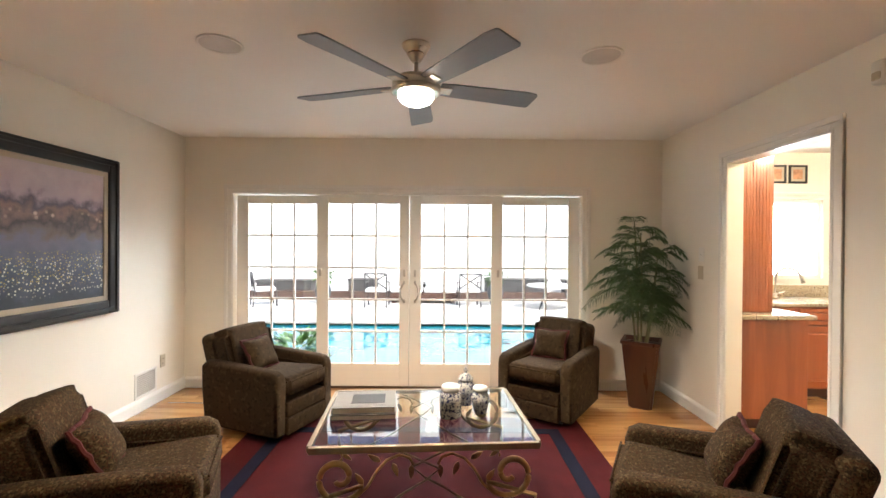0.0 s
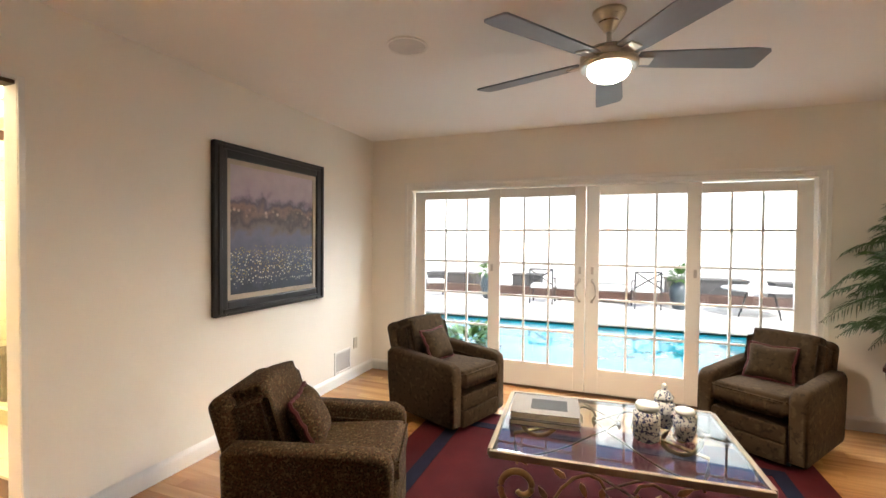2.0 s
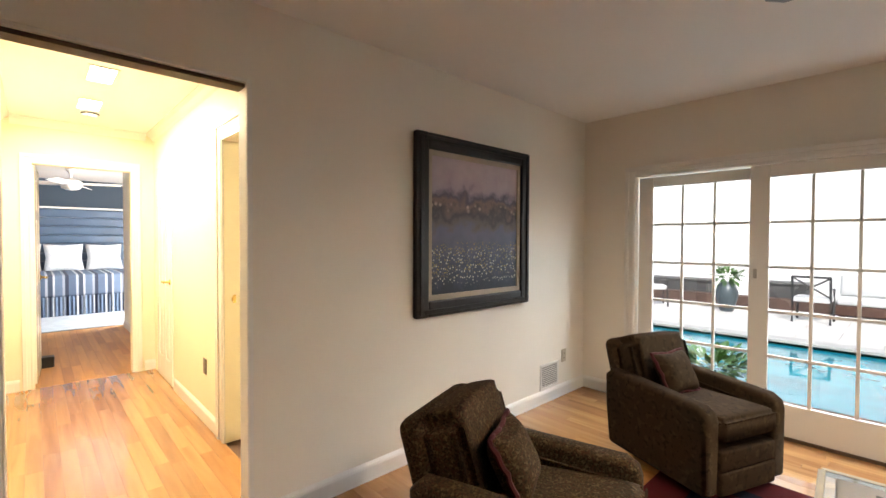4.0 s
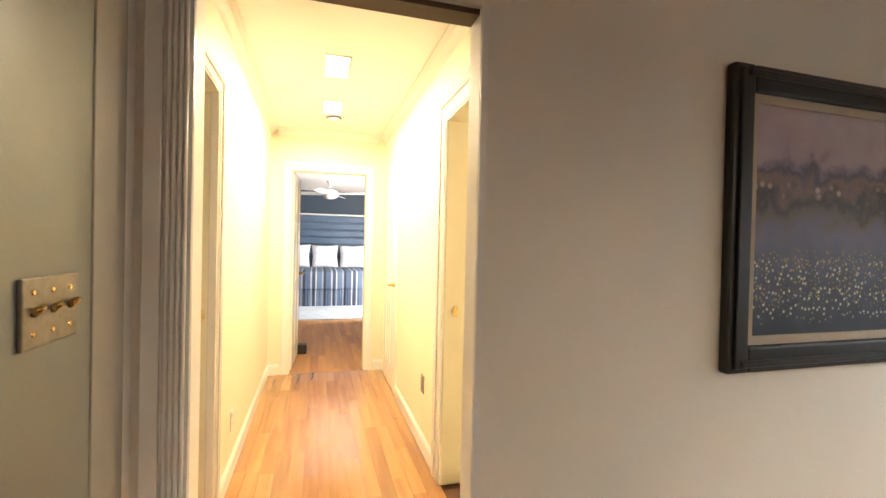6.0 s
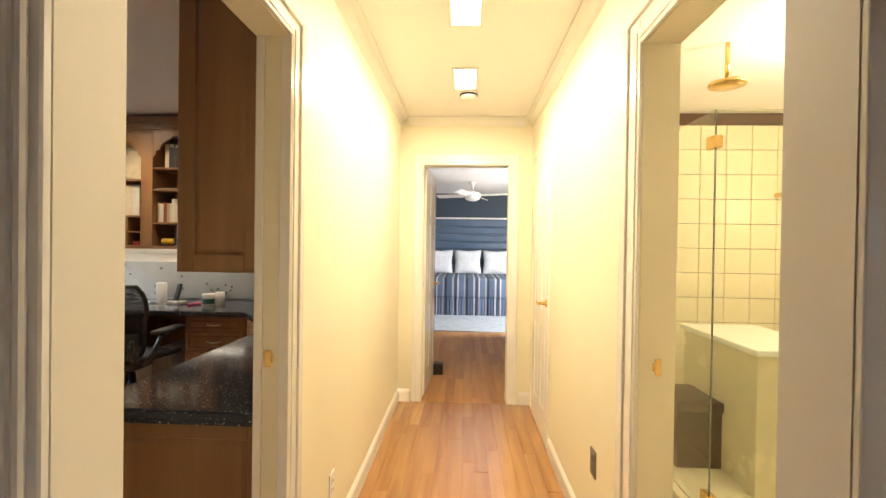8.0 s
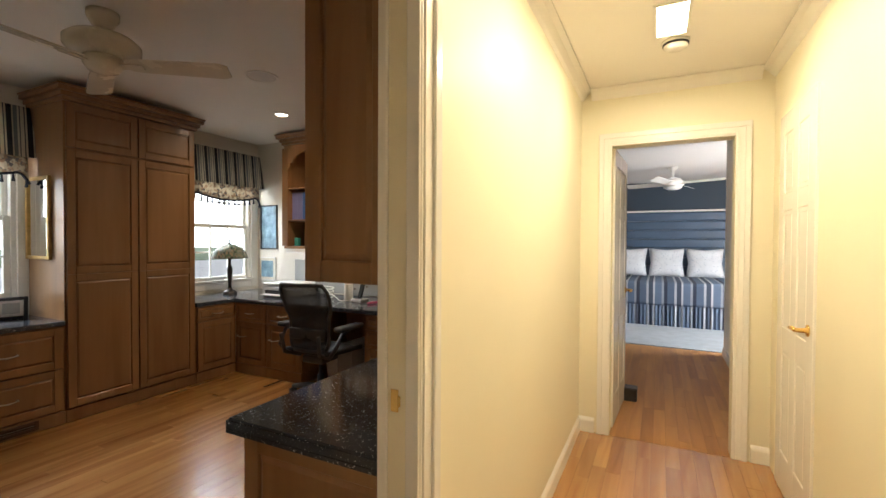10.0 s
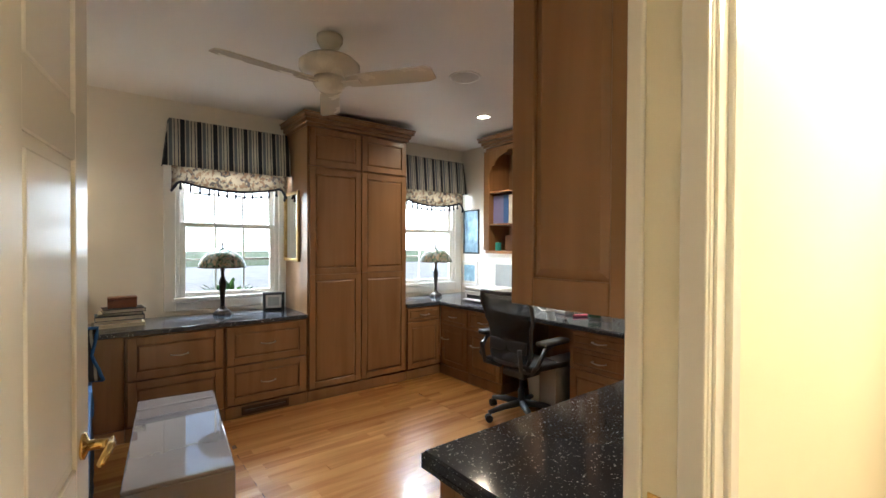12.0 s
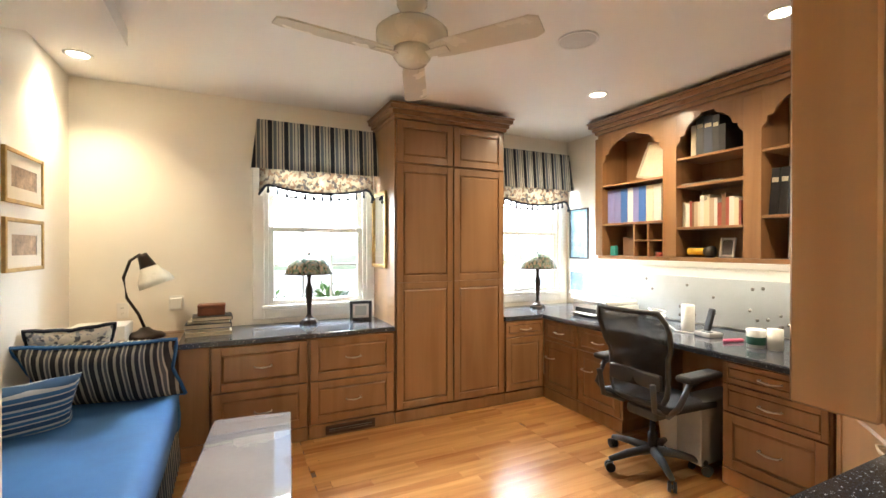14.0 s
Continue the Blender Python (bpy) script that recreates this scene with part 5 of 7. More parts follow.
# ---- bathroom glimpse ----
TILE = mat("cream_tile", (0.74, 0.66, 0.46), 0.25, vary=0.08, scale=3)
bt = structure("wall_bathroom_tiles", box(-6.2, -6.15, HN + T, 4.2, 0, 2.5), SUB, "cream tiled bathroom wall", "wall")
tm = mesh_of(box(0.0, 0.012, 0.002, 0.198, 0.002, 0.198, 0.003, 1), "tile", TILE)
for i in range(12):
    for k in range(12):
        o = new("tile", tm)
        o.parent, o.location = bt, (-6.15, HN + T + 0.2 * i, 0.2 * k)
bf = structure("floor_bathroom", box(-6.15, XW - TW, HN + T, 4.2, -0.012, 0.004), mat("cream_floor_tile", (0.70, 0.62, 0.42), 0.3, vary=0.08, scale=5), "cream tiled bathroom floor", "floor")
SHGLASS = glass("shower_glass", (0.93, 0.97, 0.9))
sh = thing("shower_screen", pose(-4.6, 2.28, 0), "frameless shower glass screen with brass fittings", "shower screen")
part("pane", box(-1.1, 0.0, -0.004, 0.004, 0.12, 2.05), SHGLASS, sh).visible_shadow = False
part("door_pane", box(-0.004, 0.004, 0.0, 0.9, 0.12, 2.05), SHGLASS, sh).visible_shadow = False
part("kerb", box(-1.12, 0.03, -0.05, 0.05, 0, 0.12, 0.006), TILE, sh)
part("kerb", box(-0.03, 0.031, 0.05, 0.95, 0, 0.119, 0.006), TILE, sh)
for z in (0.2, 1.9):
    part("clamp", box(-0.06, 0.012, -0.012, 0.03, z - 0.03, z + 0.03, 0.003), BRASS, sh, "brass glass clamp")
part("pull_bar", tube([(0.03, 0.5, 0.95), (0.05, 0.5, 1.0), (0.05, 0.5, 1.25), (0.03, 0.5, 1.3)], 0.009, 8), BRASS, sh, smooth=True)
shd = thing("rain_shower", pose(-4.9, 2.5, 2.5), "brass ceiling shower head and arm", "shower head")
part("arm", tube([(0, 0, 0), (0, 0, -0.2)], 0.012, 10), BRASS, shd, smooth=True)
part("head", lathe([(0.012, -0.2), (0.09, -0.215), (0.09, -0.23), (0.02, -0.235)], 24), BRASS, shd, smooth=True)
van = thing("bathroom_cabinet", pose(-5.3, 3.0, 0), "cream bathroom vanity cabinet with a pale top", "cabinet")
part("body", box(-0.5, 0.3, -0.25, 0.25, 0.0, 0.8, 0.005), TILE, van)
part("top", box(-0.52, 0.32, -0.27, 0.27, 0.8, 0.84, 0.008), WHITEP, van)
stl = thing("bath_stool", pose(-5.5, 2.62, 0.004), "dark slatted wooden shower stool", "stool")
part("seat", box(-0.2, 0.2, -0.15, 0.15, 0.36, 0.42, 0.008), COPPER, stl)
for x in (-0.16, 0.16):
    part("leg_panel", box(x - 0.02, x + 0.02, -0.14, 0.14, 0, 0.36, 0.004), COPPER, stl)
sc = thing("wall_sconce", pose(-5.6, 3.6, 1.75), "lit frosted glass bathroom wall lamp", "wall lamp")
part("shade", lathe([(0.05, -0.09), (0.075, -0.07), (0.06, 0.06), (0.04, 0.07)], 24), glow("bath_lamp_glass", (1.0, 0.85, 0.55), 10), sc, smooth=True)
part("bracket", box(-0.52, 0.0, -0.02, 0.02, 0.065, 0.10, 0.005), BRASS, sc)

# ---- bedroom through the far door ----
SATIN = mat("slate_blue_satin", (0.075, 0.12, 0.19), 0.4, vary=0.12, scale=3, sheen=0.3)
hb = thing("headboard", pose(-13.3, 1.2, 0), "tall slate blue channel upholstered headboard", "headboard")
for k in range(8):
    part("channel", box(0, 0.09, -1.5, 1.5, 0.55 + k * 0.187, 0.735 + k * 0.187, 0.04, 4), SATIN, hb, smooth=True)
part("top_ledge", box(0, 0.11, -1.53, 1.53, 2.05, 2.085, 0.004), WHITEP, hb)
STRIPE = bands("blue_grey_stripe_cover", [(3, (0.09, 0.13, 0.20)), (1, (0.42, 0.45, 0.5)), (2, (0.05, 0.07, 0.11)), (0.8, (0.55, 0.57, 0.6)), (3, (0.12, 0.17, 0.26)), (1, (0.3, 0.33, 0.38)), (1.5, (0.03, 0.04, 0.07))], 0.42, 1)
bed = thing("bed", pose(-13.18, 1.2, 0.012), "wide bed with a blue grey striped cover and pleated skirt", "bed")
part("base", box(0.05, 2.0, -1.0, 1.0, 0.05, 0.42), WHITEP, bed)
part("mattress_cover", box(0.02, 2.05, -1.05, 1.05, 0.34, 0.74, 0.06, 4), STRIPE, bed, smooth=True)
bm = bmesh.new()
for k in range(70):
    bm.faces.new([bm.verts.new((2.0 + 0.02 * (q % 2), -1.02 + 2.04 * q / 70, z)) for q, z in ((k, 0.38), (k + 1, 0.38), (k + 1, 0.0), (k, 0.0))])
bmesh.ops.remove_doubles(bm, verts=bm.verts, dist=1e-5)
bmesh.ops.solidify(bm, geom=bm.faces[:], thickness=0.004)
part("bed_skirt", bm, STRIPE, bed)
DOTTED = blotch("dotted_white_linen", (0.66, 0.68, 0.71), [(0.3, 0.36, 0.45)], 26, 0.22, 0.9, 0.05, kind="cells")
for k in range(-1, 2):
    throw_pillow(pose(-12.72, 1.2 + 0.66 * k, 1.01, 0, 68, 0) @ pose(0, 0, 0, 0, 0, 90), DOTTED, "white square bed pillow with small blue dots", 0.64, 0.62, None, 0.2, "bed_pillow")
br = thing("bedroom_rug", pose(-10.6, 1.2, 0), "pale grey blue rug under the bed", "rug")
part("field", box(-1.1, 1.05, -2.0, 2.0, 0.001, 0.014, 0.004, 1), mat("pale_blue_wool", (0.36, 0.40, 0.44), 0.95, vary=0.15, fine=250, bump=0.5), br)
bfan = thing("ceiling_fan", pose(-11.3, 1.26, 2.68), "white bedroom ceiling fan with a round light", "ceiling fan")
part("rod", lathe([(0.08, 0), (0.075, -0.03), (0.03, -0.07), (0.022, -0.10), (0.022, -0.20)], 20), WHITEP, bfan, smooth=True)
part("motor", lathe([(0.03, -0.17), (0.12, -0.20), (0.19, -0.26), (0.16, -0.31)], 28), WHITEP, bfan, smooth=True)
part("light_bowl", lathe([(0.15, -0.31), (0.14, -0.35), (0.08, -0.38), (0.01, -0.39)], 28), WHITEP, bfan, smooth=True)
for k in range(4):
    part("blade", box(0.15, 0.78, -0.075, 0.075, -0.004, 0.004, 0.003, 1), WHITEP, bfan, at=pose(0, 0, -0.27, 0, 0, 68 + 90 * k) @ pose(0, 0, 0, 20, 0, 0))
ceiling_speaker(-8.6, 1.2, 2.68, SPK)
bx = thing("door_stop_box", pose(-7.22, 0.83, 0), "small dark box standing on the bedroom floor as a doorstop", "box")
part("body", box(-0.06, 0.06, -0.07, 0.07, 0.0, 0.11, 0.012, 3), mat("dark_leather_box", (0.03, 0.026, 0.025), 0.4, vary=0.4, scale=30), bx)
part("lid", box(-0.062, 0.062, -0.072, 0.072, 0.08, 0.118, 0.012, 3), bpy.data.materials["dark_leather_box"], bx)
structure("wall_bedroom_return", box(-9.4, HX - T, 1.80, 1.92, 0, 2.679), PAINT, "plain pale bedroom wall beside the door", "wall")


# ---- study: built-in cabinets ----
DKGRAN = blotch("blue_black_granite", (0.045, 0.050, 0.062), [(0.62, 0.63, 0.65), (0.12, 0.13, 0.155)], 120, 0.655, 0.10, 0.04, bump=0.0)
CT, CH0 = 0.79, 0.752


def pull(parent, x, z, y=-0.02, w=0.11):
    pts = [(x - w / 2, y, z), (x - w / 2, y - 0.022, z), (x - w / 4, y - 0.028, z - 0.004), (x, y - 0.03, z - 0.006), (x + w / 4, y - 0.028, z - 0.004), (x + w / 2, y - 0.022, z), (x + w / 2, y, z)]
    return part("handle", tube(pts, [0.006, 0.005, 0.0045, 0.0065, 0.0045, 0.005, 0.006], 8), NICKEL, parent, "nickel bow handle", True)


def unit(name, m, w, d, h, fronts, label, plinth=0.10, material=None, group="maple study cabinets"):
    """A cabinet unit in local axes, front on y = 0 facing -y; fronts: (part name, x0, x1, z0, z1, handle x, handle z)."""
    u = thing(name, m, label, "cabinet", group)
    mt = material or MAPLE
    part("body", box(0, w, 0, d, plinth, h, 0.002, 1), mt, u)
    if plinth:
        part("plinth", box(0, w, -0.012, d, 0, plinth - 0.001, 0.004, 1), mt, u)
    for n, x0, x1, z0, z1, hx, hz in fronts:
        rim = 0.055 if z1 - z0 > 0.2 else 0.03
        f = part(n, raised(bmesh.new(), x0, x1, z0, z1, -0.001, rim), mt, u)
        if hx is not None:
            pull(f, hx, hz)
    return u


def south(x, w, d=0.58):
    return pose(x, -3.02, 0, 0, 0, 180)


drawers2 = [("drawer_front", 0.012, 0.655, 0.435, 0.742, 0.333, 0.59), ("drawer_front", 0.012, 0.655, 0.112, 0.425, 0.333, 0.27)]
unit("drawer_cabinet", south(-4.015, 0.672), 0.672, 0.57, CH0, drawers2, "maple base cabinet with two wide raised panel drawers")
unit("drawer_cabinet", south(-3.37, 0.642), 0.642, 0.57, CH0, [(n, a, b - 0.025, c, e, hx, hz) for n, a, b, c, e, hx, hz in drawers2], "maple base cabinet with two wide drawers under the window")
unit("filler_panel", south(-3.19, 0.178), 0.178, 0.57, CH0, [], "plain maple filler panel beside the daybed")
vg = vent("floor_vent", pose(-4.33, -3.006, 0.05, 0, 0, 180), 0.36, 0.045, 3, "brown metal vent grille in the cabinet plinth", mat("brown_grille", (0.09, 0.05, 0.03), 0.5, 0.4))
tall = [("door", 0.012, 0.52, 0.112, 1.14, None, 0), ("door", 0.53, 1.038, 0.112, 1.14, None, 0), ("upper_panel", 0.012, 0.52, 1.142, 2.10, None, 0), ("upper_panel", 0.53, 1.038, 1.142, 2.10, None, 0), ("top_door", 0.012, 0.52, 2.12, 2.46, None, 0), ("top_door", 0.53, 1.038, 2.12, 2.46, None, 0)]
tc_ = unit("tall_cabinet", south(-4.69, 1.05), 1.05, 0.57, 2.47, tall, "tall maple cupboard with raised panel doors between the windows")


def crown_run(parent, x0, x1, y0, z, mt, depth, left=True, right=True):
    """Stepped crown on a cabinet's top, local axes."""
    for k, (o, a, b) in enumerate(((0.012, 0, 0.03), (0.03, 0.03, 0.065), (0.055, 0.065, 0.10), (0.065, 0.10, 0.115))):
        part("crown", box(x0 - (o if left else 0), x1 + (o if right else 0), y0 - o, depth, z + a, z + b, 0.004, 1), mt, parent)


crown_run(tc_, 0, 1.05, -0.02, 2.471, MAPLE, 0.565)
unit("base_cabinet", south(-5.742, 0.45), 0.45, 0.57, CH0, [("drawer_front", 0.012, 0.44, 0.605, 0.742, 0.225, 0.67), ("door", 0.012, 0.44, 0.112, 0.595, None, 0)], "narrow maple base cabinet with a drawer and door")
DX = -6.20


def west(y0):
    return pose(DX, y0, 0, 0, 0, 90)


unit("base_cabinet", west(-3.018), 0.47, 0.78, CH0, [("drawer_front", 0.03, 0.46, 0.56, 0.742, 0.245, 0.65), ("door", 0.03, 0.46, 0.112, 0.55, 0.12, 0.40)], "maple desk cabinet with a drawer above a door")
unit("base_cabinet", west(-2.546), 0.47, 0.78, CH0, [("drawer_front", 0.01, 0.46, 0.56, 0.742, 0.235, 0.65), ("door", 0.01, 0.46, 0.112, 0.55, 0.12, 0.40)], "maple desk cabinet with a drawer above a door")
unit("drawer_cabinet", west(-1.32), 0.54, 0.78, CH0, [("drawer_front", 0.01, 0.53, 0.62, 0.742, 0.27, 0.68), ("drawer_front", 0.01, 0.53, 0.45, 0.61, 0.27, 0.53), ("drawer_front", 0.01, 0.53, 0.112, 0.44, 0.27, 0.28)], "maple desk pedestal with three drawers and bow handles")
diag = math.degrees(math.atan2(0.47, 0.60))
unit("corner_cabinet", pose(-6.19, -0.75, 0, 0, 0, diag), 0.76, 0.45, CH0, [("door", 0.03, 0.73, 0.112, 0.742, 0.58, 0.66)], "diagonal maple corner cabinet under the desk counter")
unit("base_cabinet", pose(-5.58, -0.265, 0), 0.76, 0.68, CH0, [("drawer_front", 0.01, 0.75, 0.60, 0.742, 0.38, 0.67), ("door", 0.01, 0.75, 0.112, 0.59, 0.3, 0.5)], "maple peninsula cabinet under the dark counter")
pe = unit("base_cabinet", pose(-4.818, -0.265, 0), 0.76, 0.68, CH0, [("drawer_front", 0.01, 0.75, 0.60, 0.742, 0.38, 0.67), ("door", 0.01, 0.75, 0.112, 0.59, 0.3, 0.5)], "maple peninsula cabinet with a panelled end by the doorway")
part("end_panel", raised(bmesh.new(), 0.01, 0.66, 0.112, 0.742, -0.001, 0.07), MAPLE, pe, at=pose(0.76, 0.005, 0, 0, 0, 90))
kn = thing("desk_back_panel", pose(-6.9, -2.07, 0), "dark maple panel behind the desk kneehole", "panel")
part("panel", box(0, 0.02, 0.0, 0.66, 0, CH0), MAPLE, kn)

ct = thing("desk_counter", pose(0, 0, CH0 + 0.001), "polished speckled blue black granite desk counter", "worktop")
o = [(-6.998, -3.598), (-5.745, -3.598), (-5.745, -2.995), (-6.165, -2.995), (-6.165, -0.775), (-5.585, -0.295), (-4.0, -0.295), (-4.0, 0.418), (-6.998, 0.418)]
bm = prism(o, 0, CT - CH0 - 0.001, "xy")
bmesh.ops.bevel(bm, geom=[e for e in bm.edges if abs(e.verts[0].co.z - e.verts[1].co.z) < 1e-5 and e.verts[0].co.z > 0.02], offset=0.008, segments=3, affect="EDGES")
part("slab", bm, DKGRAN, ct)
part("drip_edge", box(-4.003, -3.996, -0.29, 0.415, -0.012, 0.002), DKGRAN, ct)
ct = thing("window_counter", pose(0, 0, CH0 + 0.001), "polished blue black granite counter under the window", "worktop")
part("slab", box(-4.688, -3.18, -3.598, -2.995, 0, CT - CH0 - 0.001, 0.006, 3), DKGRAN, ct)
WOODTOP = wood("oak_corner_top", (0.30, 0.17, 0.08), (0.46, 0.28, 0.14), "x", 0.3, "object", 0.3)
ct = thing("corner_shelf", pose(0, 0, CH0 - 0.01), "light wooden corner top behind the daybed", "shelf")
part("top", box(-3.179, -2.502, -3.598, -3.10, 0, 0.045, 0.005), WOODTOP, ct)
part("support", box(-3.179, -2.502, -3.59, -3.14, -0.742, -0.001), MAPLE, ct)

# wall cabinet over the peninsula
wc = thing("wall_cabinet", pose(-5.47, 0.133, 1.29), "maple wall cabinet with a raised panel end above the counter", "cabinet", "maple study cabinets")
part("body", box(0, 1.50, 0, 0.285, 0, 1.25, 0.002, 1), MAPLE, wc)
for k in range(3):
    part("door", raised(bmesh.new(), 0.01 + 0.497 * k, 0.49 + 0.497 * k, 0.01, 1.23, -0.001, 0.065), MAPLE, wc)
part("end_panel", raised(bmesh.new(), -0.02, 0.282, 0.0, 1.25, -0.001, 0.062, 0.016), MAPLE, wc, at=pose(1.50, 0.0, 0, 0, 0, 90))
crown_run(wc, 0, 1.515, -0.02, 1.2505, MAPLE, 0.282, False, True)

# ---- bookcase over the desk ----
bc = thing("bookcase", pose(-6.66, -2.79, 1.32, 0, 0, 90), "maple wall bookcase with arched openings over the desk", "bookcase")
BW, BH = 2.98, 1.17
part("back", box(0, BW, 0.32, 0.336, 0, BH), MAPLE, bc)
part("bottom", box(0, BW, 0.0, 0.32, 0.0, 0.03, 0.002, 1), MAPLE, bc)
part("top", box(0, BW, 0.0, 0.32, BH - 0.03, BH), MAPLE, bc)
UP = [(-0.03, 0.06), (0.70, 0.82), (1.32, 1.435), (2.04, 2.14), (2.89, 2.98)]
for a, b in UP:
    part("upright", box(a, b, -0.004, 0.32, 0.031, BH - 0.031, 0.002, 1), MAPLE, bc)
for (a, b), (c, d) in zip(UP, UP[1:]):
    l, r, mid = b, c, (b + c) / 2
    w = (r - l) / 2
    arch = [(l, BH - 0.031), (l, BH - 0.27), (l + 0.03, BH - 0.235), (l + 0.035, BH - 0.20), (l + 0.07, BH - 0.19)]
    arch += [(mid - (w - 0.07) * math.cos(t) * 0.98, BH - 0.19 + 0.115 * math.sin(t)) for t in (0.3, 0.6, 0.9, 1.15)]
    arch += [(mid - 0.055, BH - 0.07), (mid - 0.05, BH - 0.055), (mid + 0.05, BH - 0.055), (mid + 0.055, BH - 0.07)]
    arch += [(mid + (w - 0.07) * math.cos(t) * 0.98, BH - 0.19 + 0.115 * math.sin(t)) for t in (1.15, 0.9, 0.6, 0.3)]
    arch += [(r - 0.07, BH - 0.19), (r - 0.035, BH - 0.20), (r - 0.03, BH - 0.235), (r, BH - 0.27), (r, BH - 0.031)]
    part("arched_valance", prism(list(reversed(arch)), -0.003, 0.018), MAPLE, bc)


def shelf(k, z):
    part("shelf", box(UP[k][1], UP[k + 1][0], 0.006, 0.318, z, z + 0.02, 0.003, 1), MAPLE, bc)


for k, zs in enumerate(((0.31, 0.67), (0.245, 0.57, 0.785), (0.30, 0.74), (0.3, 0.66))):
    for z in zs:
        shelf(k, z)
part("divider", box(0.40, 0.412, 0.01, 0.318, 0.031, 0.309), MAPLE, bc)
part("divider", box(0.545, 0.557, 0.01, 0.318, 0.031, 0.309), MAPLE, bc)
part("divider", box(0.413, 0.689, 0.01, 0.318, 0.16, 0.172), MAPLE, bc)
crown_run(bc, 0, BW, -0.02, BH + 0.001, MAPLE, 0.33)
part("light_rail", box(0.02, BW - 0.02, 0.0, 0.02, -0.045, -0.001, 0.003, 1), WHITEP, bc)
BINDING = [mat("binding_%s" % n, c, 0.5, vary=0.15, bump=0.08) for n, c in (("violet", (0.20, 0.20, 0.42)), ("blue", (0.05, 0.14, 0.42)), ("pale", (0.62, 0.6, 0.55)), ("navy", (0.02, 0.025, 0.05)), ("black", (0.015, 0.014, 0.015)), ("cream", (0.6, 0.53, 0.38)), ("brown", (0.20, 0.10, 0.05)), ("red", (0.28, 0.06, 0.04)), ("tan", (0.42, 0.32, 0.22)))]


def upright_book(x, z, w, d, h, cover, label, group, lean=0.0, y=0.06):
    """A volume standing on a bookcase shelf, local to the bookcase; spine to the room."""
    b = thing("book", bc.matrix_basis @ pose(x, y, z, 0, lean, 0), label, "book", group)
    bm = box(0, 0.003, 0, d, 0, h)
    add_box(bm, w - 0.003, w, 0, d, 0, h)
    add_box(bm, 0.003, w - 0.003, 0, 0.004, 0, h)
    part("cover", bm, cover, b)
    part("page_block", box(0.004, w - 0.004, 0.005, d - 0.004, 0.003, h - 0.004), PAGES, b)
    if h > 0.2 and cover in (BINDING[3], BINDING[4]):
        part("spine_label", box(0.006, w - 0.006, -0.001, 0.0005, h * 0.7, h * 0.8), BINDING[5], b)
    return b


x = 0.066
for c, w in ((0, 0.085), (0, 0.07), (1, 0.075), (2, 0.06), (0, 0.06), (1, 0.075), (5, 0.075), (2, 0.075)):
    upright_book(x, 0.331, w - 0.002, 0.24, 0.31, BINDING[c], "tall ring binder standing in a row on the shelf", "binders in the bookcase")
    x += w
brng = random.Random(4)
x = 0.83
for k in range(19):
    w = brng.choice((0.018, 0.024, 0.03, 0.036))
    if x + w > 1.31:
        break
    upright_book(x, 0.266, w - 0.001, 0.17, brng.uniform(0.17, 0.25), BINDING[brng.choice((5, 2, 8, 2, 7, 5, 5, 8, 6))], "worn paperback book standing in a row", "books in the bookcase")
    x += w
x = 0.90
for c, w, h in ((5, 0.04, 0.24), (4, 0.06, 0.30), (3, 0.065, 0.29), (4, 0.05, 0.28), (4, 0.045, 0.2)):
    upright_book(x, 0.806, w - 0.001, 0.22, h, BINDING[c], "thick dark reference book on the upper shelf", "books in the bookcase")
    x += w + 0.001
x = 1.445
for k in range(6):
    upright_book(x, 0.321, 0.05, 0.24, 0.31, BINDING[4], "black ring binder standing on the shelf", "binders in the bookcase", 4)
    x += 0.056
fr = framed("picture_frame", bc.matrix_basis @ pose(0.50, 0.19, 0.86, -14, 12, 0), 0.30, 0.33, 0.02, 0.018, LINEN, mat("cream_certificate", (0.66, 0.58, 0.42), 0.6, vary=0.12, scale=12), "cream framed certificate leaning on the top shelf", category="picture")
bx = thing("storage_box", bc.matrix_basis @ pose(0.17, 0.10, 0.031), "brown cardboard box in the lower bookcase compartment", "box")
part("body", box(0.04, 0.20, 0, 0.18, 0, 0.17, 0.003), mat("brown_card", (0.24, 0.14, 0.08), 0.8, vary=0.1), bx)
bx = thing("tape_box", bc.matrix_basis @ pose(0.105, 0.05, 0.031, 0, 0, 12), "small turquoise box on the shelf", "box")
part("body", box(0, 0.05, 0, 0.05, 0, 0.09, 0.004), mat("turquoise_card", (0.05, 0.35, 0.32), 0.5), bx)
bx = thing("tape_roll", bc.matrix_basis @ pose(0.62, 0.06, 0.031), "red tape dispenser in a pigeonhole", "tape")
part("body", lathe([(0.015, 0), (0.032, 0.0), (0.032, 0.04), (0.015, 0.04)], 20), mat("red_plastic", (0.45, 0.05, 0.03), 0.4), bx, smooth=True)
fl = thing("flashlight", bc.matrix_basis @ pose(0.86, 0.08, 0.075), "yellow and black flashlight lying on the shelf", "flashlight")
part("barrel", lathe([(0.03, 0), (0.03, 0.13)], 20), mat("yellow_plastic", (0.65, 0.42, 0.03), 0.35), fl, smooth=True, at=pose(0, 0.02, 0, 0, 90, 0))
part("head", lathe([(0.032, 0.13), (0.044, 0.16), (0.044, 0.19)], 20), BLACK, fl, smooth=True, at=pose(0, 0.02, 0, 0, 90, 0))
framed("picture_frame", bc.matrix_basis @ pose(1.16, 0.10, 0.105, -10, 0, 0), 0.11, 0.145, 0.018, 0.012, SILVER, DARKCOVER, "small silver photo frame on the bookcase shelf", category="picture")
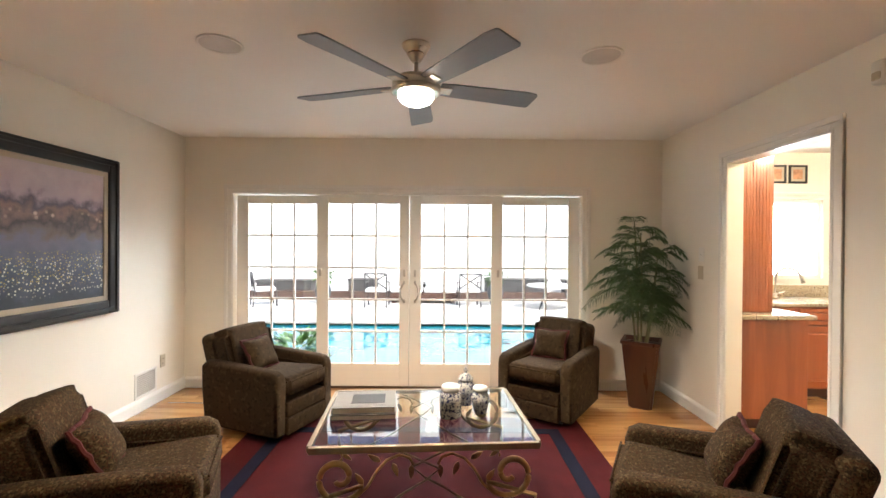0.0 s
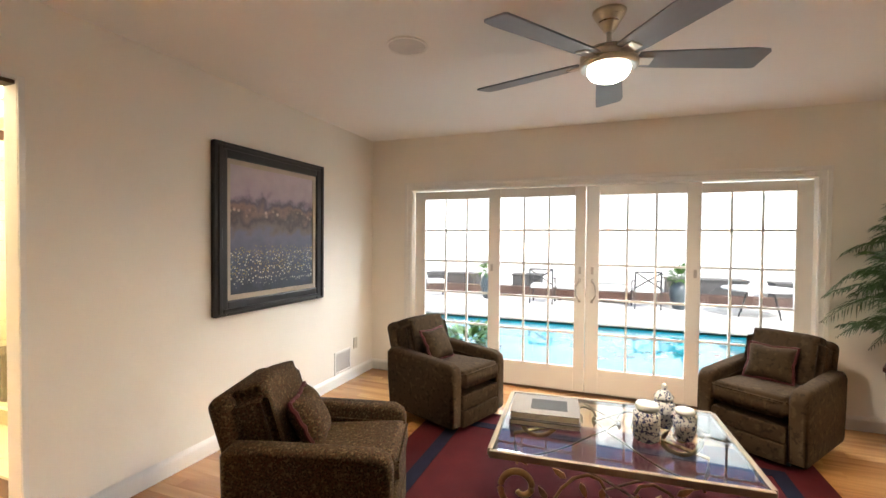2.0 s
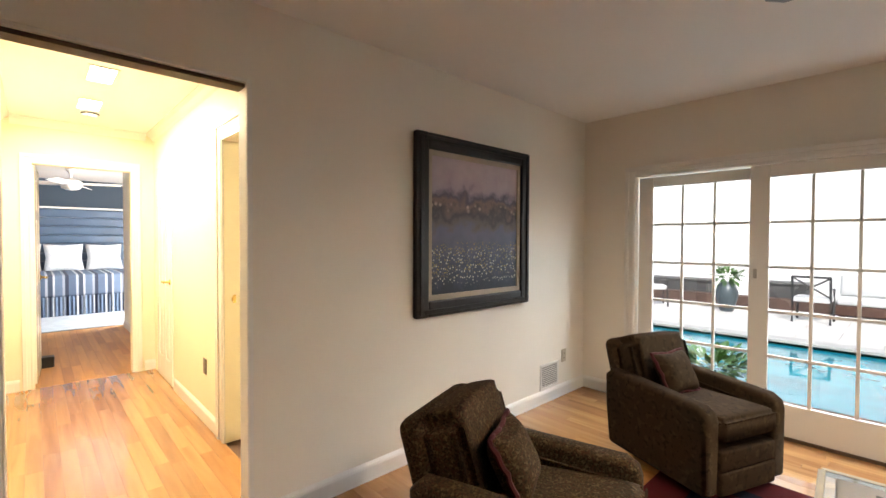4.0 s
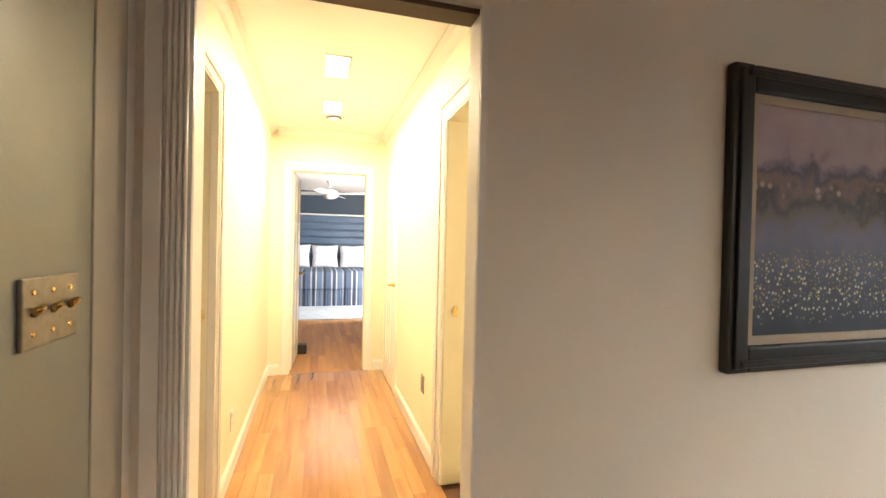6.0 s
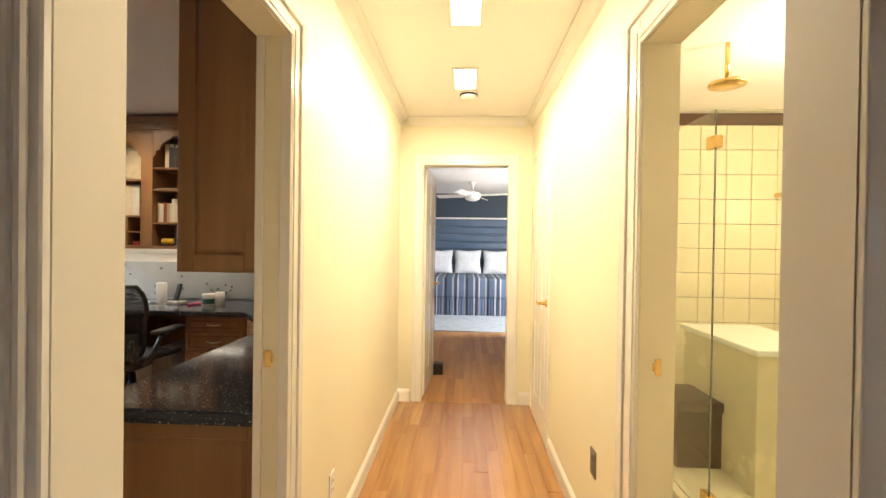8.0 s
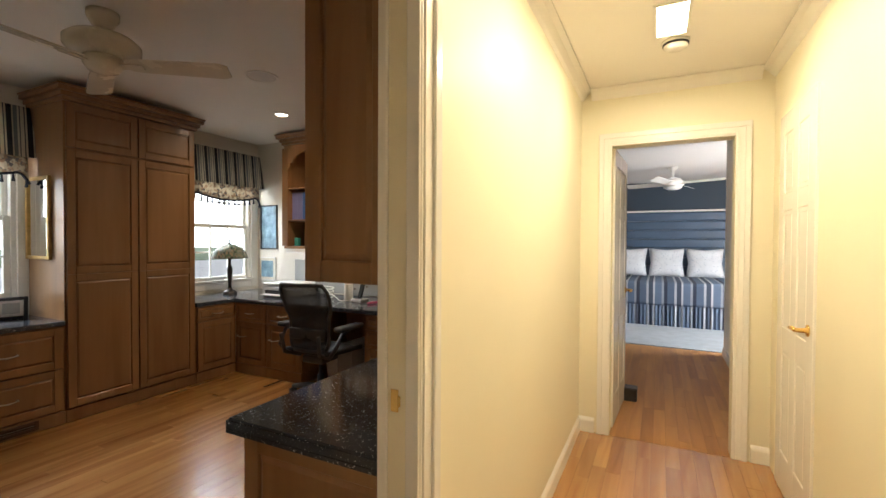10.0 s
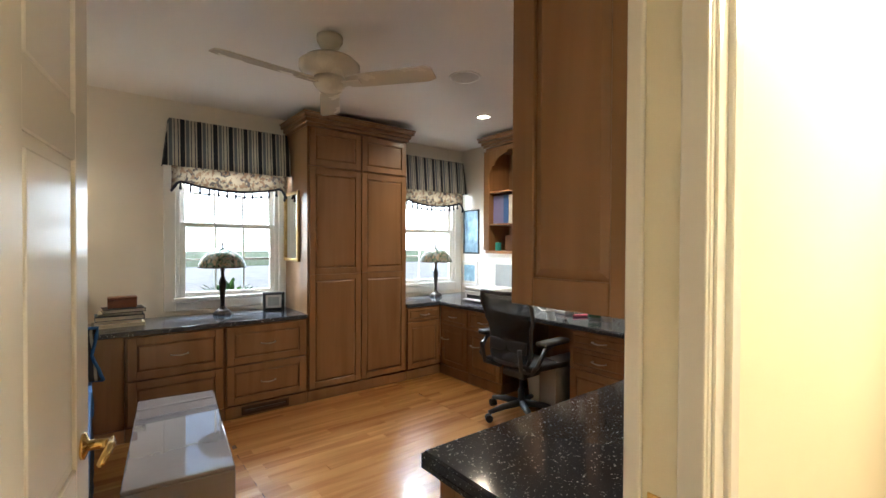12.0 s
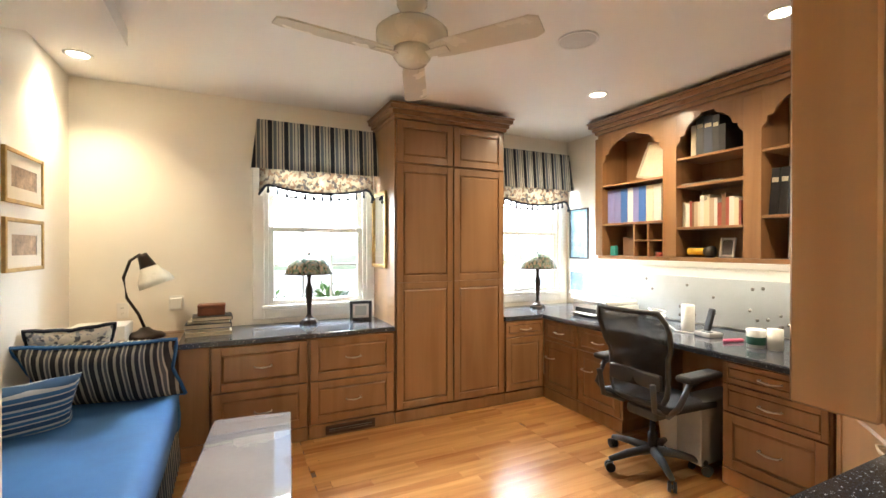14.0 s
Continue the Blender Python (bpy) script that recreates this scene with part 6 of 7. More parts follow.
framed("picture_frame", bc.matrix_basis @ pose(1.62, 0.10, 0.12, -10, 0, 0), 0.14, 0.17, 0.018, 0.012, SILVER, DARKCOVER, "small silver photo frame on the bookcase shelf", category="picture")
cl = thing("calculator", bc.matrix_basis @ pose(0.84, 0.03, 0.592), "flat grey folder lying on the middle shelf", "folder")
part("cover", box(0, 0.30, 0, 0.2, 0, 0.012, 0.002), GREYCOVER, cl)

# ---- desk wall and things on the desk ----
pb = thing("pin_board", pose(OW, -1.75, 1.0, 0, 0, 90), "grey fabric pin board with metal pins behind the desk", "pin board")
part("panel", box(-1.2, 1.1, -0.016, 0, -0.2, 0.18, 0.003), mat("grey_board", (0.42, 0.42, 0.40), 0.7, vary=0.06, fine=300), pb)
for k in range(22):
    part("pin", lathe([(0.013, 0), (0.014, 0.006), (0.004, 0.014)], 8), OLDMETAL, pb, at=pose(brng.uniform(-1, 1), -0.016, brng.uniform(-0.16, 0.16), 90))
DEV = mat("pale_device_plastic", (0.66, 0.65, 0.62), 0.4, vary=0.03, bump=0.02)
pr = thing("printer", pose(-6.68, -2.72, CT, 0, 0, 0), "white flatbed printer standing on the desk counter", "printer")
part("body", box(-0.2, 0.2, -0.22, 0.22, 0, 0.11, 0.012, 3), DEV, pr)
part("paper_slot", box(0.18, 0.203, -0.17, 0.17, 0.03, 0.07), BLACK, pr)
part("lid", box(-0.19, 0.2, -0.21, 0.21, 0.112, 0.15, 0.012, 3), DEV, pr)
part("tray", box(0.2, 0.3, -0.14, 0.14, 0.02, 0.03, 0.003), DEV, pr)
cb = thing("cable_coil", pose(-6.62, -2.12, CT), "coiled white power cable lying on the desk", "cable")
pts = [(0.06 * math.cos(k * 0.5) * (1 + 0.1 * math.sin(k)), 0.075 * math.sin(k * 0.5), 0.012 + 0.0042 * k * (1 if k < 24 else 0.6)) for k in range(48)] + [(0.1, 0.25, 0.008), (0.05, 0.4, 0.006)]
part("cable", tube(pts, 0.006, 6), WHITEP, cb, smooth=True)
tb = thing("towel_roll", pose(-6.66, -1.87, CT), "white cylindrical speaker standing on the desk", "speaker")
part("body", lathe([(0.045, 0), (0.047, 0.004), (0.047, 0.19), (0.042, 0.198), (0.02, 0.2)], 28), WHITEP, tb, smooth=True)
ph = thing("desk_phone", pose(-6.58, -1.66, CT, 0, 0, 80), "silver and black cordless telephone in its cradle", "telephone")
part("base", box(-0.07, 0.07, -0.06, 0.06, 0, 0.035, 0.01, 3), SILVER, ph)
part("handset", box(-0.025, 0.025, -0.014, 0.014, 0, 0.17, 0.01, 3), BLACK, ph, at=pose(-0.03, 0.02, 0.03, -18, 0, 0))
part("keypad", box(-0.02, 0.05, -0.045, -0.01, 0.035, 0.039, 0.002), BLACK, ph)
bx = thing("paper_tub", pose(-6.52, -1.31, CT), "white tub with a dark green band on the desk", "tub")
part("body", lathe([(0.05, 0), (0.055, 0.11), (0.05, 0.115)], 24), WHITEP, bx, smooth=True)
part("band", lathe([(0.0518, 0.02), (0.0545, 0.07)], 24, cap=False), mat("dark_green_band", (0.02, 0.09, 0.06), 0.5), bx, smooth=True)
bx = thing("paper_roll", pose(-6.54, -1.21, CT), "upright white paper roll on the desk", "paper roll")
part("body", lathe([(0.015, 0), (0.042, 0), (0.042, 0.13), (0.015, 0.13)], 24), WHITEP, bx, smooth=True)
bx = thing("marker_pen", pose(-6.54, -1.46, CT + 0.012, 0, 0, 70), "pink marker pen lying on the desk", "pen")
part("barrel", lathe([(0.008, -0.07), (0.012, -0.06), (0.012, 0.07), (0.008, 0.075)], 14), mat("pink_plastic", (0.6, 0.1, 0.2), 0.4), bx, smooth=True, at=pose(0, 0, 0, 90))
bin_ = thing("waste_bin", pose(-6.35, -1.72, 0), "white plastic waste bin under the desk", "bin")
part("body", lathe([(0.11, 0), (0.14, 0.27), (0.15, 0.28), (0.142, 0.285), (0.13, 0.27), (0.105, 0.02)], 28), WHITEP, bin_, smooth=True)
cpu = thing("computer_tower", pose(-6.35, -1.50, 0), "grey computer tower standing under the desk", "computer")
part("case", box(-0.22, 0.22, -0.08, 0.09, 0.06, 0.46, 0.008), mat("grey_case", (0.3, 0.3, 0.3), 0.5), cpu)
for a in (-0.18, 0.18):
    part("caster", lathe([(0.02, -0.012), (0.026, -0.01), (0.026, 0.01), (0.02, 0.012)], 14), BLACK, cpu, at=pose(a, 0, 0.026, 90))
    part("foot", box(a - 0.02, a + 0.02, -0.07, 0.08, 0.05, 0.062), BLACK, cpu)

# ---- task chair ----
MESH = mat("black_chair_mesh", (0.02, 0.02, 0.023), 0.7, vary=0.2, fine=700, bump=0.6)
GREYFRAME = mat("graphite_chair_frame", (0.045, 0.047, 0.05), 0.4, vary=0.1)
tk = thing("task_chair", pose(-5.98, -1.64, 0, 0, 0, 182), "black mesh swivel task chair with padded arms at the desk", "chair")
for k in range(5):
    a = math.radians(72 * k + 20)
    c, s = math.cos(a), math.sin(a)
    part("base_leg", tube([(0.03 * c, 0.03 * s, 0.11), (0.18 * c, 0.18 * s, 0.10), (0.31 * c, 0.31 * s, 0.075)], [0.03, 0.025, 0.017], 8), GREYFRAME, tk, smooth=True)
    cs = part("caster", lathe([(0.012, -0.026), (0.03, -0.024), (0.03, -0.006), (0.012, -0.004), (0.012, 0.004), (0.03, 0.006), (0.03, 0.024), (0.012, 0.026)], 18), BLACK, tk, at=pose(0.31 * c, 0.31 * s, 0.03, 90, 0, 72 * k))
part("gas_lift", lathe([(0.03, 0.09), (0.03, 0.22), (0.018, 0.22), (0.018, 0.38)], 18), BLACK, tk, smooth=True)
part("mechanism", box(-0.12, 0.12, -0.11, 0.11, 0.34, 0.41, 0.02, 3), GREYFRAME, tk)


def curved_panel(w0, w1, h, depth, wave, thick, rim=0.0, n=10):
    """A cupped shell standing in xz, wider below or above."""
    bm, grid = bmesh.new(), []
    for j in range(n + 1):
        t = j / n
        w = w0 + (w1 - w0) * t
        corner = 1 - 0.20 * max(0, (t - 0.80) / 0.20) ** 2 - 0.10 * math.sin(t * math.pi * 0.9) ** 2 * (t < 0.55) - 0.12 * max(0, (0.15 - t) / 0.15) ** 2
        row = []
        for i in range(n + 1):
            u = i / n * 2 - 1
            row.append(bm.verts.new((-depth * u * u + wave * math.sin(t * math.pi) - 0.10 * t, u * w / 2 * corner, t * h)))
        grid.append(row)
    for a, b in zip(grid, grid[1:]):
        for i in range(n):
            bm.faces.new((a[i], a[i + 1], b[i + 1], b[i]))
    bmesh.ops.solidify(bm, geom=bm.faces[:], thickness=thick)
    edge = [grid[0][i].co.copy() for i in range(n + 1)] + [grid[j][n].co.copy() for j in range(1, n + 1)] + [grid[n][i].co.copy() for i in range(n - 1, -1, -1)] + [grid[j][0].co.copy() for j in range(n - 1, -1, -1)]
    return bm, edge


bm, edge = curved_panel(0.40, 0.54, 0.57, -0.05, 0.05, 0.006)
NETTING = mat("see_through_mesh", (0.03, 0.031, 0.034), 0.7, vary=0.2, fine=700, bump=0.4)
NETTING.node_tree.nodes["Principled BSDF"].inputs["Alpha"].default_value = 0.84
bk_ = part("backrest", bm, NETTING, tk, smooth=True, at=pose(-0.20, 0, 0.47))
part("back_frame", tube(edge, 0.016, 8), GREYFRAME, bk_, smooth=True)
part("lumbar_pad", box(-0.19, -0.16, -0.19, 0.19, 0.56, 0.66, 0.014, 3), GREYFRAME, tk, smooth=True)
part("spine_arm", tube([(-0.08, -0.16, 0.40), (-0.24, -0.19, 0.46), (-0.27, -0.20, 0.62)], 0.018, 8), GREYFRAME, tk, smooth=True)
part("spine_arm", tube([(-0.08, 0.16, 0.40), (-0.24, 0.19, 0.46), (-0.27, 0.20, 0.62)], 0.018, 8), GREYFRAME, tk, smooth=True)
st_ = part("seat", cushion(0.46, 0.50, 0.05, 0.3), MESH, tk, smooth=True, at=pose(0.05, 0, 0.445, 0, 3, 0))
for s in (-1, 1):
    part("arm_post", tube([(-0.16, s * 0.22, 0.42), (-0.18, s * 0.30, 0.50), (-0.10, s * 0.31, 0.62), (0.0, s * 0.31, 0.645)], 0.017, 8), GREYFRAME, tk, smooth=True)
    part("arm_pad", box(-0.16, 0.16, s * 0.31 - 0.05, s * 0.31 + 0.05, 0.645, 0.685, 0.018, 4), BLACK, tk, smooth=True)

# ---- windows with valances ----
TICK = bands("navy_cream_ticking", [(2.2, (0.03, 0.036, 0.055)), (0.7, (0.72, 0.66, 0.54)), (0.5, (0.09, 0.10, 0.13)), (1.3, (0.70, 0.64, 0.52)), (0.5, (0.15, 0.16, 0.19)), (0.7, (0.72, 0.66, 0.54)), (1.6, (0.2, 0.22, 0.25)), (0.6, (0.7, 0.64, 0.52))], 0.125, 0)
TOILE = blotch("toile_floral", (0.37, 0.32, 0.245), [(0.10, 0.09, 0.09), (0.24, 0.16, 0.11)], 24, 0.53, 0.9, 0.04)
BRAID = mat("navy_braid", (0.012, 0.018, 0.035), 0.9, vary=0.2, fine=400, bump=0.4)


def sash_window(name, x0, x1, z0, z1, y):
    w = tagged(new(name), "white painted sash window with small panes", "window", kind="structure")
    w.location = (0, y, 0)
    f, zm = 0.035, 1.58
    for a, b in ((x0, x0 + f), (x1 - f, x1)):
        part("window_frame", box(a, b, -0.10, 0.0, z0, z1, 0.003, 1), TRIM, w)
    part("window_frame", box(x0 + f, x1 - f, -0.099, -0.001, z1 - f, z1), TRIM, w)
    part("window_sill", box(x0 - 0.02, x1 + 0.02, -0.10, 0.035, z0 - 0.022, z0 + 0.012, 0.005), TRIM, w)
    a, b = x0 + f, x1 - f
    for n, p, q, yy in (("lower_sash", z0 + 0.012, zm + 0.02, -0.045), ("upper_sash", zm - 0.02, z1 - f, -0.085)):
        s = 0.042
        fr_ = bmesh.new()
        add_box(fr_, a, a + s, yy, yy + 0.035, p, q, 0.003, 1)
        add_box(fr_, b - s, b, yy, yy + 0.035, p, q, 0.003, 1)
        add_box(fr_, a + s, b - s, yy + 0.0005, yy + 0.0345, p, p + s, 0.003, 1)
        add_box(fr_, a + s, b - s, yy + 0.0005, yy + 0.0345, q - s, q, 0.003, 1)
        sa = part(n, fr_, TRIM, w)
        pw, phh = (b - a - 2 * s) / 3, (q - p - 2 * s) / 2
        pane = mesh_of(box(0, pw - 0.001, 0, 0.004, 0, phh - 0.001), "pane", GLASS)
        for i in range(3):
            for k in range(2):
                o = new("pane", pane)
                o.parent, o.location, o.visible_shadow = sa, (a + s + i * pw, yy + 0.015, p + s + k * phh), False
        for i in (1, 2):
            part("glazing_bar", box(a + s + i * pw - 0.008, a + s + i * pw + 0.008, yy + 0.008, yy + 0.028, p + s, q - s), TRIM, sa)
        part("glazing_bar", box(a + s, b - s, yy + 0.009, yy + 0.027, p + s + phh - 0.008, p + s + phh + 0.008), TRIM, sa)
    bm = bmesh.new()
    for l, r in ((x0 - 0.09, x0), (x1, x1 + 0.09)):
        add_box(bm, l, r, 0.0, 0.018, z0 - 0.1, z1 + 0.09, 0.004, 1)
    add_box(bm, x0, x1, 0.0, 0.0175, z1, z1 + 0.089, 0.004, 1)
    add_box(bm, x0, x1, 0.0, 0.0175, z0 - 0.1, z0 - 0.023, 0.004, 1)
    part("window_casing", bm, TRIM, w)
    return w


sash_window("window_1", *W1[:2], *W1[2:], OS)
sash_window("window_2", *W2[:2], *W2[2:], OS)


def valance(x0, x1, label):
    v = thing("window_valance", pose((x0 + x1) / 2, OS + 0.012, 0), label, "valance", "striped window valances")
    w = (x1 - x0) / 2
    bm = bmesh.new()
    rows, n = [], 48
    for z, flare, out in ((2.46, 0.0, 0.11), (2.06, 0.045, 0.145)):
        row = [(-w - flare, 0.0)] + [(-w - flare + (2 * w + 2 * flare) * k / n, out + 0.006 * math.sin(k * 0.9) * (1 if z < 2.2 else 0.3)) for k in range(n + 1)] + [(w + flare, 0.0)]
        rows.append([bm.verts.new((a, b, z)) for a, b in row])
    for k in range(len(rows[0]) - 1):
        bm.faces.new((rows[0][k], rows[0][k + 1], rows[1][k + 1], rows[1][k]))
    bm.faces.new(rows[0])
    bmesh.ops.solidify(bm, geom=bm.faces[:], thickness=0.006)
    part("striped_skirt", bm, TICK, v, "navy and cream striped box pleat")
    bm = bmesh.new()
    top, low = [], []
    for k in range(41):
        u = k / 40 * 2 - 1
        sag = 1.955 - 0.075 * (1 - u * u) - 0.11 * max(0, abs(u) - 0.88) * 8
        top.append((u * (w - 0.015), 0.11 + 0.008 * math.sin(k * 1.7), 2.10))
        low.append((u * (w - 0.01), 0.118 + 0.01 * math.sin(k * 1.3), sag))
    A, B, C = [bm.verts.new(p) for p in top], [bm.verts.new((p[0], q[1] + 0.014 * math.sin(n_ * 0.8), (p[2] + q[2]) / 2)) for n_, (p, q) in enumerate(zip(top, low))], [bm.verts.new(p) for p in low]
    for R, S in ((A, B), (B, C)):
        for k in range(40):
            bm.faces.new((R[k], R[k + 1], S[k + 1], S[k]))
    bmesh.ops.solidify(bm, geom=bm.faces[:], thickness=0.005)
    part("floral_swag", bm, TOILE, v, "gathered floral swag", True)
    part("braid", tube([(p[0], p[1] + 0.006, p[2]) for p in low], 0.011, 6), BRAID, v, "navy braid edge")
    tas = mesh_of(lathe([(0.003, 0.0), (0.010, -0.010), (0.007, -0.018), (0.013, -0.055), (0.002, -0.058)], 8), "tassel", BRAID)
    for k in range(1, 40, 3):
        o = new("tassel", tas)
        o.parent, o.location = v, (low[k][0], low[k][1] + 0.008, low[k][2] - 0.008)
    return v


valance(-4.665, -3.69, "navy and cream striped valance with a floral swag and tassels")
valance(-6.92, -5.97, "navy and cream striped valance with a floral swag and tassels")

# ---- lamps ----
BRONZE = mat("dark_bronze", (0.035, 0.024, 0.018), 0.4, 0.7, vary=0.3)
STAINED = blotch("leaded_art_glass", (0.22, 0.24, 0.20), [(0.02, 0.03, 0.02), (0.34, 0.25, 0.16), (0.10, 0.16, 0.10)], 26, 0.52, 0.25, 0.04, kind="noise")


def glass_lamp(x, y, label):
    l = thing("table_lamp", pose(x, y, CT) @ Matrix.Diagonal((1.02, 1.02, 1.27, 1.0)), label, "lamp", "leaded glass table lamps")
    part("base", lathe([(0.075, 0), (0.075, 0.012), (0.06, 0.03), (0.03, 0.045), (0.02, 0.06)], 8), BRONZE, l)
    part("stem", lathe([(0.018, 0.055), (0.016, 0.1), (0.028, 0.19), (0.03, 0.23), (0.014, 0.27), (0.014, 0.30), (0.02, 0.31), (0.008, 0.34), (0.008, 0.43)], 20), BRONZE, l, smooth=True)
    part("shade", lathe([(0.19, 0.33), (0.185, 0.345), (0.165, 0.385), (0.12, 0.425), (0.06, 0.45), (0.02, 0.455)], 36, cap=False), STAINED, l, "domed leaded glass shade", True)
    part("shade_rim", tube([(0.19 * math.cos(a * 0.2618), 0.19 * math.sin(a * 0.2618), 0.331) for a in range(25)], 0.004, 6), BRONZE, l)
    part("finial", lathe([(0.02, 0.452), (0.014, 0.462), (0.004, 0.47), (0.009, 0.485), (0.003, 0.51)], 14), BRONZE, l, smooth=True)
    return l


glass_lamp(-4.083, -3.42, "table lamp with a leaded glass dome shade on the counter")
glass_lamp(-6.40, -3.37, "table lamp with a leaded glass dome shade on the desk corner")
dl_ = thing("desk_lamp", pose(-2.95, -3.38, CT) @ Matrix.Diagonal((1.25, 1.25, 1.18, 1.0)), "bronze desk lamp with a white glass bell shade", "lamp")
part("base", lathe([(0.10, 0), (0.10, 0.012), (0.085, 0.025), (0.04, 0.04), (0.02, 0.06)], 32), BRONZE, dl_, smooth=True)
part("arm", tube([(0, 0, 0.05), (0.03, 0, 0.14), (0.085, 0.0, 0.24), (0.10, 0, 0.36), (0.07, 0, 0.46), (0.02, 0, 0.50)], 0.008, 10), BRONZE, dl_, smooth=True)
part("socket", lathe([(0.025, 0), (0.03, -0.03), (0.045, -0.09)], 20), BRONZE, dl_, smooth=True, at=pose(0.015, 0, 0.50, 0, 22, 0))
part("glass_shade", lathe([(0.045, -0.085), (0.05, -0.10), (0.085, -0.16), (0.092, -0.20), (0.088, -0.20)], 28, cap=False), mat("white_opal_glass", (0.75, 0.72, 0.62), 0.25, vary=0.03, bump=0), dl_, "white opal glass bell", True, at=pose(0.015, 0, 0.50, 0, 22, 0))

# ---- things on the window counter ----
for k, (c, w, d, h, a) in enumerate(((5, 0.30, 0.22, 0.028, 2), (2, 0.29, 0.21, 0.022, -3), (3, 0.30, 0.21, 0.035, 1), (5, 0.27, 0.20, 0.018, -4), (4, 0.26, 0.2, 0.03, 3))):
    z = CT + (0, 0.0285, 0.051, 0.0865, 0.105)[k]
    book(pose(-3.50, -3.45, z, 0, 0, a), w, d, h - 0.0005, BINDING[c], "hardback book in a stack on the counter", "stacked books on the counter")
rb = thing("wooden_box", pose(-3.37, -3.36, CT + 0.136), "small reddish brown box on the stacked books", "box")
part("body", box(-0.09, 0.09, -0.06, 0.06, 0, 0.06, 0.006), mat("russet_leather", (0.20, 0.07, 0.035), 0.5, vary=0.2, scale=20), rb)
part("lid", box(-0.092, 0.092, -0.062, 0.062, 0.0605, 0.08, 0.006), bpy.data.materials["russet_leather"], rb)
df = framed("digital_frame", pose(-4.52, -3.42, CT + 0.088, 12, 0, 165), 0.19, 0.18, 0.026, 0.02, BLACK, mat("pale_screen", (0.5, 0.52, 0.5), 0.15, vary=0.1), "black photo frame leaning on the counter", WHITEP, 0.02, "picture")
pt = plate("timer_socket", pose(-3.12, OS, 1.0, 0, 0, 180), 0.10, 0.11, "white wall socket with a plug in timer", WHITEP, 1)
part("timer", box(-0.04, 0.04, -0.05, -0.0075, -0.045, 0.04, 0.006), WHITEP, pt)
plate("wall_outlet", pose(-2.78, OS, 0.96, 0, 0, 180), 0.07, 0.115, "white wall outlet above the corner top", WHITEP)
bx = thing("white_box", pose(-2.70, -3.30, CT - 0.002), "white flat box on the corner top", "box")
part("body", box(-0.17, 0.14, -0.14, 0.12, 0, 0.12, 0.006), WHITEP, bx)

# pictures
GOLD = mat("gilt_picture_frame", (0.50, 0.33, 0.12), 0.4, 0.6, vary=0.25, scale=20, bump=0.15)
PRINT = mat("sepia_print", (0.35, 0.24, 0.15), 0.5, vary=0.6, scale=16)
MOUNT = mat("cream_mount", (0.72, 0.66, 0.54), 0.8, vary=0.03)
for z in (1.80, 1.44):
    framed("picture_frame", pose(OE, -2.83, z, 0, 0, -90), 0.50, 0.285, 0.022, 0.022, GOLD, PRINT, "gilt framed sepia print with a wide mount by the daybed", MOUNT, 0.065, "picture", "prints over the daybed")
SKY_PRINT = mat("blue_photo_print", (0.20, 0.32, 0.40), 0.25, vary=0.5, scale=9)
framed("picture_frame", pose(OW, -3.40, 1.58, 0, 0, 90), 0.29, 0.56, 0.016, 0.016, BLACK, SKY_PRINT, "tall black framed blue photograph beside the window", category="picture")
framed("picture_frame", pose(OW, -3.43, 1.05, 0, 0, 90), 0.30, 0.30, 0.016, 0.016, WHITEP, SKY_PRINT, "white framed pale print above the desk corner", MOUNT, 0.03, "picture")
mf = framed("wall_mirror", pose(-4.69, -3.39, 1.58, 0, 0, 90), 0.38, 0.66, 0.03, 0.025, GOLD, mat("mirror_silver", (0.85, 0.86, 0.86), 0.03, 1.0, vary=0.01, bump=0, rvary=0.01), "gilt framed mirror on the cupboard side by the window", category="mirror")

# ---- acrylic bench ----
ACRYL = mat("smoky_acrylic", (0.40, 0.36, 0.36), 0.045, vary=0.06, scale=3, fine=40, bump=0.01, coat=0.8, rvary=0.02)
inside_b = ACRYL.node_tree.nodes["Principled BSDF"]
inside_b.inputs["Transmission Weight"].default_value = 0.45
be = thing("acrylic_bench", pose(-3.555, -1.862, 0, 0, 0, -6.3), "glossy clear acrylic waterfall bench on the wooden floor", "bench")
part("top", box(-0.205, 0.205, -0.58, 0.58, 0.43, 0.45, 0.008, 3), ACRYL, be)
for s in (-1, 1):
    part("end_panel", box(-0.205, 0.205, s * 0.57 - 0.01, s * 0.57 + 0.01, 0.0, 0.4295, 0.004), ACRYL, be)

# ---- daybed ----
BLUE = mat("blue_cotton_cover", (0.030, 0.115, 0.29), 0.85, vary=0.2, scale=4, fine=350, bump=0.35)
SKIRT = bands("navy_cream_skirt", [(2, (0.05, 0.06, 0.08)), (0.8, (0.48, 0.44, 0.36)), (1.2, (0.10, 0.12, 0.15)), (0.6, (0.5, 0.46, 0.38))], 0.07, 1)
dbd = thing("daybed", pose(-2.52, -2.15, 0), "daybed with a blue cotton cover and striped skirt", "daybed")
part("base", box(-0.61, 0.0, -0.93, 0.93, 0.04, 0.32), MAPLE, dbd)
bm = cushion(0.69, 1.94, 0.30, 0.14, 16)
for v in bm.verts:
    v.co.z += 0.008 * math.sin(v.co.x * 14) * math.sin(v.co.y * 9)
part("mattress_cover", bm, BLUE, dbd, "blue cotton cover", True, at=pose(-0.325, 0, 0.40))
bm = bmesh.new()
ring = []
for z in (0.30, 0.02):
    ring.append([bm.verts.new((-0.655 - 0.008 * math.sin(k * 1.9) - (0.02 if z < 0.1 else 0), -0.94 + 1.88 * k / 90, z)) for k in range(91)])
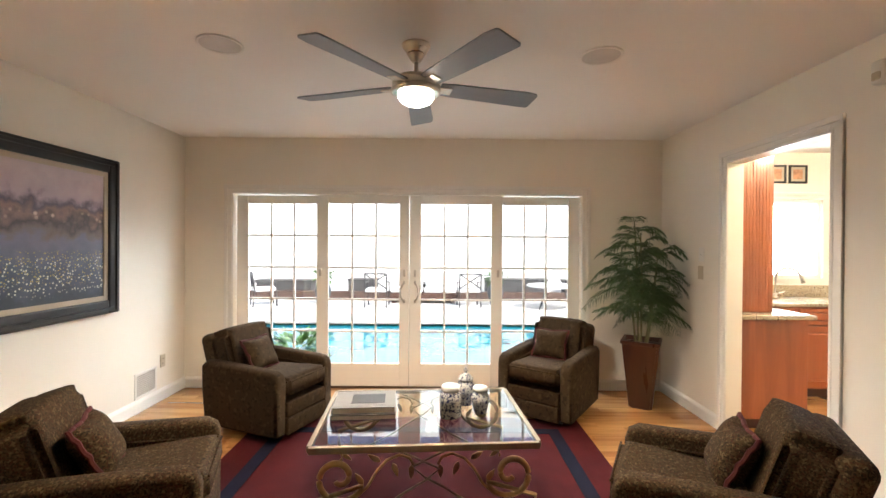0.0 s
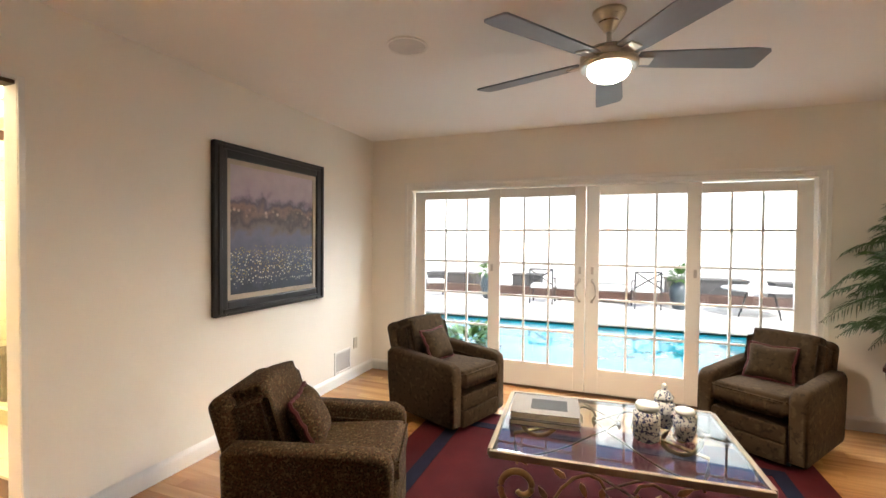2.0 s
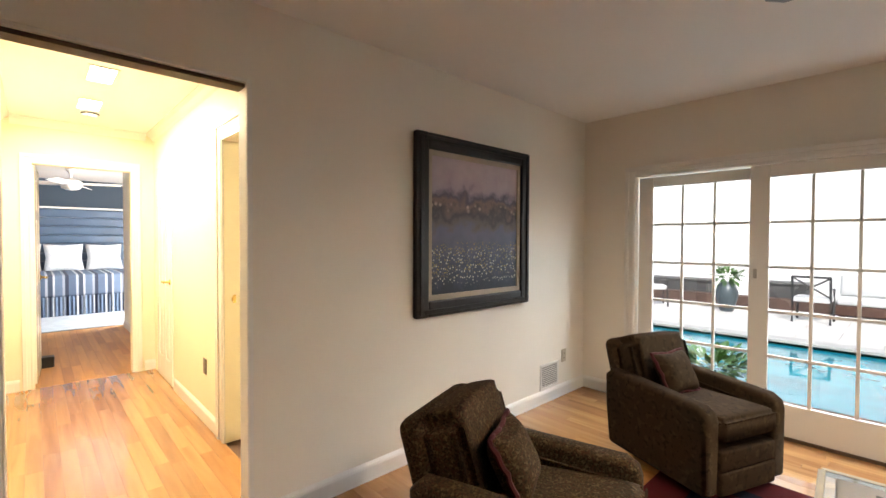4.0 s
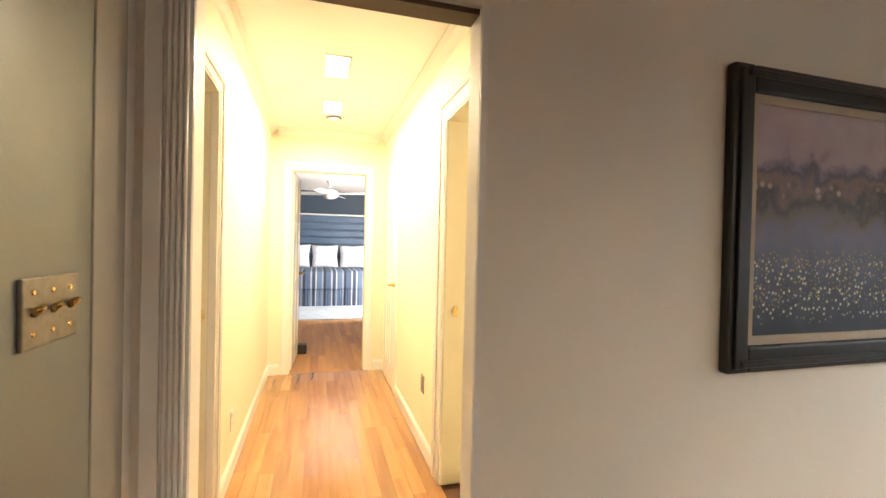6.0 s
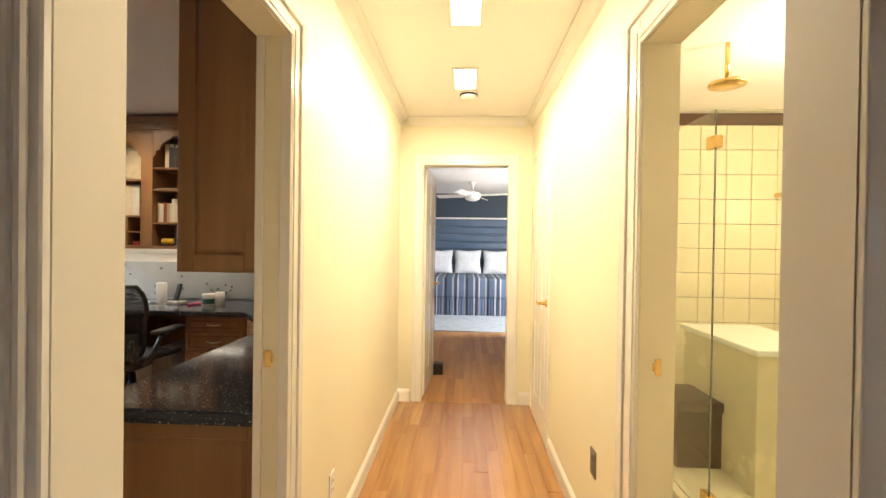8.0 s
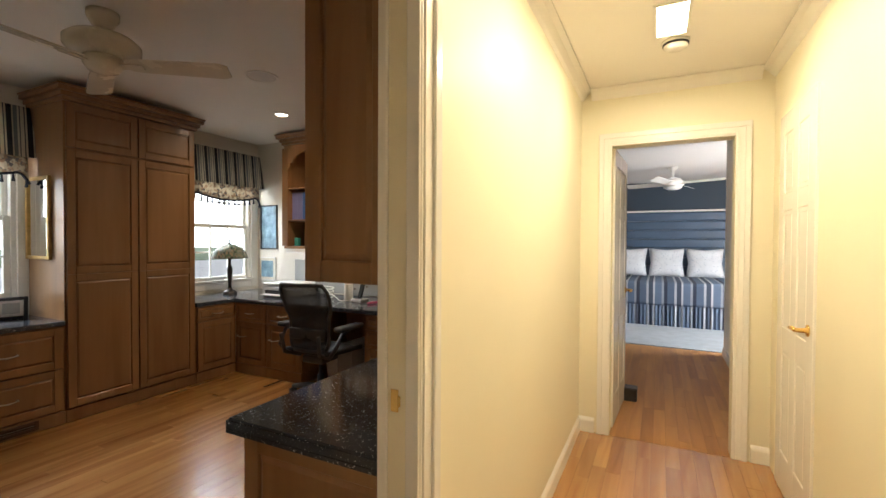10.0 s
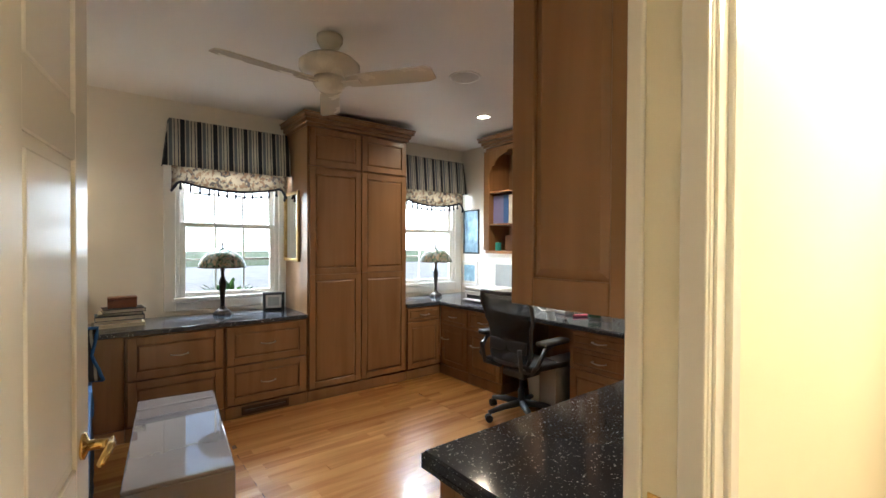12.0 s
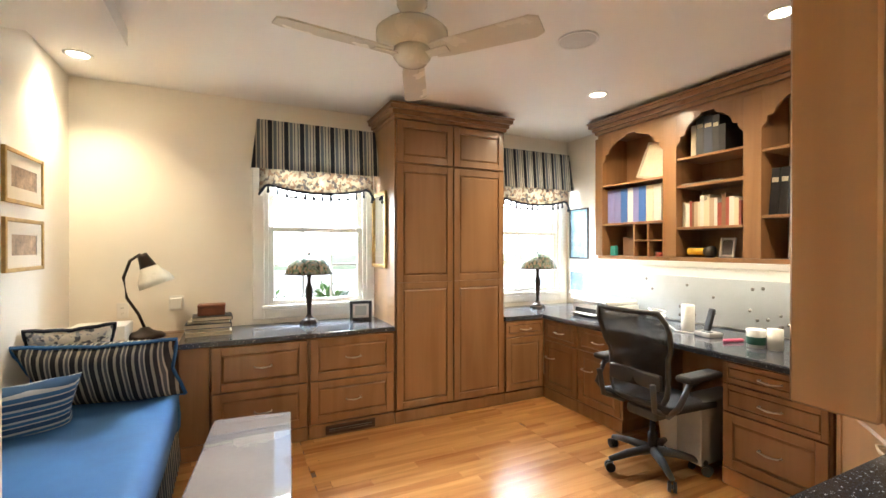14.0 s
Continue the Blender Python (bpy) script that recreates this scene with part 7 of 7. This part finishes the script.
for k in range(90):
    bm.faces.new((ring[0][k], ring[0][k + 1], ring[1][k + 1], ring[1][k]))
bmesh.ops.solidify(bm, geom=bm.faces[:], thickness=0.004)
part("skirt", bm, SKIRT, dbd, "navy and cream striped skirt")
part("corner_drape", cushion(0.12, 0.16, 0.42, 0.5), BLUE, dbd, smooth=True, at=pose(-0.61, -0.88, 0.42, 8, 6, 0))
bl = thing("bolster", pose(-2.86, -2.98, 0.625, 0, 90, 4), "blue cotton bolster with a buttoned end on the daybed", "pillow")
part("roll", lathe([(0.01, -0.29), (0.08, -0.285), (0.10, -0.26), (0.105, 0), (0.10, 0.26), (0.08, 0.285), (0.01, 0.29)], 28), BLUE, bl, smooth=True)
part("button", lathe([(0.014, 0.286), (0.01, 0.30)], 12), BRAID, bl)
PSTRIPE = bands("black_cream_stripe", [(1.4, (0.02, 0.02, 0.025)), (0.4, (0.5, 0.46, 0.38)), (0.8, (0.10, 0.10, 0.11)), (0.5, (0.48, 0.44, 0.36)), (1.2, (0.03, 0.03, 0.04)), (0.8, (0.42, 0.38, 0.30))], 0.085, 0)
throw_pillow(pose(-2.86, -2.72, 0.72, 62, 0, -8), PSTRIPE, "long black and cream striped pillow with blue fringe on the daybed", 0.76, 0.42, BLUE, 0.20)
throw_pillow(pose(-2.66, -2.92, 0.82, 58, 0, 14), blotch("white_floral_linen", (0.62, 0.60, 0.55), [(0.10, 0.11, 0.14), (0.30, 0.32, 0.36)], 22, 0.56, 0.9, 0.04), "floral toile pillow with dark fringe on the daybed", 0.40, 0.36, BRAID, 0.14)
throw_pillow(pose(-2.62, -2.40, 0.63, 70, 0, 30), bands("blue_white_stripe", [(1, (0.05, 0.16, 0.34)), (0.7, (0.55, 0.58, 0.6)), (1.5, (0.03, 0.09, 0.2)), (0.4, (0.6, 0.6, 0.58))], 0.06, 1), "blue and white striped pillow on the daybed", 0.40, 0.36, None, 0.15)

# ---- study ceiling ----
of = thing("ceiling_fan", pose(-4.30, -1.66, OH - 0.001), "cream white ceiling fan with three blades in the study", "ceiling fan")
CREAM = mat("cream_enamel", (0.74, 0.68, 0.56), 0.25, vary=0.03, bump=0.02)
part("canopy", lathe([(0.075, 0), (0.075, -0.03), (0.05, -0.075), (0.035, -0.09)], 32), CREAM, of, smooth=True)
part("rod", lathe([(0.03, -0.085), (0.03, -0.13)], 16), CREAM, of, smooth=True)
part("motor", lathe([(0.04, -0.12), (0.14, -0.135), (0.175, -0.165), (0.175, -0.20), (0.15, -0.23), (0.10, -0.245)], 40), CREAM, of, smooth=True)
part("switch_cup", lathe([(0.09, -0.245), (0.092, -0.285), (0.07, -0.315), (0.03, -0.33), (0.008, -0.333)], 32), CREAM, of, smooth=True)
for k in range(3):
    bm = prism([(0.12, -0.05), (0.2, -0.06), (0.60, -0.07), (0.64, -0.05), (0.64, 0.05), (0.60, 0.07), (0.2, 0.06), (0.12, 0.05)], -0.004, 0.004, "xy")
    b = part("blade", bm, CREAM, of, at=pose(0, 0, -0.275, 0, 0, 246 + 120 * k) @ pose(0, 0, 0, -12, 0, 0))
    part("blade_iron", box(0.08, 0.2, -0.025, 0.025, -0.014, -0.005, 0.003), CREAM, b)
ceiling_speaker(-5.33, -1.63, OH, SPK)
for x, y in ((-6.12, -2.26), (-2.64, -3.14), (-6.06, -0.94)):
    d = thing("downlight", pose(x, y, OH), "round lit recessed ceiling downlight", "downlight", "study downlights")
    part("trim_ring", lathe([(0.078, 0), (0.078, -0.004), (0.06, -0.008), (0.056, -0.004), (0.056, 0)], 32), WHITEP, d, smooth=True)
    part("bulb", lathe([(0.055, -0.002), (0.02, -0.005), (0.005, -0.006)], 24), glow("downlight_glow", (1.0, 0.88, 0.68), 12) if "downlight_glow" not in bpy.data.materials else bpy.data.materials["downlight_glow"], d)


# ---- floor boards, last ----
LENGTHS = (0.55, 0.75, 0.95, 1.2, 1.5)
board_meshes = {}


def boards(parent, x0, x1, y0, y1, w, joined=None, material=None):
    """Oak strips along x with staggered ends; separate boards, or one joined field."""
    rng = random.Random(5)
    verts, faces, y = [], [], y0
    while y < y1 - 0.004:
        ww = min(w, y1 - y)
        x = x0 - rng.random() * 0.8
        while x < x1:
            n = rng.choice(LENGTHS)
            a, b = max(x, x0), min(x + n, x1)
            x += n
            if b - a < 0.03:
                continue
            L, W = round(b - a, 2) - 0.0012, ww - 0.0010
            if joined:
                k, q = len(verts), [(a, y), (a + L, y), (a + L, y + W), (a, y + W)]
                verts += [(u, v, -0.008) for u, v in q] + [(u, v, 0.0) for u, v in q]
                faces += [(k + 4, k + 5, k + 6, k + 7), (k, k + 1, k + 5, k + 4), (k + 1, k + 2, k + 6, k + 5), (k + 2, k + 3, k + 7, k + 6), (k + 3, k, k + 4, k + 7)]
                continue
            key = (round(L, 3), round(W, 3))
            if key not in board_meshes:
                board_meshes[key] = mesh_of(box(0, L, 0, W, -0.010, 0.0), "floor_board", OAK)
            ob = new("floor_board", board_meshes[key])
            ob.location, ob.parent = (a, y, 0), parent
        y += w
    if joined:
        me = bpy.data.meshes.new(joined)
        me.from_pydata(verts, [], faces)
        me.materials.append(material or OAKJOIN)
        ob = new("floor_boards", me)
        ob.parent = parent
        tagged(ob, kind="stuff")


boards(floor, HX + 0.001, XW - TW, HS, HN, 0.083)
boards(floor, -5.6, -3.95, -2.95, -0.75, 0.083)
boards(floor, OW, -5.6, OS, ON, 0.083, "floor_boards")
boards(floor, -5.6, -3.95, OS, -2.95, 0.083, "floor_boards")
boards(floor, -5.6, -3.95, -0.75, ON, 0.083, "floor_boards")
boards(floor, -3.95, OE, OS, ON, 0.083, "floor_boards")
boards(floor, XW - TW, XE, YB, YN, 0.083, "floor_boards")
boards(floor, -3.888, -3.035, ON, HS, 0.083, "floor_boards")
boards(floor, XE, 5.0, 1.4, 5.0, 0.083, "floor_boards")
boards(floor, -13.3, HX, -2.7, 4.3, 0.083, "floor_boards", OAKSATIN)
